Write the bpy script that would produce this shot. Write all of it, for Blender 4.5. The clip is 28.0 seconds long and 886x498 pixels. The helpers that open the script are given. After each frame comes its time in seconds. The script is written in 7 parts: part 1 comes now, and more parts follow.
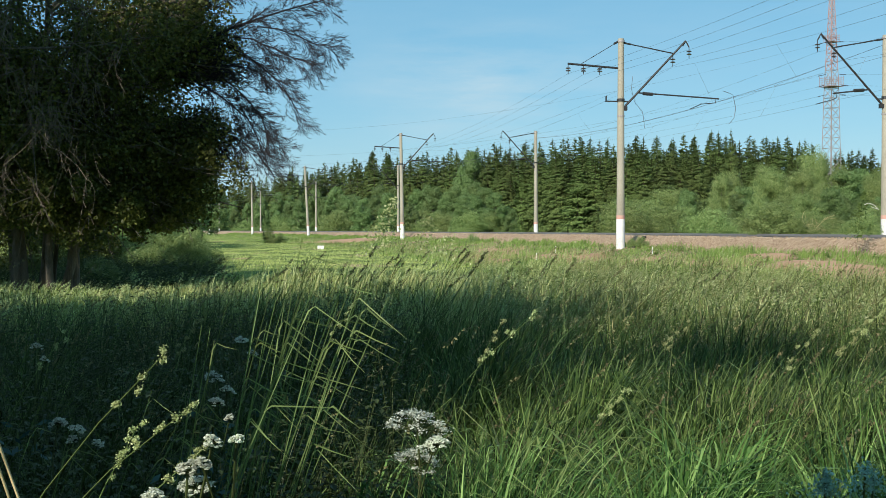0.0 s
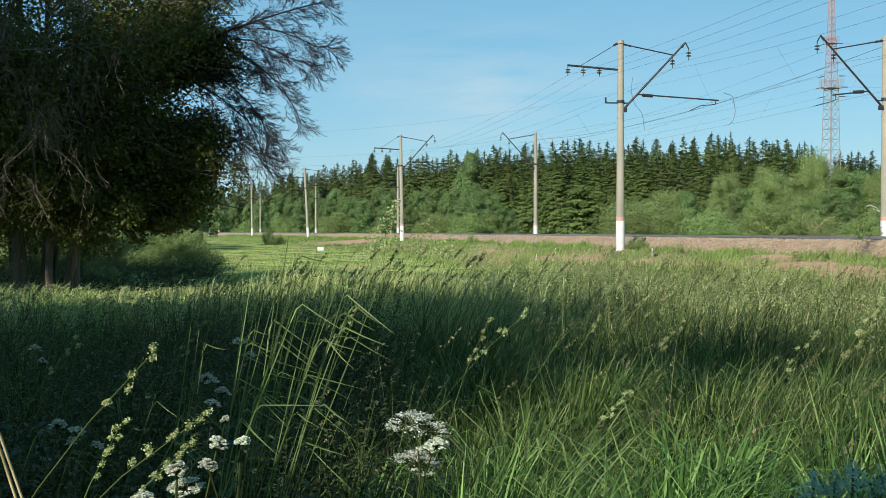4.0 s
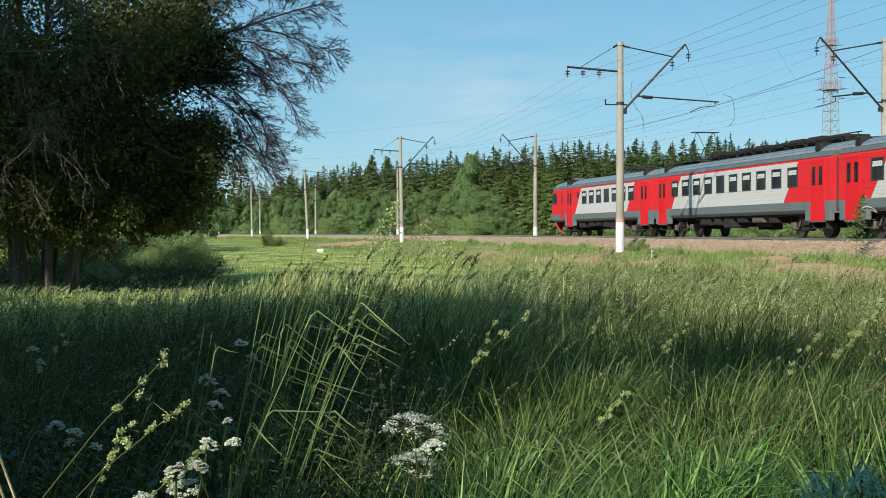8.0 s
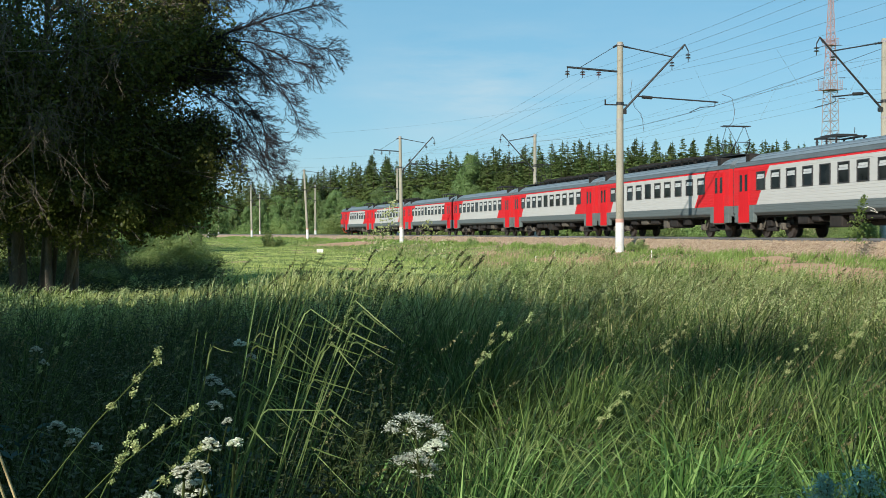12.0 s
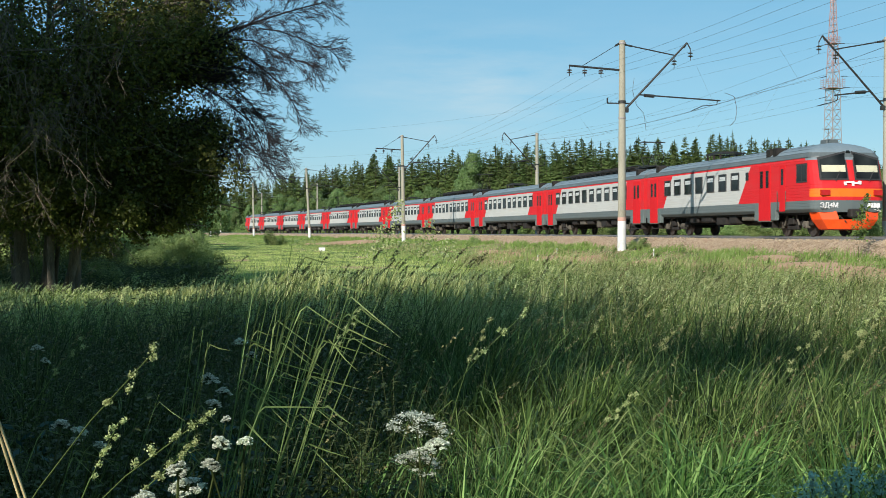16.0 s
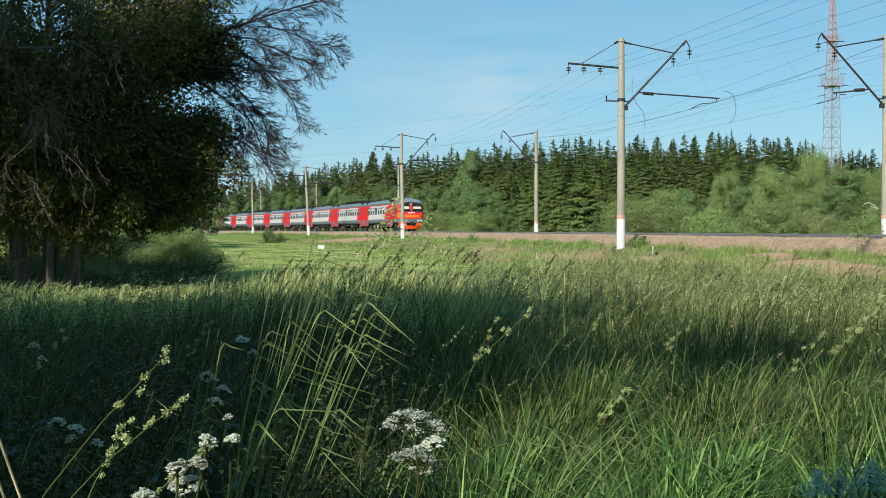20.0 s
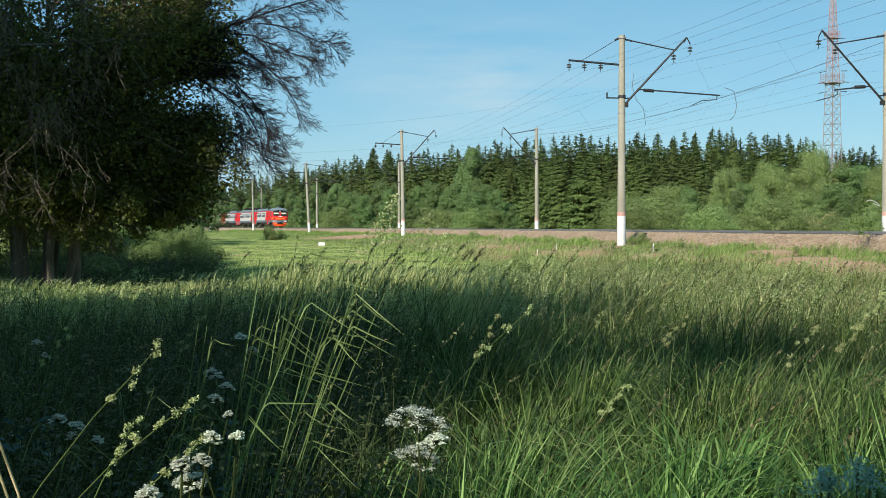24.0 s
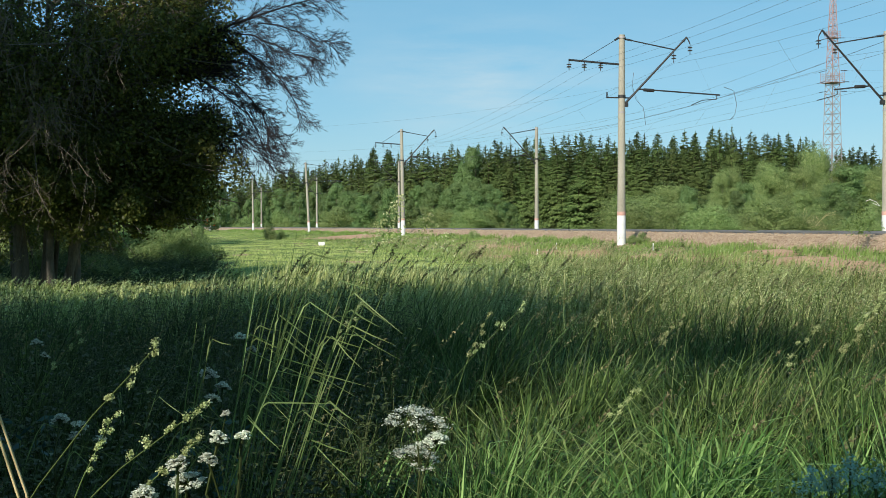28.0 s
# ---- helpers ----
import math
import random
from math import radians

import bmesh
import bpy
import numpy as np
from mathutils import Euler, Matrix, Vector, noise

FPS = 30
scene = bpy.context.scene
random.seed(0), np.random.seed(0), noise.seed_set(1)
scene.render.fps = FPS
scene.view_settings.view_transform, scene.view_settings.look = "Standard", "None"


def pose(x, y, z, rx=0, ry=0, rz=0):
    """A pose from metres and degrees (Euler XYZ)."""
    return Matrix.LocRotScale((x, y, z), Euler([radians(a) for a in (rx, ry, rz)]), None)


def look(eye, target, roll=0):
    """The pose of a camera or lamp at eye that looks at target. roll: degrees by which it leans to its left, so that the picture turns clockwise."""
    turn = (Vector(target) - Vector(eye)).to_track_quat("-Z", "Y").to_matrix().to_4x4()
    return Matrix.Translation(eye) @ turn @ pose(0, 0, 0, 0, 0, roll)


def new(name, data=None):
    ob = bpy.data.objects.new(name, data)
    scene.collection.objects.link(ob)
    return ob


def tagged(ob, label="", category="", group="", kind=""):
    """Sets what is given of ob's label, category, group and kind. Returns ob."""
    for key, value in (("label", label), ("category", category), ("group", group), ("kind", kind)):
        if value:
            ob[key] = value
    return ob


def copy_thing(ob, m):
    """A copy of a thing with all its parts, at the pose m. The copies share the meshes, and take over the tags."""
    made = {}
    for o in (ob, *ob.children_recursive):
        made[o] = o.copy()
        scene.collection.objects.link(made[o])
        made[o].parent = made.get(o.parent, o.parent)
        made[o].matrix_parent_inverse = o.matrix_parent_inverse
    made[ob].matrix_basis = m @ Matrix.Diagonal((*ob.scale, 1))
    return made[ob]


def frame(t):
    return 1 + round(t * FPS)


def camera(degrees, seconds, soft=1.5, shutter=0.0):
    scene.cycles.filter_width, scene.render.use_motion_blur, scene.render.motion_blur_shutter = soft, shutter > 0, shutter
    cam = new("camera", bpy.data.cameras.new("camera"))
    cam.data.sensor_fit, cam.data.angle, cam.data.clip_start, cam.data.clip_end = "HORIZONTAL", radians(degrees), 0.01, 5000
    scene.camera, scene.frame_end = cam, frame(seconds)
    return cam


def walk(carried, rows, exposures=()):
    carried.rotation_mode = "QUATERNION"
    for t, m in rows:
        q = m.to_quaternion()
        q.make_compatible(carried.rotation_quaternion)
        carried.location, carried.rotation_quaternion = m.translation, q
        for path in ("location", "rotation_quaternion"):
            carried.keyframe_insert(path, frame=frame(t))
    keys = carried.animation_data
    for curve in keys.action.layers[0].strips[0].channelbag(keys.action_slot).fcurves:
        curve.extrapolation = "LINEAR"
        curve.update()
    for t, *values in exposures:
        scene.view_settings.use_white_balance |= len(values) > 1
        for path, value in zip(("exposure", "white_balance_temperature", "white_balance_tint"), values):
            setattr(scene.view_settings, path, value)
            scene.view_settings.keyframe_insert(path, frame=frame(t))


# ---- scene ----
EXPOSURE, SKY, SUN = 0.22, 0.08, 5.2
# unseen, with crowns set high to throw shade on chosen spots
# trees behind the camera: foot, height, crown's middle, half height, radius, leaves
HIGH = [(-11.8, -15.9, 20, 17.4, 1.2, 1.35, 550), (-18.2, 10.05, 20.5, 17.2, 3.2, 2.6, 3400), (-21.4, 10.4, 21, 17.6, 3.3, 2.6, 3600)]
# unseen shade trees: foot, height, radius, leaves; the last four only cut skylight
SHADE = [(-14.98, -15.03, 20.5, 2.5, 9000), (-15.6, -11.0, 21.7, 3.1, 11000), (-16.4, -5, 20.6, 3.3, 10000), (-17.8, 2.7, 14.5, 3.3, 10000), (-20.2, 10.2, 10.7, 2.7, 8000), (-22, 15.5, 21, 3.3, 10000), (-26, 21, 17, 3.4, 9000), (-8.8, -18, 18, 2.2, 1600),
         (-2.0, -14.5, 19, 3.4, 9000), (4.5, -11.5, 18, 3.4, 9000), (11, -8.5, 17, 3.4, 9000), (16.5, -3, 16, 3.2, 8000)]

# ---- camera ----
FOCAL = 2134.0          # for a picture 1568 wide
EYE = 1.6
cam = camera(2 * math.degrees(math.atan(784 / FOCAL)), 28.0, soft=0.62, shutter=0.1)
# small drift of the tripod head: seconds, sideways, up and down
DRIFT = [(0, 0, 0), (1, -.3, 1.1), (1.5, -.4, 1.6), (2, -.3, 1.5), (3, -.2, 1.9), (3.5, -.3, 2.1),
         (4.5, -.6, 3.6), (5.5, -1, 5.1), (6, -1.1, 5.6), (8, -.9, 5.6), (10, -1, 5.9), (11, -.5, 5.7),
         (12, -1.3, 5.9), (12.5, -.9, 6.0), (13.5, -.2, 5.1), (14.5, .4, 4.2), (15, 1.4, 4.1), (16, 2.3, 3.3), (16.5, 2.5, 2.4),
         (17, 1.8, 2.4), (17.5, .9, 2.5), (18, .6, 2.4), (19, 1.3, .8), (20, .8, -.6), (21, .9, -1.4), (21.5, 1.2, -2.4),
         (22.5, 1.4, -3.9), (23.5, 1.5, -5.3), (25, 1.5, -6.9), (26, 1.5, -7.6), (27, 1.5, -6.9), (28, 1.4, -6.5)]


def view(dx, dy):
    yaw, tilt = math.degrees(math.atan(dx / FOCAL)), math.degrees(math.atan((33.5 - dy) / FOCAL))
    return pose(0, 0, EYE, 90 - tilt, 0, yaw)


walk(cam, [(t, view(dx, dy)) for t, dx, dy in DRIFT], exposures=[(0.0, EXPOSURE, 6700, 10), (28.0, EXPOSURE, 6700, 10)])

# ---- light ----
SUN_EL, SUN_TO = 28.0, Vector((0.49, 0.87, 0)).normalized()
world = bpy.data.worlds.new("sky")
scene.world = world
world.use_nodes = True
wn, wl = world.node_tree.nodes, world.node_tree.links
wn.clear()
sky = wn.new("ShaderNodeTexSky")
sky.sky_type, sky.sun_disc = "NISHITA", False
sky.sun_elevation, sky.sun_rotation = radians(SUN_EL), math.atan2(-SUN_TO.x, -SUN_TO.y)
sky.air_density, sky.dust_density, sky.ozone_density = 0.9, 0.2, 3.0
# thin wisps of high cloud
wc = wn.new("ShaderNodeTexCoord")
wm = wn.new("ShaderNodeMapping")
wm.inputs["Scale"].default_value = (5, 5, 26)
wno = wn.new("ShaderNodeTexNoise")
wno.inputs["Scale"].default_value, wno.inputs["Detail"].default_value, wno.inputs["Roughness"].default_value = 1.3, 6, 0.6
wr = wn.new("ShaderNodeMapRange")
wr.inputs["From Min"].default_value, wr.inputs["From Max"].default_value = 0.42, 0.72
wr.inputs["To Max"].default_value = 0.35
wx = wn.new("ShaderNodeMix")
wx.data_type = "RGBA"
wx.inputs["B"].default_value = (6.5, 8.1, 9.0, 1)
wb = wn.new("ShaderNodeBackground")
wb.inputs["Strength"].default_value = SKY
wo = wn.new("ShaderNodeOutputWorld")
wl.new(wc.outputs["Generated"], wm.inputs["Vector"])
wl.new(wm.outputs["Vector"], wno.inputs["Vector"])
wl.new(wno.outputs["Fac"], wr.inputs["Value"])
wq = wn.new("ShaderNodeMapping")
wq.inputs["Scale"].default_value, wq.inputs["Location"].default_value = (7.5, 0, 17), (-.26, 0, -2.0)
wg = wn.new("ShaderNodeTexGradient")
wg.gradient_type = "SPHERICAL"
wl.new(wc.outputs["Generated"], wq.inputs["Vector"])
wl.new(wq.outputs["Vector"], wg.inputs["Vector"])
wa = wn.new("ShaderNodeMath")
wa.operation = "MULTIPLY_ADD"
wa.inputs[1].default_value = 1.6
wl.new(wg.outputs["Fac"], wa.inputs[0])
wa.inputs[2].default_value = .22
wt = wn.new("ShaderNodeMath")
wt.operation = "MULTIPLY"
wl.new(wr.outputs["Result"], wt.inputs[0])
wl.new(wa.outputs[0], wt.inputs[1])
wl.new(wt.outputs[0], wx.inputs["Factor"])
hs = wn.new("ShaderNodeHueSaturation")
hs.inputs["Hue"].default_value, hs.inputs["Saturation"].default_value, hs.inputs["Value"].default_value = .483, 1.2, 1.05
wl.new(sky.outputs["Color"], hs.inputs["Color"])
wh = wn.new("ShaderNodeMix")
wh.data_type = "RGBA"
wh.inputs["Factor"].default_value, wh.inputs["B"].default_value = .5, (2.85, 6.3, 9.1, 1)
wl.new(hs.outputs["Color"], wh.inputs["A"])
wl.new(wh.outputs["Result"], wx.inputs["A"])
wl.new(wx.outputs["Result"], wb.inputs["Color"])
wl.new(wb.outputs["Background"], wo.inputs["Surface"])
sun = new("sun", bpy.data.lights.new("sun", "SUN"))
sun.data.energy, sun.data.angle, sun.data.color = SUN, radians(0.55), (1.0, 0.945, 0.86)
sun_way = Vector((SUN_TO.x, SUN_TO.y, -math.tan(radians(SUN_EL))))
sun.matrix_world = look((-20, -40, 40), Vector((-20, -40, 40)) + sun_way)


# ---- materials ----
def shader(name, rough=0.8, metal=0.0, spec=0.5):
    m = bpy.data.materials.new(name)
    m.use_nodes = True
    n, l = m.node_tree.nodes, m.node_tree.links
    b = n["Principled BSDF"]
    b.inputs["Roughness"].default_value, b.inputs["Metallic"].default_value = rough, metal
    b.inputs["Specular IOR Level"].default_value = spec
    return m, n, l, b


def noise_node(n, l, scale, detail=4, coord="Object", stretch=None):
    c = n.new("ShaderNodeTexCoord")
    t = n.new("ShaderNodeTexNoise")
    t.inputs["Scale"].default_value, t.inputs["Detail"].default_value = scale, detail
    if stretch:
        mp = n.new("ShaderNodeMapping")
        mp.inputs["Scale"].default_value = stretch
        l.new(c.outputs[coord], mp.inputs["Vector"])
        l.new(mp.outputs["Vector"], t.inputs["Vector"])
    else:
        l.new(c.outputs[coord], t.inputs["Vector"])
    return t


def ramp(n, l, src, stops):
    r = n.new("ShaderNodeValToRGB")
    e = r.color_ramp.elements
    while len(e) < len(stops):
        e.new(0.5)
    for el, (p, col) in zip(e, stops):
        el.position, el.color = p, (*col, 1)
    l.new(src, r.inputs["Fac"])
    return r.outputs["Color"]


def mixed(n, l, fac, a, b, mode="MIX"):
    x = n.new("ShaderNodeMix")
    x.data_type, x.blend_type = "RGBA", mode
    for sock, v in (("Factor", fac), ("A", a), ("B", b)):
        if hasattr(v, "default_value"):
            l.new(v, x.inputs[sock])
        else:
            x.inputs[sock].default_value = v if sock == "Factor" else (*v, 1)
    return x.outputs["Result"]


def calc(n, l, op, a, b=0.0, c=None):
    x = n.new("ShaderNodeMath")
    x.operation = op
    for i, v in enumerate((a, b, c)):
        if v is None:
            continue
        if hasattr(v, "default_value"):
            l.new(v, x.inputs[i])
        else:
            x.inputs[i].default_value = v
    return x.outputs[0]


def bumped(n, l, b, height, strength=0.3, dist=0.02):
    x = n.new("ShaderNodeBump")
    x.inputs["Strength"].default_value, x.inputs["Distance"].default_value = strength, dist
    l.new(height, x.inputs["Height"])
    l.new(x.outputs["Normal"], b.inputs["Normal"])


def surface(name, lo, hi, scale=6, rough=0.8, metal=0.0, bump=0.25, dist=0.01, fine=None, spec=0.4, stretch=None):
    """Two scales of variation between two colours, with relief."""
    m, n, l, b = shader(name, rough, metal, spec)
    t1, t2 = noise_node(n, l, scale, 5, stretch=stretch), noise_node(n, l, fine or scale * 9, 3, stretch=stretch)
    f = calc(n, l, "MULTIPLY_ADD", t2.outputs["Fac"], 0.45, calc(n, l, "MULTIPLY", t1.outputs["Fac"], 0.6))
    l.new(ramp(n, l, f, [(0.3, lo), (0.75, hi)]), b.inputs["Base Color"])
    bumped(n, l, b, t2.outputs["Fac"], bump, dist)
    return m


def foliage(name, dark, mid, light, through_=0.3, rough=0.55, patch=None, per="island"):
    """Leaves: each one its own tint, patches of another tint over the whole."""
    m, n, l, b = shader(name, rough, 0, 0.3)
    g = n.new("ShaderNodeNewGeometry")
    c = ramp(n, l, g.outputs["Random Per Island"], [(0.0, dark), (0.55, mid), (1.0, light)])
    if patch:
        scale, col, amount = patch
        t = noise_node(n, l, scale, 3)
        f = calc(n, l, "MULTIPLY", ramp_f(n, l, t.outputs["Fac"], 0.45, 0.65), amount)
        c = mixed(n, l, f, c, col)
    o = n.new("ShaderNodeObjectInfo")
    hs = n.new("ShaderNodeHueSaturation")
    l.new(calc(n, l, "MULTIPLY_ADD", o.outputs["Random"], 0.5, 0.75), hs.inputs["Value"])
    l.new(calc(n, l, "MULTIPLY_ADD", o.outputs["Random"], 0.025, 0.495), hs.inputs["Hue"])
    l.new(c, hs.inputs["Color"])
    c = hs.outputs["Color"]
    l.new(c, b.inputs["Base Color"])
    tr = n.new("ShaderNodeBsdfTranslucent")
    l.new(c, tr.inputs["Color"])
    mx = n.new("ShaderNodeMixShader")
    mx.inputs[0].default_value = through_
    l.new(b.outputs[0], mx.inputs[1])
    l.new(tr.outputs[0], mx.inputs[2])
    l.new(mx.outputs[0], n["Material Output"].inputs["Surface"])
    return m


def ramp_f(n, l, src, lo, hi):
    r = n.new("ShaderNodeMapRange")
    r.inputs["From Min"].default_value, r.inputs["From Max"].default_value = lo, hi
    l.new(src, r.inputs["Value"])
    return r.outputs["Result"]


M = {}
# grass is toned dark for shaded ground; grass_far and tuft carry the sunlit tone
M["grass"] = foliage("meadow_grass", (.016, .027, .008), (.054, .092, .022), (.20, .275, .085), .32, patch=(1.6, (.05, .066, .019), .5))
M["grass_far"] = foliage("sun_toned_meadow_grass", (.10, .135, .032), (.26, .30, .085), (.52, .50, .25), .35, patch=(.18, (.40, .35, .17), .55))
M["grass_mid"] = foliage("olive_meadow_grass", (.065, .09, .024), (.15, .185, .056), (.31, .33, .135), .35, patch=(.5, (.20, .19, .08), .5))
M["grass_bank"] = foliage("bank_grass", (.13, .20, .04), (.21, .31, .07), (.36, .40, .14), .35, patch=(.25, (.38, .33, .16), .6))
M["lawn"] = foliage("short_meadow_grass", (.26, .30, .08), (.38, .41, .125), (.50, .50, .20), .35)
M["straw"] = foliage("dry_straw", (.36, .28, .15), (.48, .38, .21), (.6, .5, .3), .2)
M["reed"] = foliage("light_reed_leaf", (.07, .115, .033), (.14, .20, .06), (.27, .34, .125), .35)
M["tuft"] = foliage("sun_toned_fresh_grass", (.022, .05, .012), (.105, .19, .044), (.32, .44, .14), .4)
M["seed"] = foliage("grass_seed_head", (.24, .27, .11), (.38, .42, .18), (.52, .57, .29), .25)
M["seed_dark"] = foliage("brown_seed_head", (.11, .115, .05), (.21, .19, .09), (.33, .29, .15), .3)
M["petal"] = foliage("white_floret", (.48, .53, .40), (.66, .70, .58), (.82, .85, .75), .2)
# herb holds the shade's darkness in its leaf colour; herb_sun the sunlit tone
M["herb"] = foliage("shade_toned_herb_leaf", (.03, .046, .013), (.058, .08, .024), (.105, .135, .046), .3)
M["herb_sun"] = foliage("sun_toned_weed_leaf", (.07, .13, .03), (.14, .22, .05), (.24, .32, .10), .3)
M["field_herb"] = foliage("pale_field_weed", (.13, .18, .05), (.25, .28, .11), (.45, .45, .26), .3)
M["herb_dim"] = foliage("dull_teal_leaf", (.22, .42, .38), (.29, .51, .46), (.36, .58, .53), .3, 1.0)
M["herb_blue"] = foliage("bluish_herb_leaf", (.04, .10, .09), (.06, .15, .13), (.09, .19, .16), .3)
M["tree_leaf"] = foliage("elm_leaf", (.05, .062, .016), (.096, .112, .026), (.20, .205, .045), .42, patch=(.5, (.09, .09, .022), .35))
M["young_leaf"] = foliage("sapling_leaf", (.24, .29, .10), (.38, .41, .18), (.54, .54, .32), .3)
M["spruce"] = foliage("spruce_needles", (.062, .092, .026), (.118, .162, .045), (.18, .23, .07), .25, .8)
M["decid"] = foliage("deciduous_leaf", (.085, .14, .045), (.135, .205, .066), (.205, .28, .11), .3)
M["willow"] = foliage("willow_leaf", (.125, .18, .056), (.195, .265, .082), (.31, .365, .14), .3)
M["turf"] = foliage("fresh_bank_turf", (.14, .20, .045), (.215, .30, .07), (.31, .39, .12), .4)
M["dry"] = foliage("dry_bank_grass", (.17, .13, .07), (.29, .22, .125), (.42, .34, .20), .3)
M["bark"] = surface("tree_bark", (.045, .038, .03), (.19, .165, .13), 3, .95, bump=.8, dist=.02, stretch=(3, 3, .5))
M["spruce_bark"] = surface("spruce_bark", (.05, .035, .025), (.13, .10, .08), 3, .95, bump=.6)
M["twig"] = surface("bare_twig", (.012, .010, .013), (.035, .03, .032), 5, .9)
M["dead_twig"] = surface("dead_brown_twig", (.06, .048, .035), (.17, .135, .10), 5, .9)
M["concrete"] = surface("weathered_concrete", (.22, .205, .16), (.40, .38, .31), 1.5, .9, bump=.3, fine=30, stretch=(1, 1, .35))
M["whitewash"] = surface("whitewashed_concrete", (.50, .50, .49), (.74, .74, .73), 2.5, .85, bump=.3, fine=25)
M["red_mark"] = surface("faded_red_paint", (.42, .22, .18), (.55, .34, .28), 4, .8)
M["dark_steel"] = surface("painted_dark_steel", (.03, .032, .035), (.07, .068, .065), 5, .55, .6)
M["galv"] = surface("galvanised_lattice_steel", (.26, .24, .24), (.40, .37, .37), 1, .6, .2)
M["galv_red"] = surface("faded_red_lattice_steel", (.36, .20, .18), (.50, .34, .31), 1, .6, .3)
M["wire"] = surface("oxidised_wire", (.09, .10, .11), (.17, .17, .18), 2, .5, .7)
M["porcelain"] = surface("brown_glazed_insulator", (.02, .014, .014), (.05, .035, .03), 6, .2, spec=.6)
M["rail"] = surface("worn_rail_steel", (.14, .135, .13), (.28, .27, .265), 2, .5, .5, stretch=(.3, .3, 3))
M["sleeper"] = surface("concrete_sleeper", (.22, .20, .17), (.36, .33, .29), 3, .9)
M["stone"] = foliage("ballast_stone", (.27, .185, .125), (.36, .26, .18), (.45, .345, .25), 0.0, .95)
M["clod"] = foliage("dry_soil_clod", (.26, .17, .10), (.40, .29, .19), (.52, .42, .30), 0.0, .95)
M["white_block"] = surface("white_painted_block", (.66, .65, .62), (.84, .83, .8), 3, .8)
M["dark_brown"] = surface("dark_brown_matte", (.02, .017, .014), (.06, .05, .04), 4, .9)


M["soil"] = surface("dry_reddish_soil", (.29, .165, .095), (.47, .31, .20), 1.2, .95, bump=.6, dist=.03, fine=14)


def ground_material():
    m, n, l, b = shader("meadow_ground", 0.95, 0, 0.2)
    big, mid, fine = noise_node(n, l, .12, 4), noise_node(n, l, 1.1, 5), noise_node(n, l, 14, 4)
    green = ramp(n, l, mid.outputs["Fac"], [(.3, (.07, .11, .03)), (.5, (.14, .20, .05)), (.72, (.28, .28, .11))])
    soil = ramp(n, l, fine.outputs["Fac"], [(.3, (.28, .17, .11)), (.7, (.46, .32, .22))])
    f = ramp_f(n, l, calc(n, l, "MULTIPLY_ADD", mid.outputs["Fac"], .35, big.outputs["Fac"]), .80, .88)
    l.new(mixed(n, l, f, green, soil), b.inputs["Base Color"])
    bumped(n, l, b, fine.outputs["Fac"], .7, .06)
    return m


def ballast_material():
    m, n, l, b = shader("track_ballast", 0.95, 0, 0.2)
    c = n.new("ShaderNodeTexCoord")
    v = n.new("ShaderNodeTexVoronoi")
    v.inputs["Scale"].default_value = 16
    l.new(c.outputs["Object"], v.inputs["Vector"])
    big = noise_node(n, l, .5, 4)
    stones = ramp(n, l, calc(n, l, "FRACT", calc(n, l, "MULTIPLY", v.outputs["Color"], 3.7)), [(0, (.22, .145, .09)), (.5, (.39, .275, .185)), (1, (.55, .43, .31))])
    col = mixed(n, l, calc(n, l, "MULTIPLY", ramp_f(n, l, big.outputs["Fac"], .4, .7), .5), stones, (.28, .19, .13))
    l.new(col, b.inputs["Base Color"])
    bumped(n, l, b, v.outputs["Distance"], 1.0, .05)
    return m


M["ground"], M["ballast"] = ground_material(), ballast_material()


# ---- mesh tools ----
def mesh_np(name, verts, groups, mats, slots=None, smooth=False):
    """A mesh from numpy arrays: vertices, and face groups of equal corner counts."""
    me = bpy.data.meshes.new(name)
    verts = np.asarray(verts, dtype=np.float32)
    groups = [np.asarray(g, dtype=np.int32) for g in groups if len(g)]
    loops = np.concatenate([g.ravel() for g in groups])
    sizes = np.concatenate([np.full(len(g), g.shape[1], dtype=np.int32) for g in groups])
    me.vertices.add(len(verts))
    me.vertices.foreach_set("co", verts.ravel())
    me.loops.add(len(loops))
    me.loops.foreach_set("vertex_index", loops)
    me.polygons.add(len(sizes))
    me.polygons.foreach_set("loop_start", np.concatenate([[0], np.cumsum(sizes)[:-1]]).astype(np.int32))
    for m in (mats if isinstance(mats, (list, tuple)) else [mats]):
        me.materials.append(m)
    if slots is not None:
        me.polygons.foreach_set("material_index", np.asarray(slots, dtype=np.int32))
    me.polygons.foreach_set("use_smooth", np.full(len(sizes), bool(smooth)))
    me.update(calc_edges=True)
    me.validate()
    return me


def part(name, data, material, parent, label=""):
    """Links a mesh (or a bmesh) as one object under a thing or a part."""
    if isinstance(data, bmesh.types.BMesh):
        me = bpy.data.meshes.new(name)
        data.to_mesh(me)
        data.free()
        me.materials.append(material)
        data = me
    ob = new(name, data)
    ob.parent = parent
    if label:
        ob["label"] = label
    if name in ("leaf", "seed_head", "flower_head", "crown", "branchwork", "limb", "dropper_wire"):
        ob["kind"] = "stuff"
    return ob


def thing(name, label, category, group="", kind="", at=None):
    ob = new(name)
    if at is not None:
        ob.matrix_basis = at
    return tagged(ob, label, category, group, kind)


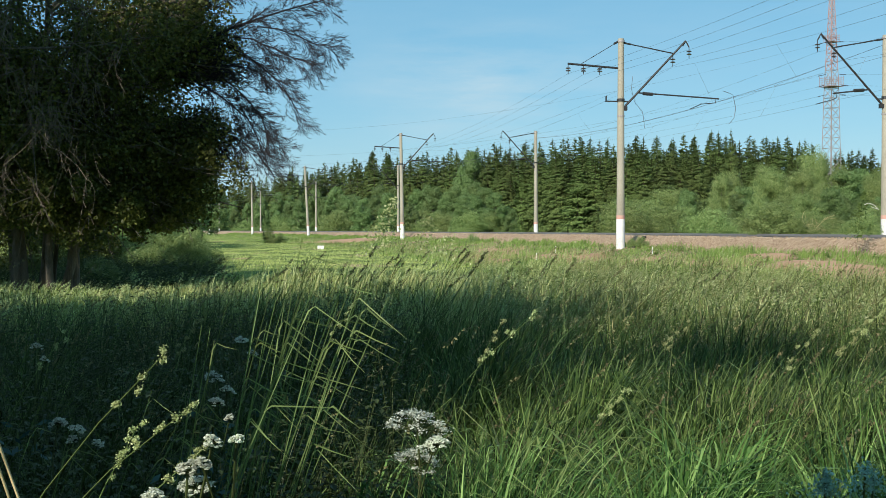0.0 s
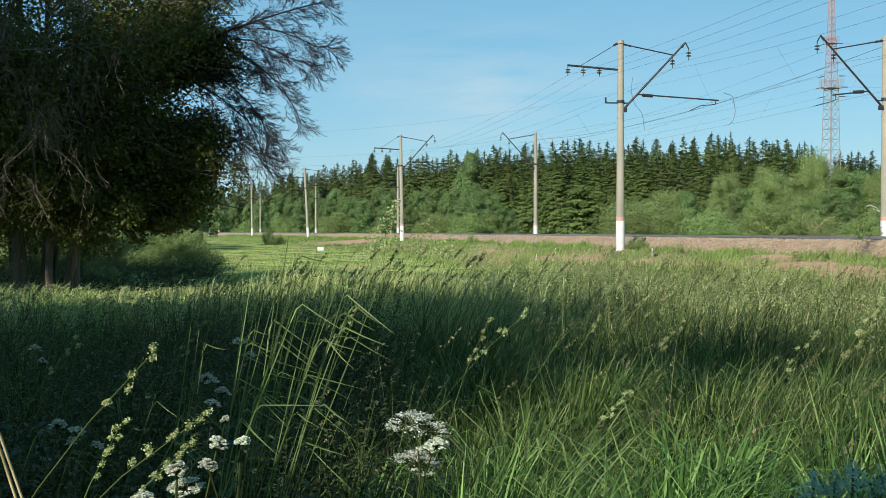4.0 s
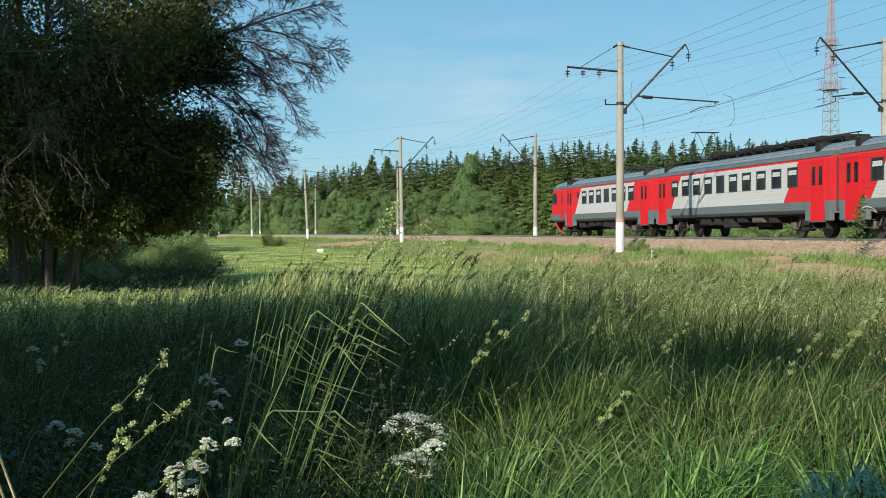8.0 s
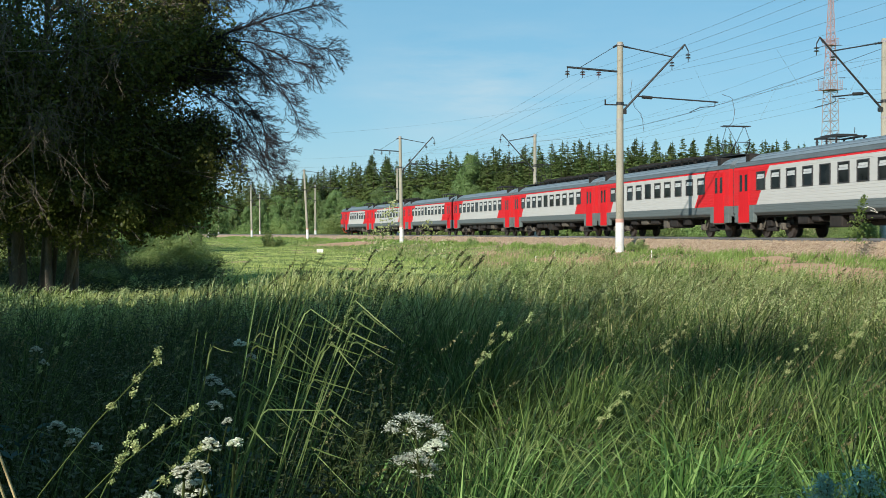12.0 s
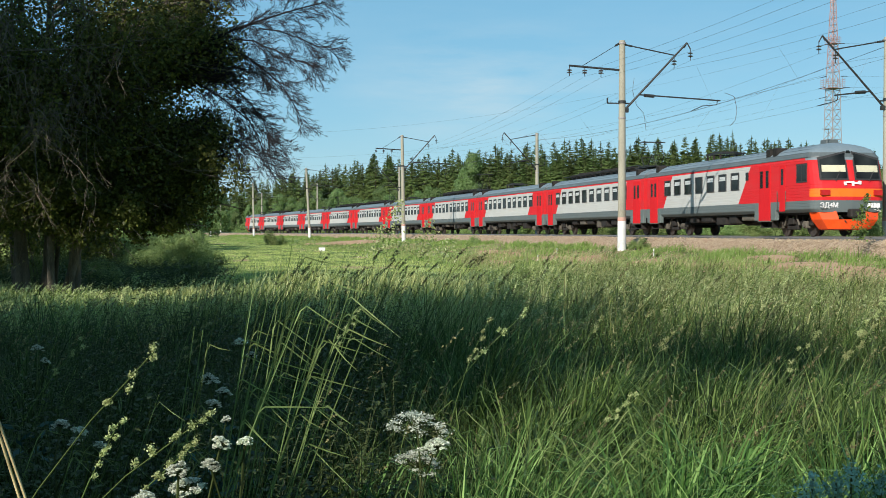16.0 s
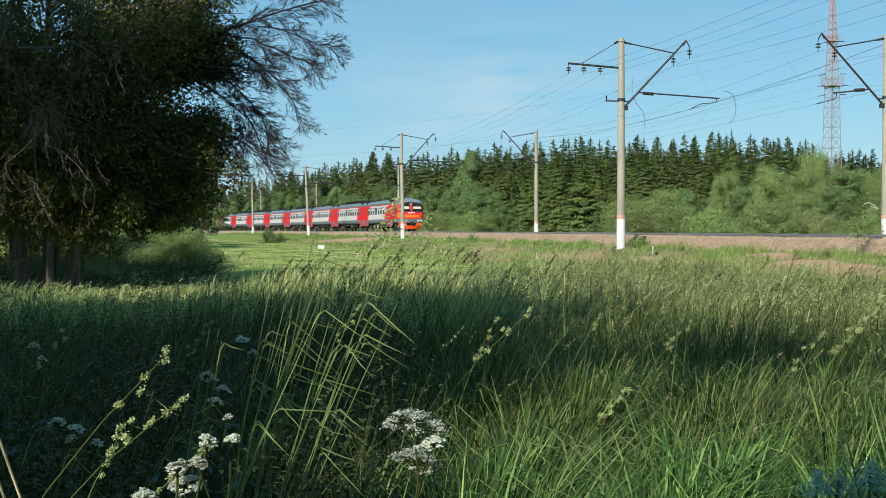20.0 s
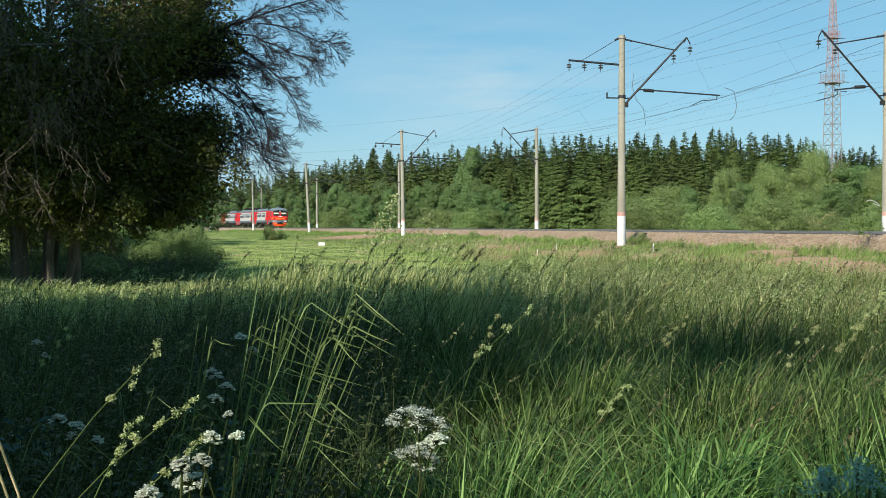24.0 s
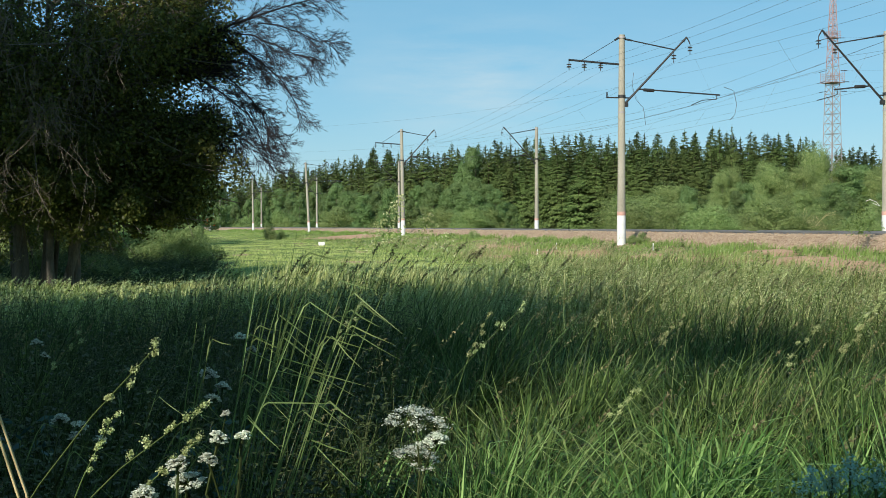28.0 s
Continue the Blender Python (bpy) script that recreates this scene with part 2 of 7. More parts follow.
def box(bm, x0, y0, z0, x1, y1, z1, m=None, bevel=0.0):
    r = bmesh.ops.create_cube(bm, size=1)
    mat = Matrix.Translation(((x0 + x1) / 2, (y0 + y1) / 2, (z0 + z1) / 2)) @ Matrix.Diagonal((x1 - x0, y1 - y0, z1 - z0, 1))
    bmesh.ops.transform(bm, matrix=(m @ mat) if m else mat, verts=r["verts"])
    if bevel:
        bmesh.ops.bevel(bm, geom=list({e for v in r["verts"] for e in v.link_edges}), offset=bevel, segments=1, affect="EDGES")


def rod(bm, a, b, r0, r1=None, sides=8):
    a, b = Vector(a), Vector(b)
    d = b - a
    m = Matrix.Translation((a + b) / 2) @ d.to_track_quat("Z", "Y").to_matrix().to_4x4()
    bmesh.ops.create_cone(bm, cap_ends=True, segments=sides, radius1=r0, radius2=r0 if r1 is None else r1, depth=d.length, matrix=m)


def made(*items):
    """A bmesh of boxes and rods: ("b", ...) or ("r", ...)."""
    bm = bmesh.new()
    for k, *a in items:
        (box if k == "b" else rod)(bm, *a)
    return bm


def tubes(paths, sides=4):
    """Vertices and quads of thin tubes; paths: (points n x 3, radii n)."""
    vs, qs, base = [], [], 0
    for pts, rad in paths:
        pts = np.asarray(pts, float)
        d = np.gradient(pts, axis=0)
        d /= np.linalg.norm(d, axis=1)[:, None] + 1e-9
        ref = np.where(np.abs(d[:, 2:3]) > .9, [[1., 0, 0]], [[0, 0, 1.]])
        u = np.cross(d, ref)
        u /= np.linalg.norm(u, axis=1)[:, None] + 1e-9
        w = np.cross(d, u)
        n = len(pts)
        ang = np.arange(sides) * 2 * np.pi / sides
        ring = pts[:, None] + np.asarray(rad, float).reshape(-1, 1, 1) * (u[:, None] * np.cos(ang)[None, :, None] + w[:, None] * np.sin(ang)[None, :, None])
        vs.append(ring.reshape(-1, 3))
        i = (np.arange(n - 1)[:, None] * sides + np.arange(sides)[None])
        j = (np.arange(n - 1)[:, None] * sides + (np.arange(sides)[None] + 1) % sides)
        qs.append(np.stack([i, j, j + sides, i + sides], -1).reshape(-1, 4) + base)
        base += n * sides
    return np.concatenate(vs), np.concatenate(qs)


# ---- the line of the railway ----
S = np.arange(-2200, 3200, 1.0)
_s = np.clip(S, -75, 310)
THETA = 0.214 + 0.91e-3 * _s - 1.4645e-6 * _s * _s
_x = np.concatenate([[0], np.cumsum(-(np.sin(THETA)[1:] + np.sin(THETA)[:-1]) / 2)])
_y = np.concatenate([[0], np.cumsum((np.cos(THETA)[1:] + np.cos(THETA)[:-1]) / 2)])
LX, LY = _x - _x[2200] + 7.35, _y - _y[2200] + 99.027
RAIL = 1.4                                   # rail head
FAR_AXIS, NEAR_AXIS, FAR_POLES, NEAR_POLES = 1.74, -3.7, 5.0, -6.9


def line(s, o=0.0):
    """The place at s metres along the railway and o metres beyond the reference line; arrays or numbers."""
    th = np.interp(s, S, THETA)
    return np.interp(s, S, LX) + o * np.cos(th), np.interp(s, S, LY) + o * np.sin(th)


def heading(s):
    return float(np.interp(s, S, THETA))


PROFILE_O = [-700, -60, -22, -15, -12.5, -9.2, -7.6, -6.3, -5.2, 3.4, 4.6, 6.5, 10, 16, 40, 3000]
PROFILE_Z = [0, 0, 0, -.12, -.22, .20, .55, .80, .92, .92, .72, .45, .0, -.2, -.1, 0]


def ground_z(s, o):
    z = np.interp(o, PROFILE_O, PROFILE_Z)
    rough = np.clip((-6 - np.asarray(o, float)) / 3, 0, 1) + np.clip((np.asarray(o, float) - 6) / 3, 0, 1)
    s = np.asarray(s, float)
    return z + rough * (.05 * np.sin(s * .31 + o * .7) + .05 * np.sin(s * .83 - o * .43 + 1.3) + .03 * np.sin(s * 1.7 + o * 1.9))


def locate(x, y):
    """s and o of a place in the plan (arrays)."""
    x, y = np.atleast_1d(np.asarray(x, float)), np.atleast_1d(np.asarray(y, float))
    s = np.clip(y - 100, -150, 400)
    for _ in range(8):
        lx, ly = line(s)
        th = np.interp(s, S, THETA)
        s = s + (-(x - lx) * np.sin(th) + (y - ly) * np.cos(th))
    lx, ly = line(s)
    th = np.interp(s, S, THETA)
    return s, (x - lx) * np.cos(th) + (y - ly) * np.sin(th)


# bare soil on the bank: place along and across, half lengths
BARE = [(-23.4, -8.9, 4.5, .75), (-28.5, -9.4, 3.6, .8), (-33, -11.4, 3.0, .7), (-38.2, -12.0, 1.8, .45), (-36.5, -9.3, 2.6, .7), (-41.5, -9.0, 3.4, .95), (-48.9, -8.8, 1.7, .8), (-54.5, -8.6, 2.2, .6), (-57.6, -6.9, 2.2, .5), (-62, -7.7, 2.6, .65), (-66.5, -8.1, 3.0, .8), (-57.5, -9.6, 1.4, .4)]


def is_bare(s, o):
    r = np.full(np.shape(s), 9.0)
    for a, b, la, lb in BARE:
        r = np.minimum(r, ((s - a) / la) ** 2 + ((o - b) / lb) ** 2)
    v = (o + 9.0) / 2.3
    r = np.minimum(r, ((s - 47 + v * 13.8) / 12) ** 2 + v**2)
    return r < .8 + .3 * np.sin(np.asarray(s) * 2.9 + np.asarray(o) * 4)


def height_at(x, y):
    s, o = locate(x, y)
    return ground_z(s, o)


# ---- ground, ballast, rails ----
def strip(name, ss, oo, zfun, mat, kind="structure", label="", category=""):
    sg, og = np.meshgrid(ss, oo, indexing="ij")
    x, y = line(sg, og)
    v = np.stack([x, y, zfun(sg, og)], -1).reshape(-1, 3)
    a, b = len(ss), len(oo)
    i = (np.arange(a - 1)[:, None] * b + np.arange(b - 1)[None]).ravel()
    q = np.stack([i, i + 1, i + b + 1, i + b], -1)
    ob = new(name, mesh_np(name, v, [q[:, ::-1]], mat, smooth=True))
    return tagged(ob, label, category, kind=kind)


GS = np.concatenate([[-2000, -1200, -600, -300, -200], np.arange(-150, 60, 1.0), np.arange(60, 330, 3.0), [340, 380, 450, 600, 900, 1400, 2200, 3000]])
GO = np.concatenate([[-700, -400, -200, -100, -60], np.arange(-45, 18, .6), [20, 25, 32, 40, 60, 100, 200, 400, 800, 1500, 3000]])
strip("ground", GS, GO, ground_z, M["ground"], label="green meadow ground with patches of reddish soil", category="ground")
BS = np.arange(-150, 430, 1.5)
BO = np.array([-6.5, -6.2, -5.65, -5.3, -4.9, -3.7, -1.0, 1.74, 3.3, 3.6, 4.6])
BZ = np.array([.70, .82, 1.24, 1.32, 1.19, 1.19, 1.20, 1.19, 1.20, 1.08, .68])
strip("ballast_bed", BS, BO, lambda s, o: np.interp(o, BO, BZ) + .02 * np.sin(s * 2.1 + o * 5) + .015 * np.sin(s * 5.3 - o * 3),
      M["ballast"], label="reddish crushed-stone ballast bed under two tracks", category="ballast")


def rail_path(s0, s1, o):
    prof = [(-.075, 0), (-.075, .012), (-.012, .03), (-.012, .12), (-.036, .135), (-.036, .172), (-.028, .18), (.028, .18), (.036, .172), (.036, .135), (.012, .12), (.012, .03), (.075, .012), (.075, 0)]
    ss = np.arange(s0, s1 + .1, 3.0)
    k = len(prof)
    v = []
    for p, h in prof:
        x, y = line(ss, o + p)
        v.append(np.stack([x, y, np.full(len(ss), RAIL - .18 + h)], -1))
    v = np.stack(v, 1).reshape(-1, 3)
    i = (np.arange(len(ss) - 1)[:, None] * k + np.arange(k)[None]).ravel()
    j = (np.arange(len(ss) - 1)[:, None] * k + (np.arange(k)[None] + 1) % k).ravel()
    return mesh_np("rail", v, [np.stack([i, i + k, j + k, j], -1)], M["rail"])


for axis, nm in ((NEAR_AXIS, "near"), (FAR_AXIS, "far")):
    tr = thing("railway_track", "straight steel rails on concrete sleepers in reddish ballast", "railway track", "two tracks")
    for g in (-.76, .76):
        part("rail", rail_path(-140, 420, axis + g), M["rail"], tr, "worn steel rail with a bright head")
    sl = bmesh.new()
    box(sl, -.13, -1.35, -.2, .13, 1.35, 0, bevel=.03)
    me = bpy.data.meshes.new("sleeper")
    sl.to_mesh(me)
    sl.free()
    me.materials.append(M["sleeper"])
    for k in range(150):
        s = -70 + k * .6
        x, y = line(s, axis)
        o = part("sleeper", me, None, tr)
        o.matrix_basis = pose(float(x), float(y), RAIL - .19, 0, 0, 90 + math.degrees(heading(s)))


def stones():
    rng = np.random.default_rng(5)
    n = 14000
    s = -72 + 140 * rng.random(n) ** 1.6
    o = np.where(rng.random(n) < .85, -6.5 + 1.5 * rng.random(n), -5.2 + 8 * rng.random(n))
    x, y = line(s, o)
    z = np.interp(o, BO, BZ)
    r = rng.uniform(.02, .055, n)
    c = np.stack([x, y, z + r * .3], -1)
    octa = np.array([[1, 0, 0], [0, 1, 0], [-1, 0, 0], [0, -1, 0], [0, 0, 1], [0, 0, -1]], float)
    v = c[:, None] + octa[None] * (r[:, None, None] * rng.uniform(.55, 1.2, (n, 6, 1)))
    f = np.array([[0, 1, 4], [1, 2, 4], [2, 3, 4], [3, 0, 4]])
    q = (np.arange(n)[:, None, None] * 6 + f[None]).reshape(-1, 3)
    m = 18000
    s = -72 + 90 * rng.random(m) ** 1.4
    o = rng.uniform(-10.5, -6.4, m)
    cx, cy = line(s, o)
    cr = rng.uniform(.012, .045, m)
    cc = np.stack([cx, cy, ground_z(s, o) + cr * .3], -1)
    cv = cc[:, None] + octa[None] * (cr[:, None, None] * rng.uniform(.5, 1.2, (m, 6, 1)))
    cq = (np.arange(m)[:, None, None] * 6 + f[None]).reshape(-1, 3)
    tagged(new("soil_clods", mesh_np("soil_clods", cv.reshape(-1, 3), [cq], M["clod"])), "small clods of dry reddish soil on the bank", "soil", kind="stuff")
    tagged(new("ballast_stones", mesh_np("ballast_stones", v.reshape(-1, 3), [q], M["stone"])), "loose reddish grey stones on the ballast shoulder", "stones", kind="stuff")


stones()


def soil_patch(name, label, a, b, la, lb, lift=.07, turn=0.0):
    """A low uneven heap of bare soil whose edge runs out into the ground."""
    u = np.linspace(-1.1, 1.1, 30)
    gu, gv = np.meshgrid(u, u, indexing="ij")
    r2 = gu**2 + gv**2 + .25 * np.sin(gu * 5 + a) * np.sin(gv * 4 + b) + .1 * np.sin(gu * 13 + gv * 9)
    ss, oo = a + gu * la + gv * lb * turn, b + gv * lb
    x, y = line(ss, oo)
    z = ground_z(ss, oo) + lift * (1 - r2)
    k = len(u)
    i = (np.arange(k - 1)[:, None] * k + np.arange(k - 1)[None]).ravel()
    v = np.stack([x, y, z], -1).reshape(-1, 3)
    q = np.stack([i + k, i + k + 1, i + 1, i], -1)
    q = q[(r2.ravel()[q] < 1.7).all(1)]
    tagged(new(name, mesh_np(name, v, [q[:, ::-1]], M["soil"], smooth=True)), label, "ground", kind="structure")


for a, b, la, lb in BARE:
    soil_patch("bare_soil", "patch of bare reddish soil on the bank", a, b, la, lb)
soil_patch("dirt_path", "worn reddish dirt slope down from the tracks", 47, -9.0, 12, 2.3, .14, -6.0)

# ---- the train ----
PITCH, HALF = 22.056, 10.72


def livery(name, front, rear, nose=0):
    """Railcar paint: red ends on light grey, red line under the roof, dark grey skirt, orange band on a nose."""
    m, n, l, b = shader(name, 0.5, 0, 0.2)
    c = n.new("ShaderNodeTexCoord")
    sp = n.new("ShaderNodeSeparateXYZ")
    l.new(c.outputs["Object"], sp.inputs[0])
    x, z = sp.outputs["X"], sp.outputs["Z"]
    lean = calc(n, l, "MULTIPLY_ADD", calc(n, l, "SUBTRACT", z, 1.6), 0.8, x)
    red = calc(n, l, "MAXIMUM", calc(n, l, "GREATER_THAN", lean, front), calc(n, l, "LESS_THAN", lean, rear))
    red = calc(n, l, "MAXIMUM", red, calc(n, l, "GREATER_THAN", z, 3.42))
    dirt, fine = noise_node(n, l, 1.2, 5, stretch=(.4, 1, 1.5)), noise_node(n, l, 18, 3)
    grime = ramp_f(n, l, dirt.outputs["Fac"], .45, .8)
    col = mixed(n, l, red, (.49, .50, .485), (.60, .020, .026))
    col = mixed(n, l, calc(n, l, "LESS_THAN", z, 1.6), col, (.12, .15, .155))
    if nose:
        ends = calc(n, l, "GREATER_THAN", calc(n, l, "MULTIPLY", x, float(nose)), 10.2)
        band = calc(n, l, "MULTIPLY", calc(n, l, "GREATER_THAN", z, 1.76), calc(n, l, "LESS_THAN", z, 2.12))
        brow = calc(n, l, "MULTIPLY", calc(n, l, "GREATER_THAN", calc(n, l, "MULTIPLY", x, float(nose)), 9.75), calc(n, l, "GREATER_THAN", z, 3.40))
        col = mixed(n, l, brow, col, (.17, .21, .235))
        col = mixed(n, l, calc(n, l, "MULTIPLY", ends, band), col, (.86, .16, .015))
    col = mixed(n, l, calc(n, l, "MULTIPLY", grime, .12), col, (.16, .13, .11))
    l.new(col, b.inputs["Base Color"])
    l.new(calc(n, l, "MULTIPLY_ADD", fine.outputs["Fac"], .2, .55), b.inputs["Roughness"])
    return m


LIV_MID = livery("railcar_paint", HALF + .31 - 3.03, HALF + .31 - 17.27)
LIV_HEAD = livery("leading_railcar_paint", HALF - 6.3, HALF + .31 - 17.4, 1)
LIV_TAIL = livery("trailing_railcar_paint", HALF + .31 - 3.1, -HALF + 8.05, -1)
# upper roof lighter and bluer than the eaves: sky reflection mixed into the grey
M["roof"] = surface("sky_tinted_grey_roof_paint", (.13, .175, .20), (.19, .24, .275), .8, .6, .0, bump=.1, fine=8)
M["roof_dark"] = surface("dark_grey_eaves_paint", (.075, .09, .095), (.12, .14, .145), 1, .45, bump=.1)
M["red"] = surface("red_door_paint", (.55, .016, .022), (.62, .020, .026), 1.5, .75, bump=.04, fine=14, spec=.1)
M["skirt"] = surface("dark_grey_skirt_paint", (.10, .13, .13), (.14, .175, .172), 1.5, .6, bump=.05)
M["orange"] = surface("orange_snowplough_paint", (.74, .055, .008), (.86, .095, .012), 1.6, .4, bump=.05)
M["under"] = surface("grimy_underframe", (.009, .008, .0075), (.030, .026, .023), 3, .8)
M["under_light"] = surface("dusty_equipment_box", (.07, .064, .052), (.14, .127, .105), 3, .8)
M["wheel"] = surface("wheel_steel", (.04, .035, .032), (.13, .11, .1), 4, .6, .5)
M["rubber"] = surface("gangway_rubber", (.02, .02, .022), (.05, .05, .052), 4, .7)
M["alloy"] = surface("light_window_frame", (.52, .53, .53), (.66, .67, .67), 3, .4, .2)
M["lamp_red"] = surface("red_lamp_glass", (.35, .01, .01), (.5, .02, .02), 5, .2)
M["white_paint"] = surface("white_lettering", (.75, .75, .75), (.88, .88, .88), 6, .5)
M["blind"] = surface("cream_sun_blind", (.50, .47, .33), (.64, .61, .45), 3, .5)
gm, gn, gl, gb = shader("dark_window_glass", 0.1, 0, 0.1)
gt = noise_node(gn, gl, .9, 2)
gl.new(ramp(gn, gl, gt.outputs["Fac"], [(.35, (.006, .008, .009)), (.7, (.03, .035, .036))]), gb.inputs["Base Color"])
M["glass"] = gm
wall_rows = [(1.08, 1.60), (1.20, 1.72), (1.24, 1.742)]
for gz in (1.32, 1.46, 1.60, 1.74, 1.88, 2.02, 2.16, 2.28, 3.25, 3.38):     # pressed grooves along the wall
    wall_rows += [(gz, 1.742), (gz + .006, 1.733), (gz + .014, 1.733), (gz + .020, 1.742)]
wall_rows += [(3.44, 1.725), (3.52, 1.71)]
roof_rows = [(3.52, 1.735), (3.56, 1.735), (3.60, 1.69), (3.74, 1.63), (3.76, 1.645), (3.90, 1.50), (3.91, 1.515), (4.03, 1.27), (4.04, 1.28), (4.12, .98), (4.13, .99), (4.19, .65), (4.23, .32), (4.25, .0)]


def nose_x(z):
    return float(np.interp(z, [1.0, 1.7, 2.2, 3.6, 3.85, 4.1, 4.26], [10.62, 10.72, 10.70, 10.34, 10.2, 9.85, 9.2]))


def shell(rows, cab):
    """Plan outlines stacked up the height: flat ends, or a rounded nose at one end (cab is +1, -1 or 0)."""
    vs, k = [], 0
    for z, w in rows:
        pts = []
        for sgn in (1, -1):
            if cab == sgn:
                xf, rc = nose_x(z), min(.55, w * .6 + .01)
                arc = [(xf - rc + rc * math.sin(a), w - rc + rc * math.cos(a)) for a in np.linspace(0, math.pi / 2, 6)]
                bow = .12 * min(1, w / 1.7)
                pts_e = [(x - 0, y) for x, y in arc]
                pts_e = pts_e + [(xf + bow * .7, (w - rc) * .5), (xf + bow, 0.0)]
                full = pts_e + [(x, -y) for x, y in reversed(pts_e[:-1])]
            else:
                full = [(HALF, w), (HALF, w * .5), (HALF, -w * .5), (HALF, -w)]
            if sgn == 1:
                pts += full
            else:
                pts += [(-x, -y) for x, y in full]
        k = len(pts)
        vs += [(x, y, z) for x, y in pts]
    vs = np.array(vs)
    r = len(rows)
    i = (np.arange(r - 1)[:, None] * k + np.arange(k)[None]).ravel()
    j = (np.arange(r - 1)[:, None] * k + (np.arange(k)[None] + 1) % k).ravel()
    return vs, np.stack([i, i + k, j + k, j], -1), k


def side_window(parent, x, dark=False):
    g = part("window", made(("b", x - .50, 1.738, 2.30, x - .40, 1.768, 3.20), ("b", x + .40, 1.738, 2.30, x + .50, 1.768, 3.20),
                            ("b", x - .40, 1.738, 2.30, x + .40, 1.768, 2.345), ("b", x - .40, 1.738, 3.155, x + .40, 1.768, 3.20)), M["rubber"], parent)
    part("pane", made(("b", x - .40, 1.735, 2.345, x + .40, 1.752, 3.155)), M["glass"], g)
    if not dark:
        part("vent_bar", made(("b", x - .40, 1.752, 2.85, x + .40, 1.772, 2.94)), M["alloy"], g)
        part("vent_blind", made(("b", x - .37, 1.752, 2.95, x + .37, 1.758, 3.06)), M["alloy"], g)


def side_door(parent, x, leaf=.62):
    for sgn in (-1, 1):
        d = part("door", made(("b", x + sgn * leaf / 2 - leaf / 2 + .008, 1.742, .74, x + sgn * leaf / 2 + leaf / 2 - .008, 1.775, 3.36)), M["red"], parent)
        xc = x + sgn * leaf / 2
        part("pane", made(("b", xc - .15, 1.772, 2.30, xc + .15, 1.782, 3.12)), M["glass"], d)
        part("grille", made(*[("b", xc - .15, 1.783, z, xc + .15, 1.789, z + .02) for z in np.arange(2.36, 3.1, .12)]), M["under"], d)
    part("door_sill", made(("b", x - leaf - .04, 1.60, .68, x + leaf + .04, 1.79, .74)), M["under_light"], parent)
    part("step", made(("b", x - .62, 1.30, .40, x + .62, 1.70, .44), ("b", x - .62, 1.34, .44, x - .58, 1.66, .70), ("b", x + .58, 1.34, .44, x + .62, 1.66, .70),
                      ("b", x - .6, 1.32, .44, x + .6, 1.34, .7)), M["under"], parent)
    for sgn in (-1, 1):
        a, b = (x + leaf + .01, x + 1.15) if sgn > 0 else (x - 1.15, x - leaf - .01)
        a, b = max(a, -HALF), min(b, HALF)
        if b - a > .1:
            part("skirt_panel", made(("b", a, 1.55, .74, b, 1.748, 1.60, None, .02), ("b", a, 1.74, .98, b, 1.757, 1.0), ("b", a, 1.74, 1.24, b, 1.757, 1.26)), M["skirt"], parent)


def bogie(parent, x):
    b = part("bogie", made(("b", x - 1.75, .98, .48, x + 1.75, 1.14, .68, None, .03), ("b", x - 1.75, -1.14, .48, x + 1.75, -.98, .68, None, .03),
                           ("b", x - .3, -1.3, .55, x + .3, 1.3, .86, None, .03), ("b", x - .55, 1.0, .3, x + .55, 1.2, .5, None, .04),
                           ("b", x - 2.0, -1.0, .6, x - 1.9, 1.0, .75), ("b", x + 1.9, -1.0, .6, x + 2.0, 1.0, .75)), M["under"], parent)
    for dx in (-1.3, 1.3):
        for y in (-.8, .8):
            w = bmesh.new()
            for (r, y0, y1) in ((.525, y - .06, y + .06), (.555, y - .085 * (1 if y > 0 else -1), y - .06 * (1 if y > 0 else -1)), (.14, y - .1, y + .12)):
                rod(w, (x + dx, y0, .525), (x + dx, y1, .525), r, sides=20)
            part("wheel", w, M["wheel"], b)
        part("axle", made(("r", (x + dx, -.8, .525), (x + dx, .8, .525), .08)), M["under"], b)
        part("axle_box", made(("b", x + dx - .17, 1.0, .36, x + dx + .17, 1.26, .70, None, .04), ("r", (x + dx, 1.2, .525), (x + dx, 1.31, .525), .13)), M["under_light"], b)
        for e in (-.38, .38):
            part("spring", made(*[("r", (x + dx + e, 1.08, z), (x + dx + e, 1.08, z + .05), .1) for z in (.62, .7, .78, .86)]), M["under"], b)
    for e in (-1, 1):
        part("damper", made(("r", (x + e * .75, 1.22, .5), (x + e * .45, 1.22, .95), .045)), M["under_light"], b)


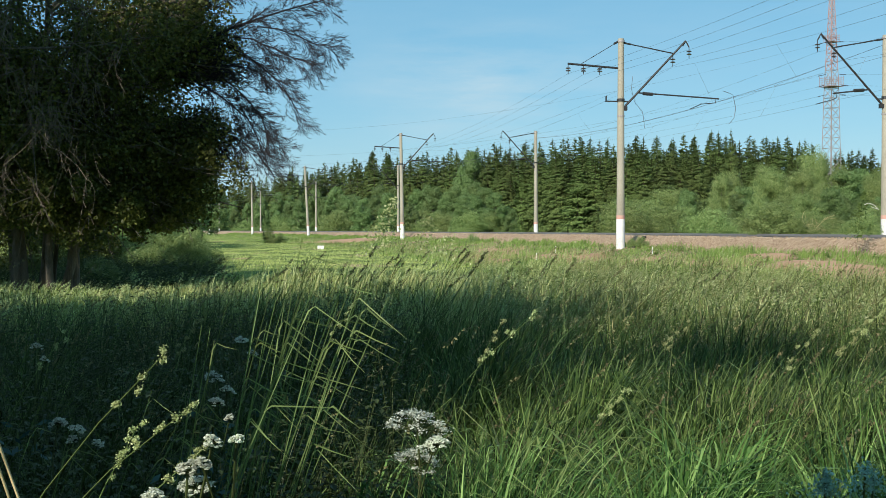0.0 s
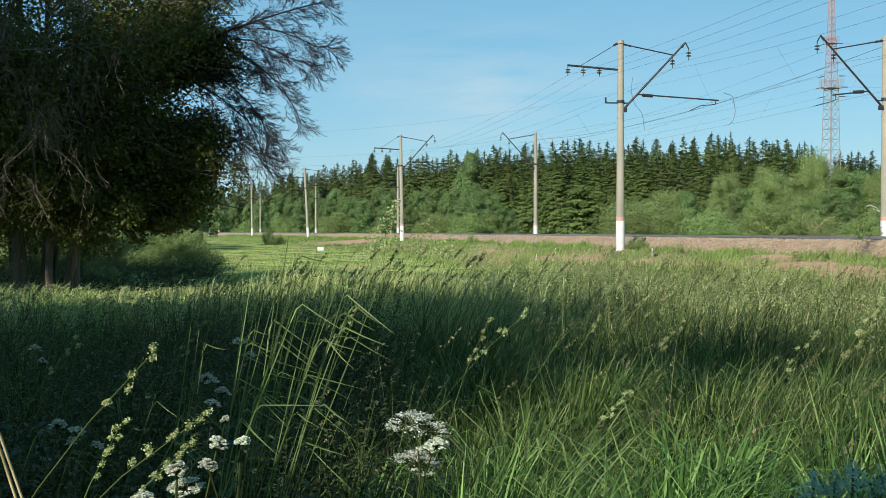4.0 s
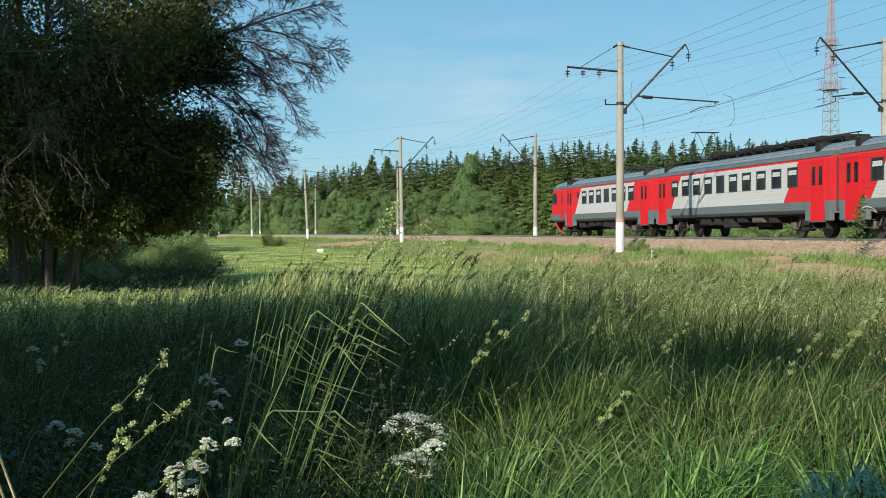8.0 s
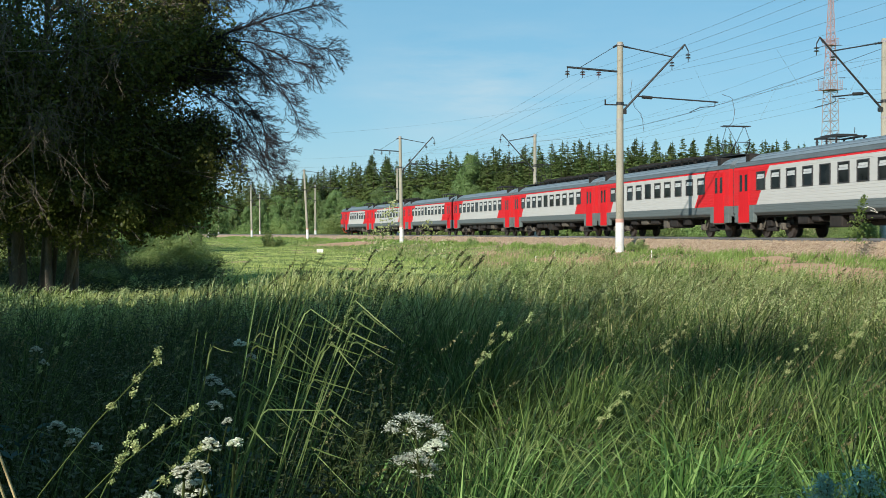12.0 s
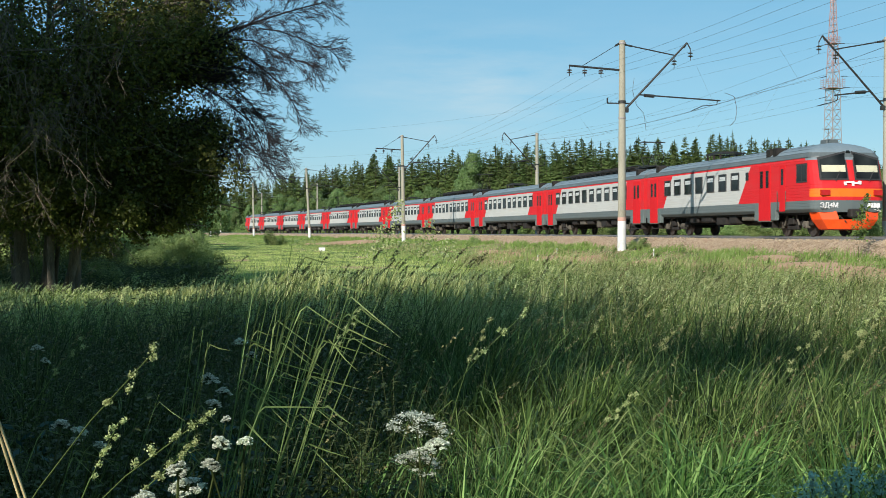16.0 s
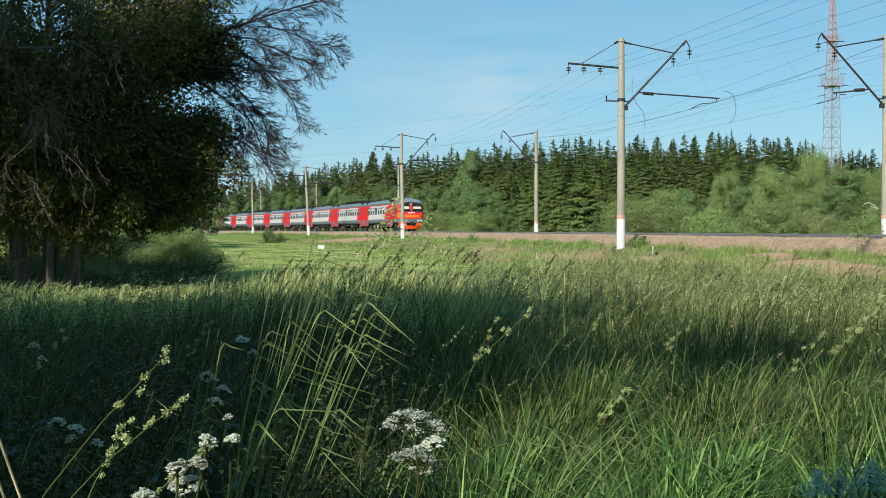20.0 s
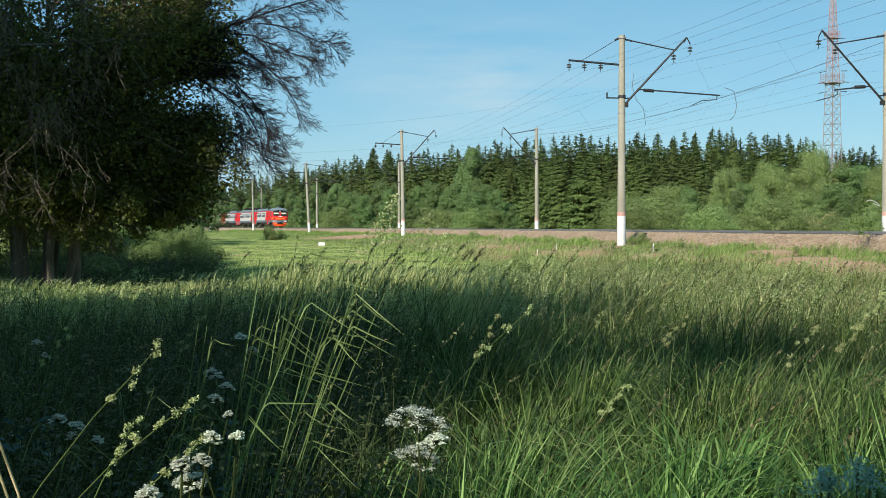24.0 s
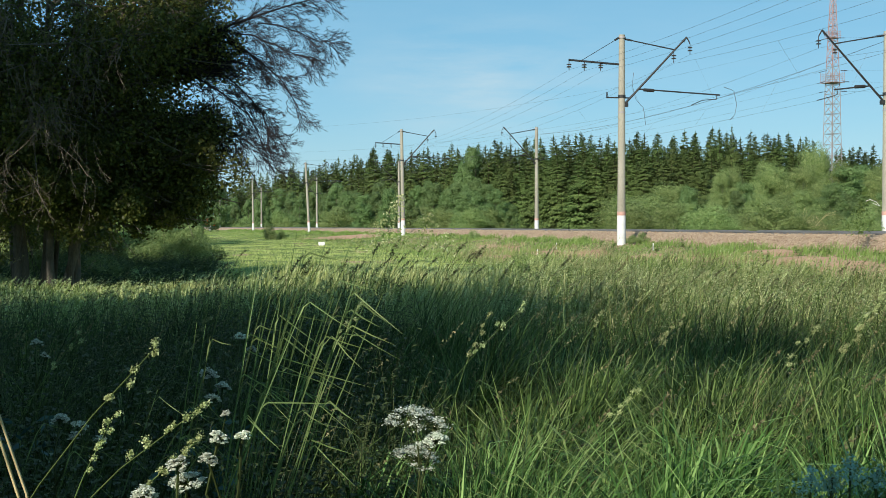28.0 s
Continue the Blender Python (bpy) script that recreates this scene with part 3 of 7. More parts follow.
def pantograph(parent, x, up):
    z = 4.42
    p = part("pantograph", made(("b", x - .8, -.6, z, x + .8, -.52, z + .08), ("b", x - .8, .52, z, x + .8, .6, z + .08), ("b", x - .06, -.6, z, x + .06, .6, z + .08)), M["dark_steel"], parent, "dark steel current collector frame")
    for a in (-.7, .7):
        for b in (-.5, .5):
            part("roof_insulator", made(("r", (x + a, b, 4.10), (x + a, b, 4.42), .06), ("r", (x + a, b, 4.25), (x + a, b, 4.28), .1), ("r", (x + a, b, 4.33), (x + a, b, 4.36), .1)), M["porcelain"], p)
    top = 6.02 if up else 4.62
    zk = z + .64 if up else (z + top) / 2
    arms = []
    for s_ in (-1, 1):
        for y in (-.45, .45):
            kx = x + s_ * (.92 if up else 1.45)
            arms += [("r", (x + s_ * .35, y, z + .06), (kx, y * .9, zk), .032, None, 5), ("r", (kx, y * .9, zk), (x + s_ * .12, y * 1.1, top - .08), .016, None, 5)]
        kx = x + s_ * (.92 if up else 1.45)
        arms += [("r", (kx, -.42, zk), (kx, .42, zk), .02, None, 5), ("r", (x + s_ * .35, -.45, z + .06), (kx, .4, zk), .012, None, 4)]
    part("arm", made(*arms), M["dark_steel"], p)
    part("collector_head", made(("b", x - .18, -.80, top - .05, x - .12, .80, top), ("b", x + .12, -.80, top - .05, x + .18, .80, top),
                                ("b", x - .15, -.5, top - .09, x + .15, -.46, top - .05), ("b", x - .15, .46, top - .09, x + .15, .5, top - .05)), M["dark_steel"], p)


def roof_gear(parent, x0, x1):
    for y in (-.95, .72):
        part("roof_walkway", made(("b", x0, y, 4.40, x1, y + .24, 4.43), *[("b", x, y + .1, 4.05, x + .05, y + .14, 4.40) for x in np.arange(x0 + .2, x1, 1.1)]), M["dark_steel"], parent)
    part("roof_busbar", made(("r", (x0, .05, 4.62), (x1, .05, 4.62), .03), *[("r", (x, .05, 4.2), (x, .05, 4.62), .05, .03) for x in np.arange(x0 + .3, x1, 1.7)]), M["dark_steel"], parent)
    for i, x in enumerate(np.arange(x0 + .5, x1 - 1.4, 1.9)):
        h = .62 if i % 3 else .5
        rb = part("resistor_box", made(("b", x, -.62, 4.22, x + 1.45, .62, 4.22 + h * .55, None, .03)), M["under"], parent)
        for k in range(8):
            part("louvre", made(("b", x + k * .18, -.64, 4.30, x + k * .18 + .06, .64, 4.24 + h * .6)), M["under"], rb)


def roof_frame(parent, x):
    """Low equipment frame with a whip aerial on a trailer's roof."""
    f = part("roof_frame", made(("b", x - 1.1, -.7, 4.46, x + 1.1, -.62, 4.54), ("b", x - 1.1, .62, 4.46, x + 1.1, .70, 4.54), ("b", x - 1.05, -.62, 4.47, x - .95, .62, 4.53), ("b", x + .95, -.62, 4.47, x + 1.05, .62, 4.53), ("b", x - .6, -.5, 4.56, x + .9, .5, 4.62)), M["dark_steel"], parent, "low dark equipment frame on the roof")
    for a in (-.9, 0, .9):
        for b in (-.66, .66):
            part("roof_insulator", made(("r", (x + a, b, 4.1), (x + a, b, 4.46), .05), ("r", (x + a, b, 4.3), (x + a, b, 4.33), .09)), M["porcelain"], f)
    part("aerial", made(("r", (x - 1.2, 0, 4.2), (x - 1.3, 0, 4.85), .015, None, 4)), M["dark_steel"], f)


def underframe(parent, rng):
    part("sole_bar", made(("b", -HALF + .4, 1.30, .98, HALF - .4, 1.42, 1.14), ("b", -HALF + .4, -1.42, .98, HALF - .4, -1.30, 1.14), ("b", -HALF + .4, -1.4, 1.08, HALF - .4, 1.4, 1.12)), M["under"], parent)
    x = -4.9
    while x < 4.3:
        w, d = rng.uniform(.6, 1.5), rng.uniform(.3, .62)
        part("equipment_box", made(("b", x, .55, 1.08 - d, x + w, 1.42, 1.06, None, .03), ("b", x + .06, 1.41, 1.14 - d, x + w - .06, 1.44, 1.0)), M["under_light"] if rng.random() < .2 else M["under"], parent)
        if rng.random() < .6:
            part("equipment_box", made(("b", x + .1, -1.4, 1.0 - d, x + w, -.5, 1.06, None, .03)), M["under"], parent)
        x += w + rng.uniform(.25, .9)
    part("air_tank", made(("r", (-2.2, .2, .75), (-.4, .2, .75), .22, None, 12)), M["under"], parent)


def cab_front(parent, sg):
    """Nose fittings; sg is +1 or -1, the end at which the cab stands."""
    f = lambda x, y, z: (sg * x, sg * y, z)

    def sheet(name, y0, y1, z0, z1, mat, off, owner, z1b=None):
        bm = bmesh.new()
        rows = []
        for z, zb in ((z0, z0), (z1, z1 if z1b is None else z1b)):
            for y, zz in ((y0, z), ((y0 + y1) / 2, (z + zb) / 2), (y1, zb)):
                bowx = nose_x(zz) + .12 - .10 * (abs(y) / 1.2) ** 2
                rows.append((bowx, y, zz))
        for o in (off, off - .05):
            for x, y, z in rows:
                bm.verts.new(f(x + o, y, z))
        bm.verts.ensure_lookup_table()
        v = bm.verts
        for a in (0, 1):
            bm.faces.new((v[a], v[a + 1], v[a + 4], v[a + 3]))
            bm.faces.new((v[a + 6], v[a + 9], v[a + 10], v[a + 7]))
        for a, b in ((0, 1), (1, 2), (2, 5), (5, 4), (4, 3), (3, 0)):
            bm.faces.new((v[b], v[a], v[a + 6], v[b + 6]))
        bmesh.ops.recalc_face_normals(bm, faces=bm.faces)
        return part(name, bm, mat, owner)

    for y0, y1, za, zb in ((-1.45, -.15, 3.50, 3.80), (.15, 1.45, 3.80, 3.50)):
        s = sheet("windscreen", y0, y1, 2.50, za, M["rubber"], .035, parent, zb)
        sheet("pane", y0 + .07, y1 - .07, 2.57, za - .09, M["glass"], .05, s, zb - .09)
        sheet("sun_blind", y0 + .12, y1 - .12, 2.86, 3.16, M["blind"], .056, s)
        part("wiper", made(("r", f(nose_x(2.6) + .2, (y0 + y1) / 2, 2.45), f(nose_x(2.9) + .2, (y0 + y1) / 2 + .25, 2.9), .015, None, 4)), M["rubber"], s)
    part("headlamp", made(("r", f(10.15, 0, 3.74), f(10.40, 0, 3.72), .11, None, 14)), M["glass"], parent, "round headlamp in the brow of the cab")
    for y in (-1.25, 1.25):
        part("tail_lamp", made(("b", *[min(a, b) for a, b in zip(f(10.60, y - .2, 1.82), f(10.80, y + .2, 2.06))], *[max(a, b) for a, b in zip(f(10.60, y - .2, 1.82), f(10.80, y + .2, 2.06))])), M["lamp_red"], parent, "square red tail lamp")
    # plough
    bm = bmesh.new()
    ring = []
    for z, w, xf in ((1.12, 1.58, 10.70), (.75, 1.45, 10.86), (.34, 1.12, 10.80), (.28, 1.0, 10.6)):
        ring.append([bm.verts.new(f(x, y, z)) for x, y in ((9.85, w), (xf - .25, w * .92), (xf, w * .45), (xf + .06, 0), (xf, -w * .45), (xf - .25, -w * .92), (9.85, -w))])
    for a, b in zip(ring, ring[1:]):
        for k in range(6):
            if b is ring[1] and k in (2, 3):
                continue
            bm.faces.new((a[k], a[k + 1], b[k + 1], b[k]))
    bmesh.ops.recalc_face_normals(bm, faces=bm.faces)
    bmesh.ops.solidify(bm, geom=bm.faces[:], thickness=.04)
    part("plough", bm, M["orange"], parent, "orange sheet-metal plough under the cab")
    part("coupler", made(("r", f(10.1, 0, 1.0), f(11.0, 0, 1.0), .13), ("b", *[min(a, b) for a, b in zip(f(10.75, -.24, .82), f(11.15, .24, 1.22))], *[max(a, b) for a, b in zip(f(10.75, -.24, .82), f(11.15, .24, 1.22))], None, .06),
                         ("r", f(10.6, -.5, .9), f(10.95, -.35, .62), .03), ("r", f(10.6, .5, .9), f(10.95, .35, .62), .03)), M["under"], parent, "grimy automatic coupler with hoses")
    # lettering bars and class letters on the grey band, emblem above the orange band
    for k in range(4):
        y = .82 + k * .16
        part("number_bar", made(("b", *[min(a, b) for a, b in zip(f(10.60, y - .055, 1.28), f(10.745, y + .055, 1.47))], *[max(a, b) for a, b in zip(f(10.60, y - .055, 1.28), f(10.745, y + .055, 1.47))])), M["white_paint"], parent)
    for k, (ya, za, w, h) in enumerate(((-.34, 2.30, .10, .16), (-.16, 2.36, .22, .07), (.02, 2.30, .10, .2), (.2, 2.32, .22, .08), (.36, 2.34, .1, .16))):
        part("emblem_bar", made(("b", *[min(a, b) for a, b in zip(f(10.72, ya - w / 2, za - h / 2 + .04), f(10.835, ya + w / 2, za + h / 2 + .04))], *[max(a, b) for a, b in zip(f(10.72, ya - w / 2, za - h / 2 + .04), f(10.835, ya + w / 2, za + h / 2 + .04))])), M["white_paint"], parent)
    cu = bpy.data.curves.new("class_letters", "FONT")
    cu.body, cu.size, cu.extrude, cu.align_x = "\u042d\u04144\u041c", .30, .01, "CENTER"
    tmp = bpy.data.objects.new("class_letters", cu)
    scene.collection.objects.link(tmp)
    bpy.context.view_layer.update()
    me = bpy.data.meshes.new_from_object(tmp.evaluated_get(bpy.context.evaluated_depsgraph_get()))
    bpy.data.objects.remove(tmp)
    me.materials.clear()
    me.materials.append(M["white_paint"])
    o = part("class_letters", me, None, parent, "white class letters on the grey band")
    o.matrix_basis = pose(sg * 10.76, sg * -1.08, 1.28, 90, 0, 90 * sg)
    # side of the cab
    xs = lambda a: sg * a
    part("cab_door", made(("b", min(xs(7.3), xs(7.85)), 1.742, 1.15, max(xs(7.3), xs(7.85)), 1.765, 3.30)), M["red"], parent)
    part("cab_door_pane", made(("b", min(xs(7.46), xs(7.70)), 1.76, 2.38, max(xs(7.46), xs(7.70)), 1.772, 3.12)), M["glass"], parent)
    w = part("cab_window", made(("b", min(xs(8.98), xs(9.98)), 1.735, 2.42, max(xs(8.98), xs(9.98)), 1.76, 3.26)), M["rubber"], parent)
    part("pane", made(("b", min(xs(9.04), xs(9.46)), 1.755, 2.48, max(xs(9.04), xs(9.46)), 1.768, 3.20), ("b", min(xs(9.50), xs(9.92)), 1.755, 2.48, max(xs(9.50), xs(9.92)), 1.768, 3.20)), M["glass"], w)
    part("handrail", made(("r", (xs(7.15), 1.80, 1.2), (xs(7.15), 1.80, 2.1), .015, None, 5), ("r", (xs(8.0), 1.80, 1.2), (xs(8.0), 1.80, 2.1), .015, None, 5)), M["under_light"], parent)
    part("roof_horn", made(("b", min(xs(8.4), xs(9.0)), -.3, 4.2, max(xs(8.4), xs(9.0)), .3, 4.42, None, .03), ("r", (xs(9.1), .3, 4.2), (xs(9.2), .3, 4.9), .02, None, 4), ("r", (xs(9.2), .3, 4.88), (xs(8.6), .3, 4.92), .012, None, 4)), M["roof_dark"], parent)


def rail_car(kind, label, seed):
    """kind: head (cab in front), tail (cab behind), motor, trailer, trailer turned. Local x is forwards, y towards the meadow, z up from the rail head."""
    rng = np.random.default_rng(seed)
    cab = {"head": 1, "tail": -1}.get(kind, 0)
    car = thing("rail_car", label, "rail car", "cars of the train")
    v, q, k = shell(wall_rows, cab)
    n0 = len(v)
    caps = [np.arange(k)[::-1], np.arange(k) + n0 - k]
    body = mesh_np("body", v, [q[:, ::-1], np.array([caps[0]])], {"head": LIV_HEAD, "tail": LIV_TAIL}.get(kind, LIV_MID))
    part("body", body, None, car)
    v, q, k = shell(roof_rows, cab)
    slots = [1 if i < 3 * k else 0 for i in range(len(q))]
    part("roof", mesh_np("roof", v, [q[:, ::-1]], [M["roof"], M["roof_dark"]], slots), None, car, "grey ribbed metal roof, bluish sky reflection in its colour")
    for sgn in (1, -1):
        if cab == sgn:
            cab_front(car, sgn)
        else:
            part("gangway", made(("b", min(sgn * HALF, sgn * 11.03), -.75, .95, max(sgn * HALF, sgn * 11.03), .75, 3.35, None, .05), ("b", min(sgn * HALF, sgn * 10.9), -1.0, .8, max(sgn * HALF, sgn * 10.9), 1.0, 1.05)), M["rubber"], car)
            part("end_cable", made(("r", (sgn * 10.78, 1.2, 3.9), (sgn * 11.0, 1.2, 3.72), .03, None, 5), ("r", (sgn * 10.78, 1.2, 3.5), (sgn * 10.78, 1.2, 3.95), .04, None, 5), ("r", (sgn * 10.8, 1.5, 1.2), (sgn * 10.8, 1.5, 3.5), .03, None, 5)), M["rubber"], car)
    c0 = HALF + .31
    if cab == 0:
        wins = [c0 - d for d in (3.55, 5.18, 6.81, 8.43, 10.03, 11.65, 13.25, 14.9, 16.55, 18.2)]
        dark, doors = {4}, (c0 - 1.58, c0 - 20.56)
    else:
        wins = [cab * (HALF - d) for d in (8.45, 10.02, 11.6, 13.2, 14.8, 16.4, 17.95)]
        dark, doors = {3}, (cab * (HALF - 5.0), -cab * (c0 - 1.5))
        part("small_window", made(("b", cab * (HALF - 7.0) - .16, 1.74, 2.75, cab * (HALF - 7.0) + .16, 1.765, 3.15)), M["glass"], car)
    for i, x in enumerate(wins):
        side_window(car, x, i in dark)
    for x in doors:
        side_door(car, x)
    # louvres on the roof shoulder over the doors
    for x in ((c0 - 1.75, -c0 + 1.75) if cab == 0 else (-cab * (c0 - 1.75), cab * (HALF - 4.2), cab * (HALF - 4.9))):
        part("roof_louvre", made(("b", x - .24, 1.10, 3.62, x + .24, 1.62, 4.16, None, .02), *[("b", x - .21, 1.61, z, x + .21, 1.64, z + .03) for z in (3.68, 3.76, 3.84, 3.92, 4.0, 4.08)]), M["under"], car)
    for x in (-7.5, 7.5):
        bogie(car, x)
    underframe(car, rng)
    if kind == "motor":
        fwd = seed < 4
        pantograph(car, 7.3 if fwd else -7.7, True)
        roof_gear(car, -10.2 if fwd else -5.6, 5.2 if fwd else 8.4)
        part("roof_walkway", made(("b", 6.6 if fwd else -10.3, -.9, 4.30, 10.2 if fwd else -6.9, .9, 4.34), ("b", 6.7 if fwd else -10.2, -.05, 4.1, 6.8 if fwd else -10.1, .05, 4.3), ("b", 10.0 if fwd else -7.1, -.05, 4.1, 10.1 if fwd else -7.0, .05, 4.3)), M["dark_steel"], car)
    elif kind in ("head", "trailer", "trailer turned", "tail"):
        roof_frame(car, -3.4 if kind in ("head", "trailer") else 3.0)
    return car


motor_front = rail_car("motor", "red and light grey motor car, pantograph raised at its front", 2)
motor_rear = rail_car("motor", "red and light grey motor car, pantograph raised at its rear", 6)
trailer_car = rail_car("trailer", "red and light grey passenger trailer car", 3)
trailer_turned = rail_car("trailer turned", "red and light grey trailer car with equipment towards its front", 7)
CARS = [rail_car("head", "red and light grey leading railcar with a rounded cab", 1), motor_front, trailer_car]
for proto in (trailer_car, motor_front, motor_rear, trailer_turned, motor_rear, trailer_turned, motor_rear):
    CARS.append(copy_thing(proto, Matrix()) if proto in CARS else proto)
CARS.append(rail_car("tail", "red and light grey last railcar with an orange-banded cab", 11))

# where the joint behind the first car stands, metres along the line, second by second
JOINT_T = [0, 3, 5, 7, 9, 11, 13, 15, 17, 18, 20, 22, 23.5, 25, 26, 27, 28]
JOINT_S = [-218, -147, -99, -51, -2.3, 47.2, 97.4, 148.0, 198.9, 224.4, 276.0, 329.0, 368.3, 405.0, 430.0, 454.0, 477.5]


def joint(t):
    """Smooth through the table."""
    tt, ss = np.array(JOINT_T, float), np.array(JOINT_S)
    m = np.gradient(ss, tt)
    k = int(np.clip(np.searchsorted(tt, t, side="right") - 1, 0, len(tt) - 2))
    h = tt[k + 1] - tt[k]
    u = (t - tt[k]) / h
    return (2 * u**3 - 3 * u**2 + 1) * ss[k] + (u**3 - 2 * u**2 + u) * h * m[k] + (-2 * u**3 + 3 * u**2) * ss[k + 1] + (u**3 - u**2) * h * m[k + 1]


def car_pose(i, t):
    mid = joint(t) + PITCH / 2 - PITCH * i
    (xa, ya), (xb, yb) = line(mid - 7.5, FAR_AXIS), line(mid + 7.5, FAR_AXIS)
    return pose(float(xa + xb) / 2, float(ya + yb) / 2, RAIL, 0, 0, math.degrees(math.atan2(yb - ya, xb - xa)))


def train_rows():
    for i, car in enumerate(CARS):
        walk(car, [(t, car_pose(i, t)) for t in np.arange(0, 28.01, .5)])
# ---- masts and wires ----
NEAR_S = [-165.5, -103.5, -41.0, 20.7, 83.5, 142.0, 203.0, 264.0]
FAR_S = [-168.0, -106.5, -44.15, 15.3, 76.5, 139.0, 200.0, 261.0]
TOP = 10.72


def insulator(parent, at, hang=.5):
    x, y, z = at
    part("insulator", made(("r", (x, y, z - hang), (x, y, z), .018, None, 6), *[("r", (x, y, z - hang * k - .03), (x, y, z - hang * k + .02), .13, .09, 10) for k in (.35, .6)]), M["porcelain"], parent)


def mast(label, with_arm, base=-.1, short=0.0):
    """Local x points over the tracks, z up, origin at the ground level of the world."""
    m = thing("catenary_mast", label, "catenary mast", "masts along the railway")
    part("pole", made(("r", (0, 0, 1.9), (0, 0, TOP), .195, .14, 20)), M["concrete"], m)
    part("painted_base", made(("r", (0, 0, base), (0, 0, 2.12), .215, .203, 20)), M["whitewash"], m, "whitewashed foot of the mast")
    part("red_ring", made(("r", (0, 0, 2.12), (0, 0, 2.3), .206, .204, 20)), M["red_mark"], m)
    for z in (7.0, 10.55):
        part("pole_band", made(("r", (0, 0, z), (0, 0, z + .07), .18, .18, 16)), M["galv"], m)
    b = part("bracket", made(("r", (.15, 0, 7.44), (3.25, 0, 10.70), .055, .045, 8), ("b", .05, -.1, 7.3, .3, .1, 7.5)), M["dark_steel"], m, "sloping steel bracket")
    part("tie_rod", made(("r", (.1, 0, 10.53), (2.63, 0, 10.08), .03, None, 6), ("r", (.1, 0, 10.53), (.5, 0, 10.46), .045, None, 6)), M["dark_steel"], m)
    part("registration_arm", made(("r", (.85, 0, 8.16), (4.95 - short, 0, 7.95), .035, None, 6), ("r", (1.1, 0, 8.13), (1.6, 0, 8.10), .08, None, 8)), M["dark_steel"], m)
    e = 4.8 - short
    part("steady_arm", made(("r", (e, 0, 7.96), (e - .02, 0, 7.75), .02, None, 5), ("r", (e - .02, 0, 7.75), (e + .1 if short else e - .75, 0, 7.68), .02, None, 5), ("r", (e + .1 if short else e - .75, 0, 7.68), (3.5, 0, 7.44), .02, None, 5)), M["dark_steel"], m)
    part("tip_fitting", made(("r", (3.25, 0, 10.70), (3.42, 0, 10.4), .03, None, 5), ("r", (3.25, 0, 10.70), (3.1, 0, 10.45), .03, None, 5)), M["dark_steel"], m)
    insulator(m, (3.42, 0, 10.4), .55)
    insulator(m, (2.6, 0, 10.0), .55)
    part("collar", made(("r", (0, 0, 7.72), (0, 0, 7.86), .185, None, 14), ("b", -.75, -.03, 7.70, .35, .03, 7.76), ("b", -.76, -.03, 7.70, -.70, .03, 7.98)), M["dark_steel"], m)
    if with_arm:
        part("cross_arm", made(("r", (-.1, 0, 9.31), (-2.62, 0, 9.47), .05, None, 6)), M["dark_steel"], m)
        part("stay", made(("r", (-.1, 0, 10.6), (-2.0, 0, 9.45), .014, None, 4), ("r", (-.1, 0, 10.6), (-.35, 0, 10.46), .05, None, 6)), M["dark_steel"], m)
        for x in (-2.6, -1.85, -1.05):
            insulator(m, (x, 0, 9.42), .45)
    return m


near_mast = mast("tall tapered concrete mast with cross arm and white foot", True)
far_mast = mast("tall concrete mast with sloping bracket and white foot", False, short=2.3)
LEAN = {2: 0.0, 3: .9, 4: 3.0, 5: 1.0}
for lst, off, proto, turn in ((NEAR_S, NEAR_POLES, near_mast, 0), (FAR_S, FAR_POLES, far_mast, 180)):
    for k, s in enumerate(lst):
        x, y = line(s, off)
        m = pose(float(x), float(y), 0, 0, 0, math.degrees(heading(s)) + turn) @ pose(0, 0, 0, 0, -LEAN.get(k, .4) if turn == 0 else .2, 0)
        m = m @ Matrix.Diagonal((1, 1, 1.03 if k > 2 else 1.0, 1))
        if k == 0:
            proto.matrix_basis = m
        else:
            copy_thing(proto, m)


def wire_points(sa, sb, o, z0, z1, sag, n=14):
    u = np.linspace(0, 1, n)
    x0, y0 = line(sa, o)
    x1, y1 = line(sb, o)
    z = z0 + (z1 - z0) * u - sag * 4 * u * (1 - u)
    return np.stack([x0 + (x1 - x0) * u, y0 + (y1 - y0) * u, z], -1)


def catenary(name, label, ss, o_pole, sgn, feeders):
    w = thing(name, label, "wires", "wires over the railway")
    spans = list(zip(ss, ss[1:]))
    R = .0045
    contact, messenger, tip, drops = [], [], [], []
    zig = .3
    for k, (a, b) in enumerate(spans):
        oc = o_pole + sgn * 3.5
        contact.append((wire_points(a, b, oc, 7.42, 7.42, .08), np.full(14, R)))
        mp = wire_points(a, b, o_pole + sgn * 2.6 + 0, 9.42, 9.42, 1.15, 22)
        messenger.append((mp, np.full(22, R)))
        tip.append((wire_points(a, b, o_pole + sgn * 3.42, 9.85, 9.85, .8), np.full(14, R)))
        cp = wire_points(a, b, oc, 7.42, 7.42, .08, 22)
        for j in range(2, 21, 3):
            drops.append((np.stack([mp[j], cp[j]]), np.full(2, .003)))
    def whole(ps):
        pts = np.concatenate([p[:-1] for p, _ in ps] + [ps[-1][0][-1:]])
        return [(pts, np.full(len(pts), ps[0][1][0]))]

    for nm, ps in (("contact_wire", whole(contact)), ("messenger_wire", whole(messenger)), ("feeder_wire", whole(tip)), ("dropper_wire", drops)):
        v, q = tubes(ps, 4)
        part(nm, mesh_np(nm, v, [q], M["wire"]), None, w)
    for of, z in feeders:
        v, q = tubes(whole([(wire_points(a, b, o_pole + of, z, z, .9), np.full(14, .0042 if len(feeders) > 1 else .011)) for a, b in spans]), 4)
        part("line_wire", mesh_np("line_wire", v, [q], M["wire"]), None, w)
    return w


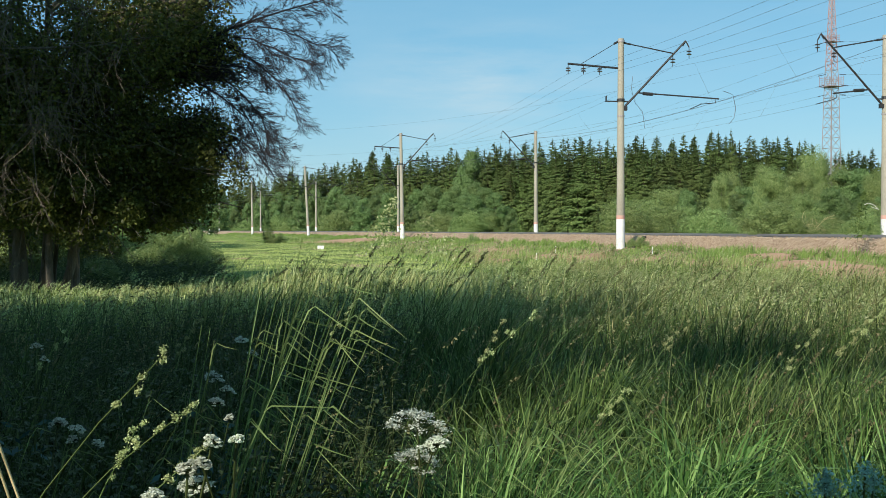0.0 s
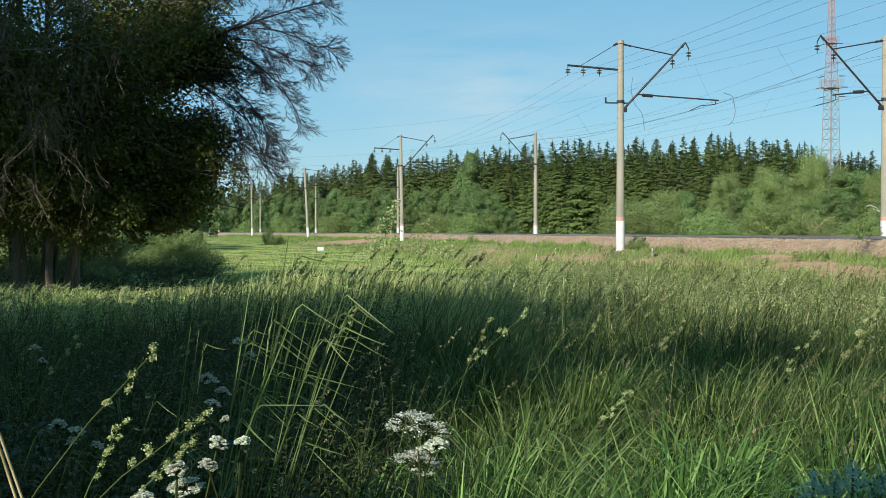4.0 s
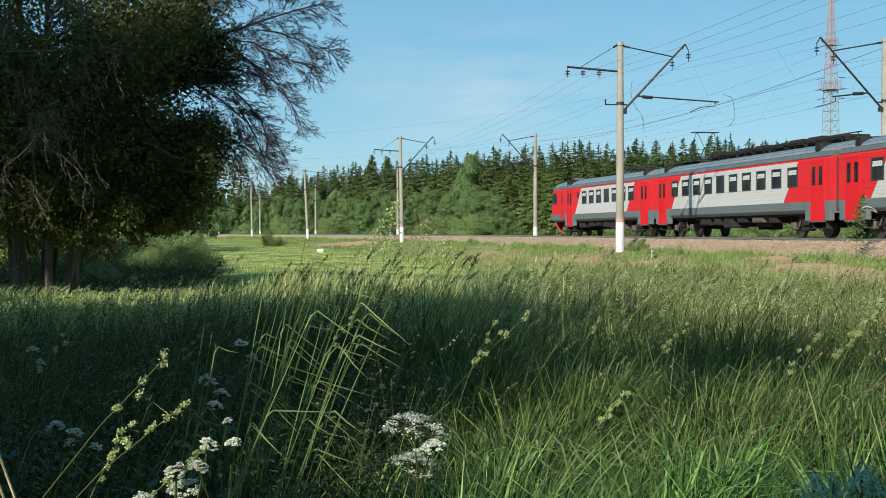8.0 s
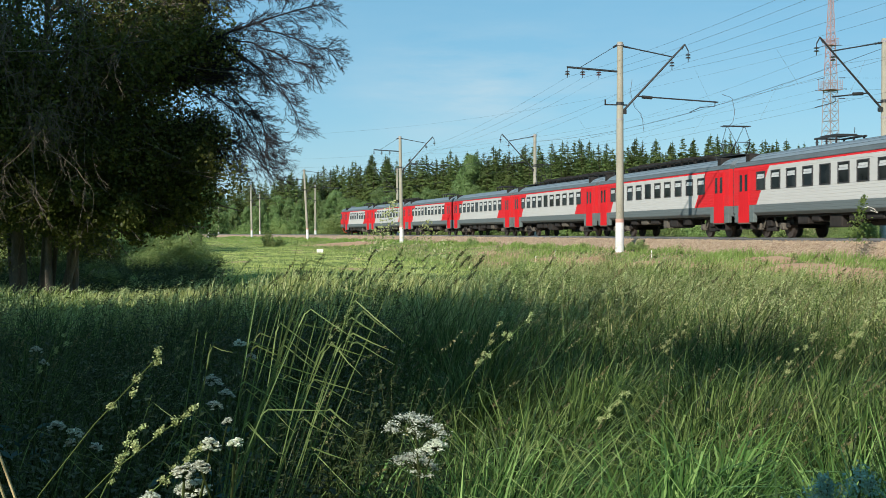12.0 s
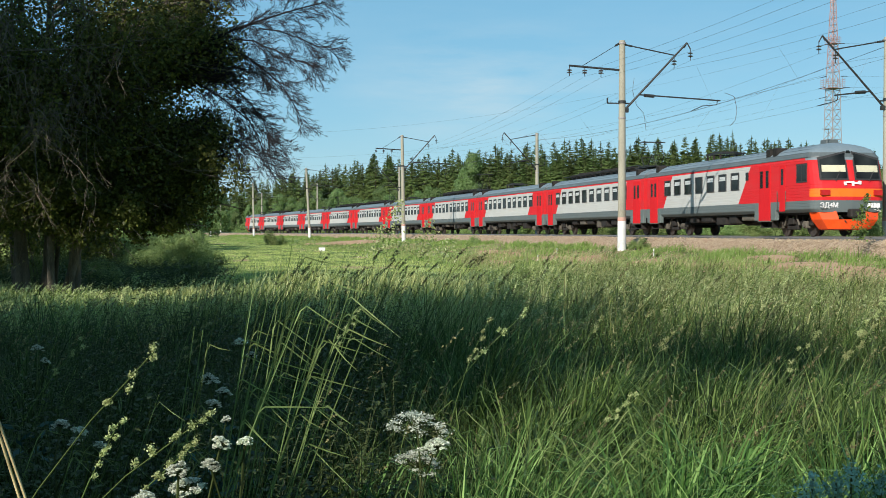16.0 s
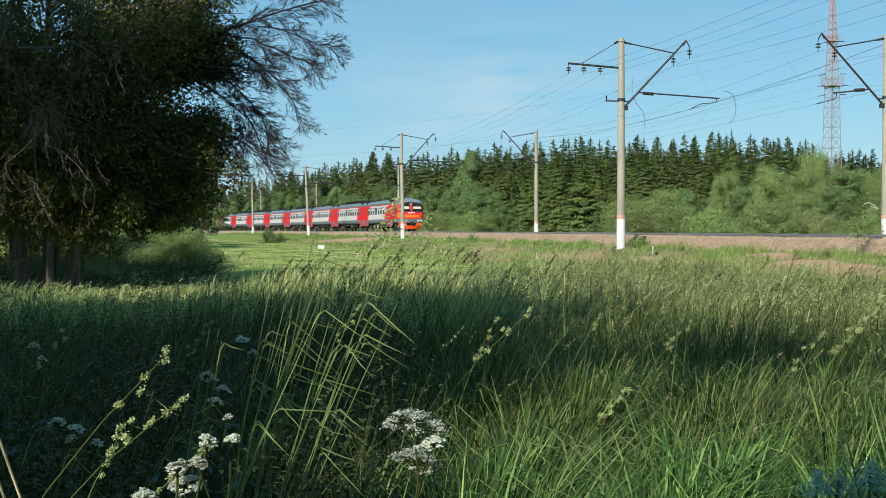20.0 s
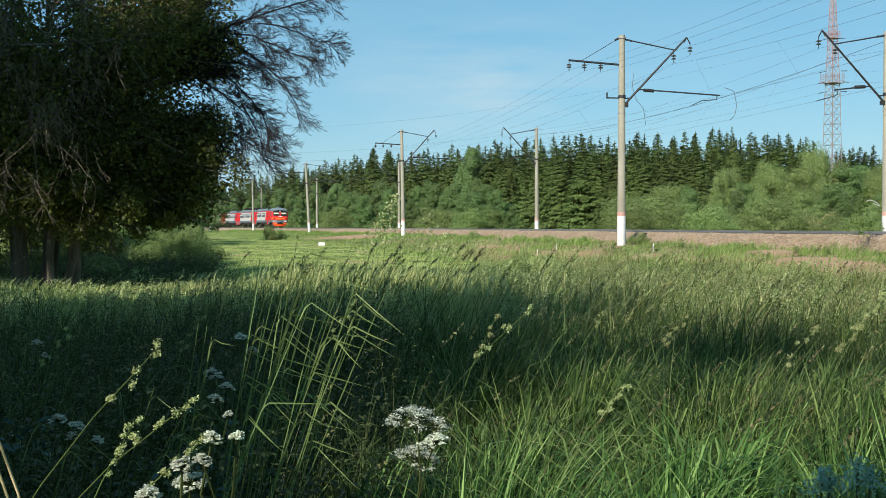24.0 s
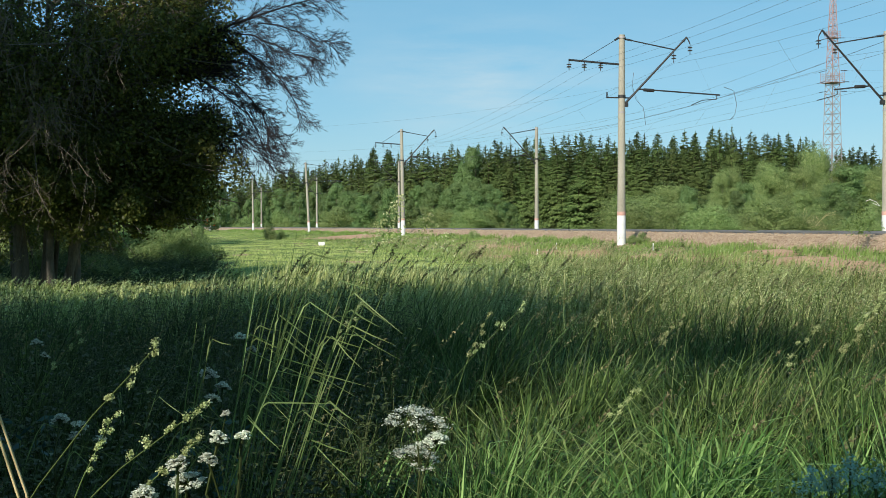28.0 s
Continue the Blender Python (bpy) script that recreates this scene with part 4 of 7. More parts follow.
NEAR_WIRES = catenary("overhead_line", "thin dark overhead wires strung along the near track", NEAR_S, NEAR_POLES, 1, [(-2.6, 9.0), (-1.85, 8.97), (-1.05, 8.93)])
catenary("overhead_line", "thin dark overhead wires strung along the far track", FAR_S, FAR_POLES, -1, [(.25, 10.4)])


# loops of jumper cable by the first mast
def jumper(pts, r=.012):
    pts = np.array(pts, float)
    u = np.linspace(0, len(pts) - 1, 16)
    return np.stack([np.interp(u, range(len(pts)), pts[:, i]) for i in range(3)], -1), np.full(16, r)


jx, jy = line(-41.0, NEAR_POLES)
jm = np.array(pose(float(jx), float(jy), 0, 0, 0, math.degrees(heading(-41.0))))
loc = lambda p: (jm @ np.array([*p, 1]))[:3]
for pts, r_ in ((((.7, .3, 9.0), (.62, .3, 8.4), (.8, .3, 7.7), (1.2, .3, 7.3), (1.3, .3, 6.5)), .01), (((5.6, 1.0, 8.45), (6.1, 1.0, 8.3), (6.25, 1.0, 7.6), (6.15, 1.0, 7.1), (5.9, 1.0, 6.85)), .013)):
    v, q = tubes([jumper([loc(p) for p in pts], r_)], 5)
    part("jumper_cable", mesh_np("jumper_cable", v, [q], M["wire"]), None, NEAR_WIRES)


# ---- lattice tower beyond the trees ----
def pylon(at):
    t = thing("transmission_tower", "tall slender steel lattice tower, faded red above", "transmission tower", at=at)

    def half(z):
        return float(np.interp(z, [0, 19, 30, 39, 50, 58], [1.9, 1.32, 1.12, .82, .42, .22]))

    levels = [0, 3, 6, 9, 11.7, 14.3, 16.8, 19.2, 21.5, 23.7, 25.8, 27.9, 30, 32, 34, 36, 37.9, 39.7, 41.4, 43, 44.6, 46.1, 47.6, 49, 50.4, 51.8, 53.2, 54.6, 56.2, 58]
    for lo, hi, mat, nm in ((0, 36, M["galv"], "lower_lattice"), (36, 59, M["galv_red"], "upper_lattice")):
        bm = bmesh.new()
        for a, b in zip(levels, levels[1:]):
            if not (lo <= a < hi):
                continue
            ha, hb = half(a), half(b)
            c = [(-1, -1), (1, -1), (1, 1), (-1, 1)]
            for i in range(4):
                (p, q_), (r, s_) = c[i], c[(i + 1) % 4]
                rod(bm, (p * ha, q_ * ha, a), (p * hb, q_ * hb, b), .075, None, 4)
                rod(bm, (p * ha, q_ * ha, a), (r * hb, s_ * hb, b), .05, None, 4)
                rod(bm, (r * ha, s_ * ha, a), (p * hb, q_ * hb, b), .05, None, 4)
                rod(bm, (p * hb, q_ * hb, b), (r * hb, s_ * hb, b), .05, None, 4)
        part(nm, bm, mat, t)
    for z, w, h in ((32.4, 1.75, 2.3), (42.0, 1.15, 1.6)):
        rails = [("b", -w, -w, z, w, w, z + .08)]
        for a in np.arange(z + .5, z + h, .45):
            rails += [("b", -w, -w, a, w, -w + .05, a + .05), ("b", -w, w - .05, a, w, w, a + .05), ("b", -w, -w + .05, a, -w + .05, w - .05, a + .05), ("b", w - .05, -w + .05, a, w, w - .05, a + .05)]
        for a in np.linspace(-w, w, 6):
            rails += [("b", a - .03, -w - .02, z, a + .03, -w + .02, z + h), ("b", a - .03, w - .02, z, a + .03, w + .02, z + h)]
        part("platform", made(*rails), M["galv_red"], t, "railed steel platform round the tower")
    return t


PY = (83.6, 260.0)
TOWER = pylon(pose(*PY, 0, 0, 0, 25))
LINES = thing("power_line", "long sagging power wires strung to the lattice tower", "wires")
for z, w in ((30.6, 1.5), (32.6, 1.9), (35.0, 1.5), (42.0, 1.0)):
    for b, sag in (((-160.0, 420.0, z + 3), 14), ((210.0, 60.0, z), 7)):
        sg = -1 if b[0] < 0 else 1
        a = np.array([PY[0] + sg * w, PY[1] - w * .5, z])
        u = np.linspace(0, 1, 30)[:, None]
        p = a + (np.array(b) - a) * u
        p[:, 2] -= sag * 4 * (u * (1 - u))[:, 0]
        v, q = tubes([(p, np.full(30, .013))], 4)
        part("wire", mesh_np("wire", v, [q], M["wire"]), None, LINES)
        way = (p[1] - p[0]) / np.linalg.norm(p[1] - p[0])
        v, q = tubes([(a + way * np.linspace(0, 1.7, 22)[:, None], np.where(np.arange(22) % 3 == 1, .12, .04))], 8)
        part("insulator_string", mesh_np("insulator_string", v, [q], M["porcelain"]), None, LINES)


# ---- small things by the line ----
def block(name, label, category, at, size, mat, bevel=.03):
    o = thing(name, label, category, at=at)
    x, y, z = size
    part("block", made(("b", -x / 2, -y / 2, 0, x / 2, y / 2, z, None, bevel)), mat, o)
    return o


block("marker_block", "small white painted concrete block on the grass bank", "concrete block", pose(-10.65, 105.0, -.22, 0, 0, 15), (.52, .42, .46), M["white_block"])
# dark beam modelled where the mast's shadow crosses the ballast shoulder
x, y = line(-41.9, -7.9)
t = thing("timber_baulk", "dark beam standing in for the mast's shadow on the ballast shoulder", "timber", at=pose(float(x) + 1.28, float(y), .62, 0, -20, 60))
part("baulk", made(("b", 0, -.1, 0, 1.6, .1, .16, None, .02)), M["dark_brown"], t)
for s0, o0, s1, o1 in ((-37.2, -9.6, -35.2, -8.5), (-48.9, -8.5, -47.2, -7.5), (-37.9, -10.3, -37.0, -10.0)):
    (xa, ya), (xb, yb) = line(s0, o0), line(s1, o1)
    za, zb = float(ground_z(s0, o0)), float(ground_z(s1, o1))
    t = thing("marker_stake", "pale wooden rail leaning on a short marker stake", "stake", "stakes in the bank", at=pose(float(xa), float(ya), za))
    dx, dy, dz = float(xb - xa), float(yb - ya), zb - za
    part("rail", made(("r", (0, 0, -.02), (dx, dy, dz + .22), .022, .018, 6)), M["straw"], t)
    part("stake", made(("b", dx - .018, dy - .018, dz - .1, dx + .018, dy + .018, dz + .34, None, .006)), M["white_block"], t)
# ---- trees ----
def leaf_quads(centers, size, rng, flat=0.0, aspect=.6, face=None):
    """One small quad a leaf, turned at random; flat leans them level, face turns them outwards."""
    n = len(centers)
    a = rng.normal(size=(n, 3))
    a /= np.linalg.norm(a, axis=1)[:, None]
    up = np.array([0, 0, 1.0])
    nrm = a * (1 - flat) + (up if face is None else face) * flat
    nrm /= np.linalg.norm(nrm, axis=1)[:, None]
    u = np.cross(nrm, rng.normal(size=(n, 3)))
    u /= np.linalg.norm(u, axis=1)[:, None]
    w = np.cross(nrm, u)
    s = size * rng.uniform(.6, 1.3, (n, 1))
    p = [centers - u * s, centers + w * s * aspect + u * s * .1, centers + u * s, centers - w * s * aspect + u * s * .1]
    v = np.stack(p, 1).reshape(-1, 3)
    return v, np.arange(4 * n).reshape(-1, 4)


def grow(rng, start, way, length, radius, depth, out, tips, droop=0.0, spread=.55, kids=(3, 5), bend=.12):
    """A limb and its branches; fills out with tube paths and tips with end points."""
    n = 5 if depth > 0 else 4
    pts, p, d = [np.array(start, float)], np.array(start, float), np.array(way, float)
    d /= np.linalg.norm(d)
    for _ in range(n - 1):
        d = d + rng.normal(scale=bend, size=3) + np.array([0, 0, -droop])
        d /= np.linalg.norm(d)
        p = p + d * length / (n - 1)
        pts.append(p.copy())
    pts = np.array(pts)
    out.append((pts, np.linspace(radius, radius * .45, n)))
    if depth == 0:
        tips.append(pts[-1])
        tips.append(pts[-2])
        return
    for _ in range(rng.integers(kids[0], kids[1] + 1)):
        f = rng.uniform(.3, 1.0)
        i = f * (n - 1)
        k = min(int(i), n - 2)
        q = pts[k] + (pts[k + 1] - pts[k]) * (i - k)
        side = rng.normal(size=3)
        side -= side.dot(d) * d
        side /= np.linalg.norm(side)
        w = d * (1 - spread) + side * spread + np.array([0, 0, -droop * .5])
        grow(rng, q, w, length * rng.uniform(.5, .75), radius * .5, depth - 1, out, tips, droop, spread, kids, bend)


def broadleaf(name, label, seed, height, crown_c, crown_r, leaves, leaf, mat, trunk_r=.25, lean=0.0, tag=True, lobes=26, hollow=.45):
    """A tree with a tapered trunk, limbs into lobes of leaves; crown_c is the crown's middle, crown_r its radii."""
    rng = np.random.default_rng(seed)
    t = thing(name, label, "tree") if tag else thing(name, "", "")
    cx, cy, cz = crown_c
    out = []
    zt = np.linspace(-.3, height * .8, 9)
    tp = np.stack([lean * zt + .08 * np.sin(zt * 1.1 + seed), .06 * np.cos(zt * .9 + seed), zt], -1)
    tr = np.interp(zt, [-.3, .3, height * .8], [trunk_r * 1.35, trunk_r, trunk_r * .25])
    v, q = tubes([(tp, tr)], 10)
    part("trunk", mesh_np("trunk", v, [q], M["bark"], smooth=True), None, t, "grey-brown tree trunk")
    # lobes
    d = rng.normal(size=(lobes, 3))
    d /= np.linalg.norm(d, axis=1)[:, None]
    rad = rng.uniform(hollow, .92, (lobes, 1))
    c = np.array(crown_c) + d * rad * np.array(crown_r)
    lr = rng.uniform(.24, .42, lobes) * min(crown_r)
    paths = []
    for k in range(lobes):
        z0 = np.clip(c[k, 2] - rng.uniform(.5, 2.0), height * .28, height * .75)
        a = np.array([np.interp(z0, zt, tp[:, 0]), np.interp(z0, zt, tp[:, 1]), z0])
        u = np.linspace(0, 1, 6)[:, None]
        pth = a + (c[k] - a) * u + np.array([0, 0, .6]) * (u * (1 - u)) * 2 + rng.normal(scale=.08, size=(6, 3)) * (u > 0) * (u < 1)
        paths.append((pth, np.linspace(trunk_r * .32, .02, 6)))
        for _ in range(7):
            e = c[k] + rng.normal(size=3) * lr[k] * .8
            paths.append((np.stack([pth[-2], (pth[-2] + e) / 2 + rng.normal(scale=.05, size=3), e]), np.array([.02, .014, .006])))
    v, q = tubes(paths, 4)
    part("limb", mesh_np("limb", v, [q], M["bark"]), None, t)
    pick = rng.choice(lobes, leaves, p=lr**2 / (lr**2).sum())
    dirs = rng.normal(size=(leaves, 3))
    dirs /= np.linalg.norm(dirs, axis=1)[:, None]
    pos = c[pick] + dirs * (lr[pick] * rng.uniform(.25, 1.15, leaves) ** .6)[:, None]
    v, q = leaf_quads(pos, leaf, rng, .25)
    part("crown", mesh_np("crown", v, [q], mat), None, t, "dense crown of small leaves")
    return t


def spruce_mesh(seed, height=25.0, radius=3.9, whorls=36, sprays=28, big=1.0):
    """Whorls of drooping boughs, each bough a fan of small sprays, and a leading shoot."""
    rng = np.random.default_rng(seed)
    fb = np.repeat(np.linspace(.02, .985, whorls), 9)
    nb = len(fb)
    fb = np.clip(fb + rng.normal(scale=.010, size=nb), .015, .988)
    ab = rng.uniform(0, 6.283, nb)
    lb = radius * (1 - fb) ** .82 * rng.uniform(.66, 1.12, nb) * (1 + .10 * np.sin(fb * 23 + seed)) + .10
    k = np.repeat(np.arange(nb), sprays)
    n = len(k)
    u = rng.uniform(.12, 1.0, n) ** .75
    a, r = ab[k], lb[k] * u
    across = rng.normal(size=n) * lb[k] * .17 * (1.15 - .6 * u)
    hang = -np.abs(rng.normal(size=n)) * (.10 + .07 * lb[k])
    fall = np.interp(fb[k], [0, .6, .85, 1], [-.42, -.42, -.28, .25])
    z = height * fb[k] + fall * r + .20 * r * u + hang * np.interp(fb[k], [0, .7, 1], [1, 1, .2])
    c = np.stack([r * np.cos(a) - across * np.sin(a), r * np.sin(a) + across * np.cos(a), np.maximum(z, .2)], -1)
    out = np.stack([np.cos(a), np.sin(a), np.interp(fb[k], [0, .6, .85, 1], [-.95, -.95, -.7, .3])], -1) + rng.normal(scale=.22, size=(n, 3))
    out /= np.linalg.norm(out, axis=1)[:, None]
    side = np.stack([-np.sin(a), np.cos(a), rng.normal(scale=.28, size=n)], -1)
    side /= np.linalg.norm(side, axis=1)[:, None]
    ln = ((.11 + .38 * (1 - fb[k])) * big * rng.uniform(.6, 1.4, n))[:, None]
    w = ln * rng.uniform(.4, .75, (n, 1))
    v = np.stack([c - out * ln, c + side * w, c + out * ln * 1.1, c - side * w], 1).reshape(-1, 3)
    q = np.arange(4 * n).reshape(-1, 4)
    tv, tq = tubes([(np.array([[0, 0, height * .90], [0, 0, height * 1.02]]), np.array([.14, .03]))], 4)
    return mesh_np("crown", np.concatenate([v, tv]), [np.concatenate([q, tq + len(v)])], M["spruce"])


def lobed_crown(seed, height, rx, leaves, size, lobes, mat, small=.10, large=.34):
    """Rounded masses of leaves on many lobes, each lobe a dome whose leaves face outwards."""
    rng = np.random.default_rng(seed)
    f = rng.uniform(.08, .88, lobes)
    reach = rx * np.interp(f, [.1, .45, .88], [.85, .85, .3])
    a, r = rng.uniform(0, 6.283, lobes), np.sqrt(rng.uniform(.1, 1, lobes))
    c = np.stack([reach * r * np.cos(a), reach * r * np.sin(a), height * f], -1)
    lr = rng.uniform(small, large, lobes) * rx
    pick = rng.choice(lobes, leaves, p=lr**2 / (lr**2).sum())
    d = rng.normal(size=(leaves, 3))
    d[:, 2] = np.where(d[:, 2] < 0, d[:, 2] * .55, d[:, 2])
    d /= np.linalg.norm(d, axis=1)[:, None]
    ruffle = 1 + .2 * np.sin(d[:, 0] * 7 + pick) * np.sin(d[:, 1] * 7 + pick * 2) + .15 * np.sin(d[:, 2] * 9 + pick * 3)
    pos = c[pick] + d * (lr[pick] * rng.uniform(.74, 1.06, leaves) * ruffle)[:, None] * np.array([1, 1, 1.05])
    pos[:, 2] = np.clip(pos[:, 2], .1, None)
    v, q = leaf_quads(pos, size, rng, .72, .7, d)
    return mesh_np("crown", v, [q], mat)


def trunk_mesh(h, r, mat, name="trunk"):
    v, q = tubes([(np.array([[0, 0, -.4], [0, 0, h * .4], [0, 0, h]]), np.array([r, r * .7, r * .15]))], 8)
    return mesh_np(name, v, [q], mat, smooth=True)


SPRUCES = [(spruce_mesh(20 + k, 25, 6.2 + .8 * (k % 3)), trunk_mesh(24, .24, M["spruce_bark"])) for k in range(6)]
DECIDS = [(lobed_crown(40 + k, 16, 4.4, 18000, .15, 64, M["decid"], .14, .36), trunk_mesh(13, .2, M["bark"])) for k in range(4)]
WILLOWS = [(lobed_crown(60 + k, 8.5, 4.0, 34000, .082, 34, M["willow"], .18, .44), trunk_mesh(6.5, .14, M["bark"])) for k in range(3)]
BUSHES = [(lobed_crown(70 + k, 3.6, 2.6, 14000, .056, 26, M["willow"], .18, .42), trunk_mesh(2.6, .06, M["bark"])) for k in range(3)]


def plant(name, label, group, meshes, x, y, scale, turn, wide=1.0):
    t = thing(name, label, "bush" if "bush" in name else "tree", group, at=Matrix.Translation((x, y, float(height_at(x, y)[0]) if y < 330 else -.1)) @ Matrix.Rotation(turn, 4, "Z") @ Matrix.Diagonal((scale * wide, scale * wide, scale, 1)))
    part("trunk", meshes[1], None, t)
    part("crown", meshes[0], None, t)
    return t


# the edge of the wood, from its far end to its near end: bearing (x per metre of depth), depth of the edge
EDGE_B = [-.25, -.19, -.14, 0.0, .15, .37, .48]
EDGE_D = [500, 480, 455, 375, 300, 268, 258]
# the skyline of the wood and of the willow belt before it: bearing, rise per metre of depth
TOP_B = [-.25, -.187, -.144, -.128, -.104, -.081, -.064, -.046, -.027, -.014, .008, .025, .047, .080, .127, .177, .228, .249, .294, .310, .350, .45]
TOP_E = [.034, .036, .048, .053, .054, .059, .0635, .0663, .0626, .0635, .068, .0705, .0724, .0733, .0771, .0785, .080, .077, .077, .070, .067, .068]
WIL_B = [.15, .19, .225, .232, .255, .28, .314, .337, .365, .45]
WIL_E = [.026, .033, .040, .047, .052, .0555, .061, .058, .062, .062]
rng = np.random.default_rng(11)
for b in np.arange(-.215, .45, .0061):
    for row, lo, hi in ((0, .56, .82), (1, .76, .92), (2, .84, 1.02)):
        bb = b + rng.uniform(-.0045, .0045)
        d = float(np.interp(bb, EDGE_B, EDGE_D)) + row * rng.uniform(8, 12) + rng.uniform(-4, 4)
        top = 1.7 + float(np.interp(bb, TOP_B, TOP_E)) * d
        if (row == 0 and bb < .045 and rng.random() < .9) or (row == 2 and .018 < bb < .034):
            plant("deciduous_tree", "leafy mid-green deciduous tree at the wood's edge", "deciduous trees at the wood's edge", DECIDS[rng.integers(4)], bb * d, d - 10, top * (rng.uniform(.45, .68) if row == 0 else .93) / 15.5, rng.uniform(0, 6.28), rng.uniform(.8, 1.05))
            continue
        sc = top * rng.uniform(lo, hi) / 25
        plant("spruce_tree", "tall dark green spruce at the edge of the wood", "spruces at the wood's edge", SPRUCES[rng.integers(6)], bb * d, d, sc, rng.uniform(0, 6.28), rng.uniform(.95, 1.35))
# single spruces that stand out of the wood's edge
for b, f in ((.2385, 1.05), (.2115, .80), (.206, .74)):
    d = float(np.interp(b, EDGE_B, EDGE_D)) - (0 if f > 1 else 14)
    plant("spruce_tree", "slender spruce whose top stands above the wood" if f > 1 else "brownish spruce before the wood's edge", "spruces at the wood's edge", SPRUCES[2], b * d, d, (1.7 + float(np.interp(b, TOP_B, TOP_E)) * d) * f / 25, b * 40, .62 if f > 1 else 1.1)
# willows before the wood on the near side, in two ranks, and bushes along the line
for b in np.arange(.15, .43, .0125):
    for back, lo, hi in ((1, .80, 1.02), (0, .42, .72)):
        bb, d = b + rng.uniform(-.006, .006), rng.uniform(165, 185) if back else rng.uniform(135, 150)
        h = (1.6 + float(np.interp(bb, WIL_B, WIL_E)) * d) * rng.uniform(lo, hi)
        if rng.random() < .38:
            plant("deciduous_tree", "dark green leafy tree among the willows", "willows behind the line", DECIDS[rng.integers(4)], bb * d, d + 3, h / 15.8, rng.uniform(0, 6.28), rng.uniform(.9, 1.3))
        else:
            plant("willow_tree", "grey-green willow before the spruce wood", "willows behind the line", WILLOWS[rng.integers(3)], bb * d, d, h / 8.2, rng.uniform(0, 6.28), min(1.1, rng.uniform(5.0, 8.5) / h))
for b in np.arange(.15, .42, .009):
    d = rng.uniform(100, 125)
    plant("bush", "light green bush behind the railway", "bushes behind the line", BUSHES[rng.integers(3)], b * d + rng.uniform(-1, 1), d, rng.uniform(.6, 1.2), rng.uniform(0, 6.28), rng.uniform(.95, 1.3))
for b in np.arange(-.19, .06, .0044):
    d = float(np.interp(b, EDGE_B, EDGE_D)) - rng.uniform(25, 90)
    top = 1.7 + float(np.interp(b, TOP_B, TOP_E)) * d
    if rng.random() < .7:
        plant("deciduous_tree", "leafy mid-green deciduous tree at the wood's edge", "deciduous trees at the wood's edge", DECIDS[rng.integers(4)], b * d, d, top * rng.uniform(.30, .56) / 15.5, rng.uniform(0, 6.28), rng.uniform(.9, 1.2))
    else:
        plant("bush", "broad green bush at the wood's edge", "bushes behind the line", BUSHES[rng.integers(3)], b * d, d, rng.uniform(1.2, 2.0), rng.uniform(0, 6.28), rng.uniform(1.0, 1.4))


def dead_bush(x, y, h, seed):
    r = np.random.default_rng(seed)
    t = thing("dead_bush", "bleached bare bush among the green willows", "bush", at=pose(x, y, float(height_at(x, y)[0])))
    out, tips = [], []
    for _ in range(4):
        grow(r, (r.normal(scale=.15), 0, -.1), (r.normal(scale=.35), -.1, 1), h * r.uniform(.7, 1), .055, 2, out, tips, -.02, .45, (3, 4), .12)
    v, q = tubes([(p, np.maximum(rr, .014)) for p, rr in out], 4)
    part("branchwork", mesh_np("branchwork", v, [q], M["straw"]), None, t, "bleached bare branches")


dead_bush(32.0, 106.5, 2.6, 5)
dead_bush(33.6, 107.5, 2.0, 6)


# the wood behind its edge, far off
def far_woods():
    r = np.random.default_rng(3)
    src = []
    for k in range(3):
        me = spruce_mesh(50 + k, 25, 6.6 + .5 * k, 34, 11, 1.5)
        v = np.empty(len(me.vertices) * 3, dtype=np.float32)
        me.vertices.foreach_get("co", v)
        q = np.empty(len(me.loops), dtype=np.int32)
        me.loops.foreach_get("vertex_index", q)
        src.append((v.reshape(-1, 3), q.reshape(-1, 4)))
        bpy.data.meshes.remove(me)
    vs, qs, base = [], [], 0
    for b in np.arange(-.25, .48, .0042):
        b += r.uniform(-.004, .004)
        d = float(np.interp(b, EDGE_B, EDGE_D)) + r.uniform(28, 50)
        v, q = src[r.integers(3)]
        a, sc = r.uniform(0, 6.28), (1.7 + float(np.interp(b, TOP_B, TOP_E)) * d) * r.uniform(.85, 1.03) / 25
        c_, s_ = math.cos(a) * sc * 1.15, math.sin(a) * sc * 1.15
        vs.append(np.stack([v[:, 0] * c_ - v[:, 1] * s_ + b * d, v[:, 0] * s_ + v[:, 1] * c_ + d, v[:, 2] * sc - .3], -1))
        qs.append(q + base)
        base += len(v)
    tagged(new("far_woods", mesh_np("far_woods", np.concatenate(vs), [np.concatenate(qs)], M["spruce"])), "dark spruce wood behind its edge", "woods", kind="stuff")


far_woods()

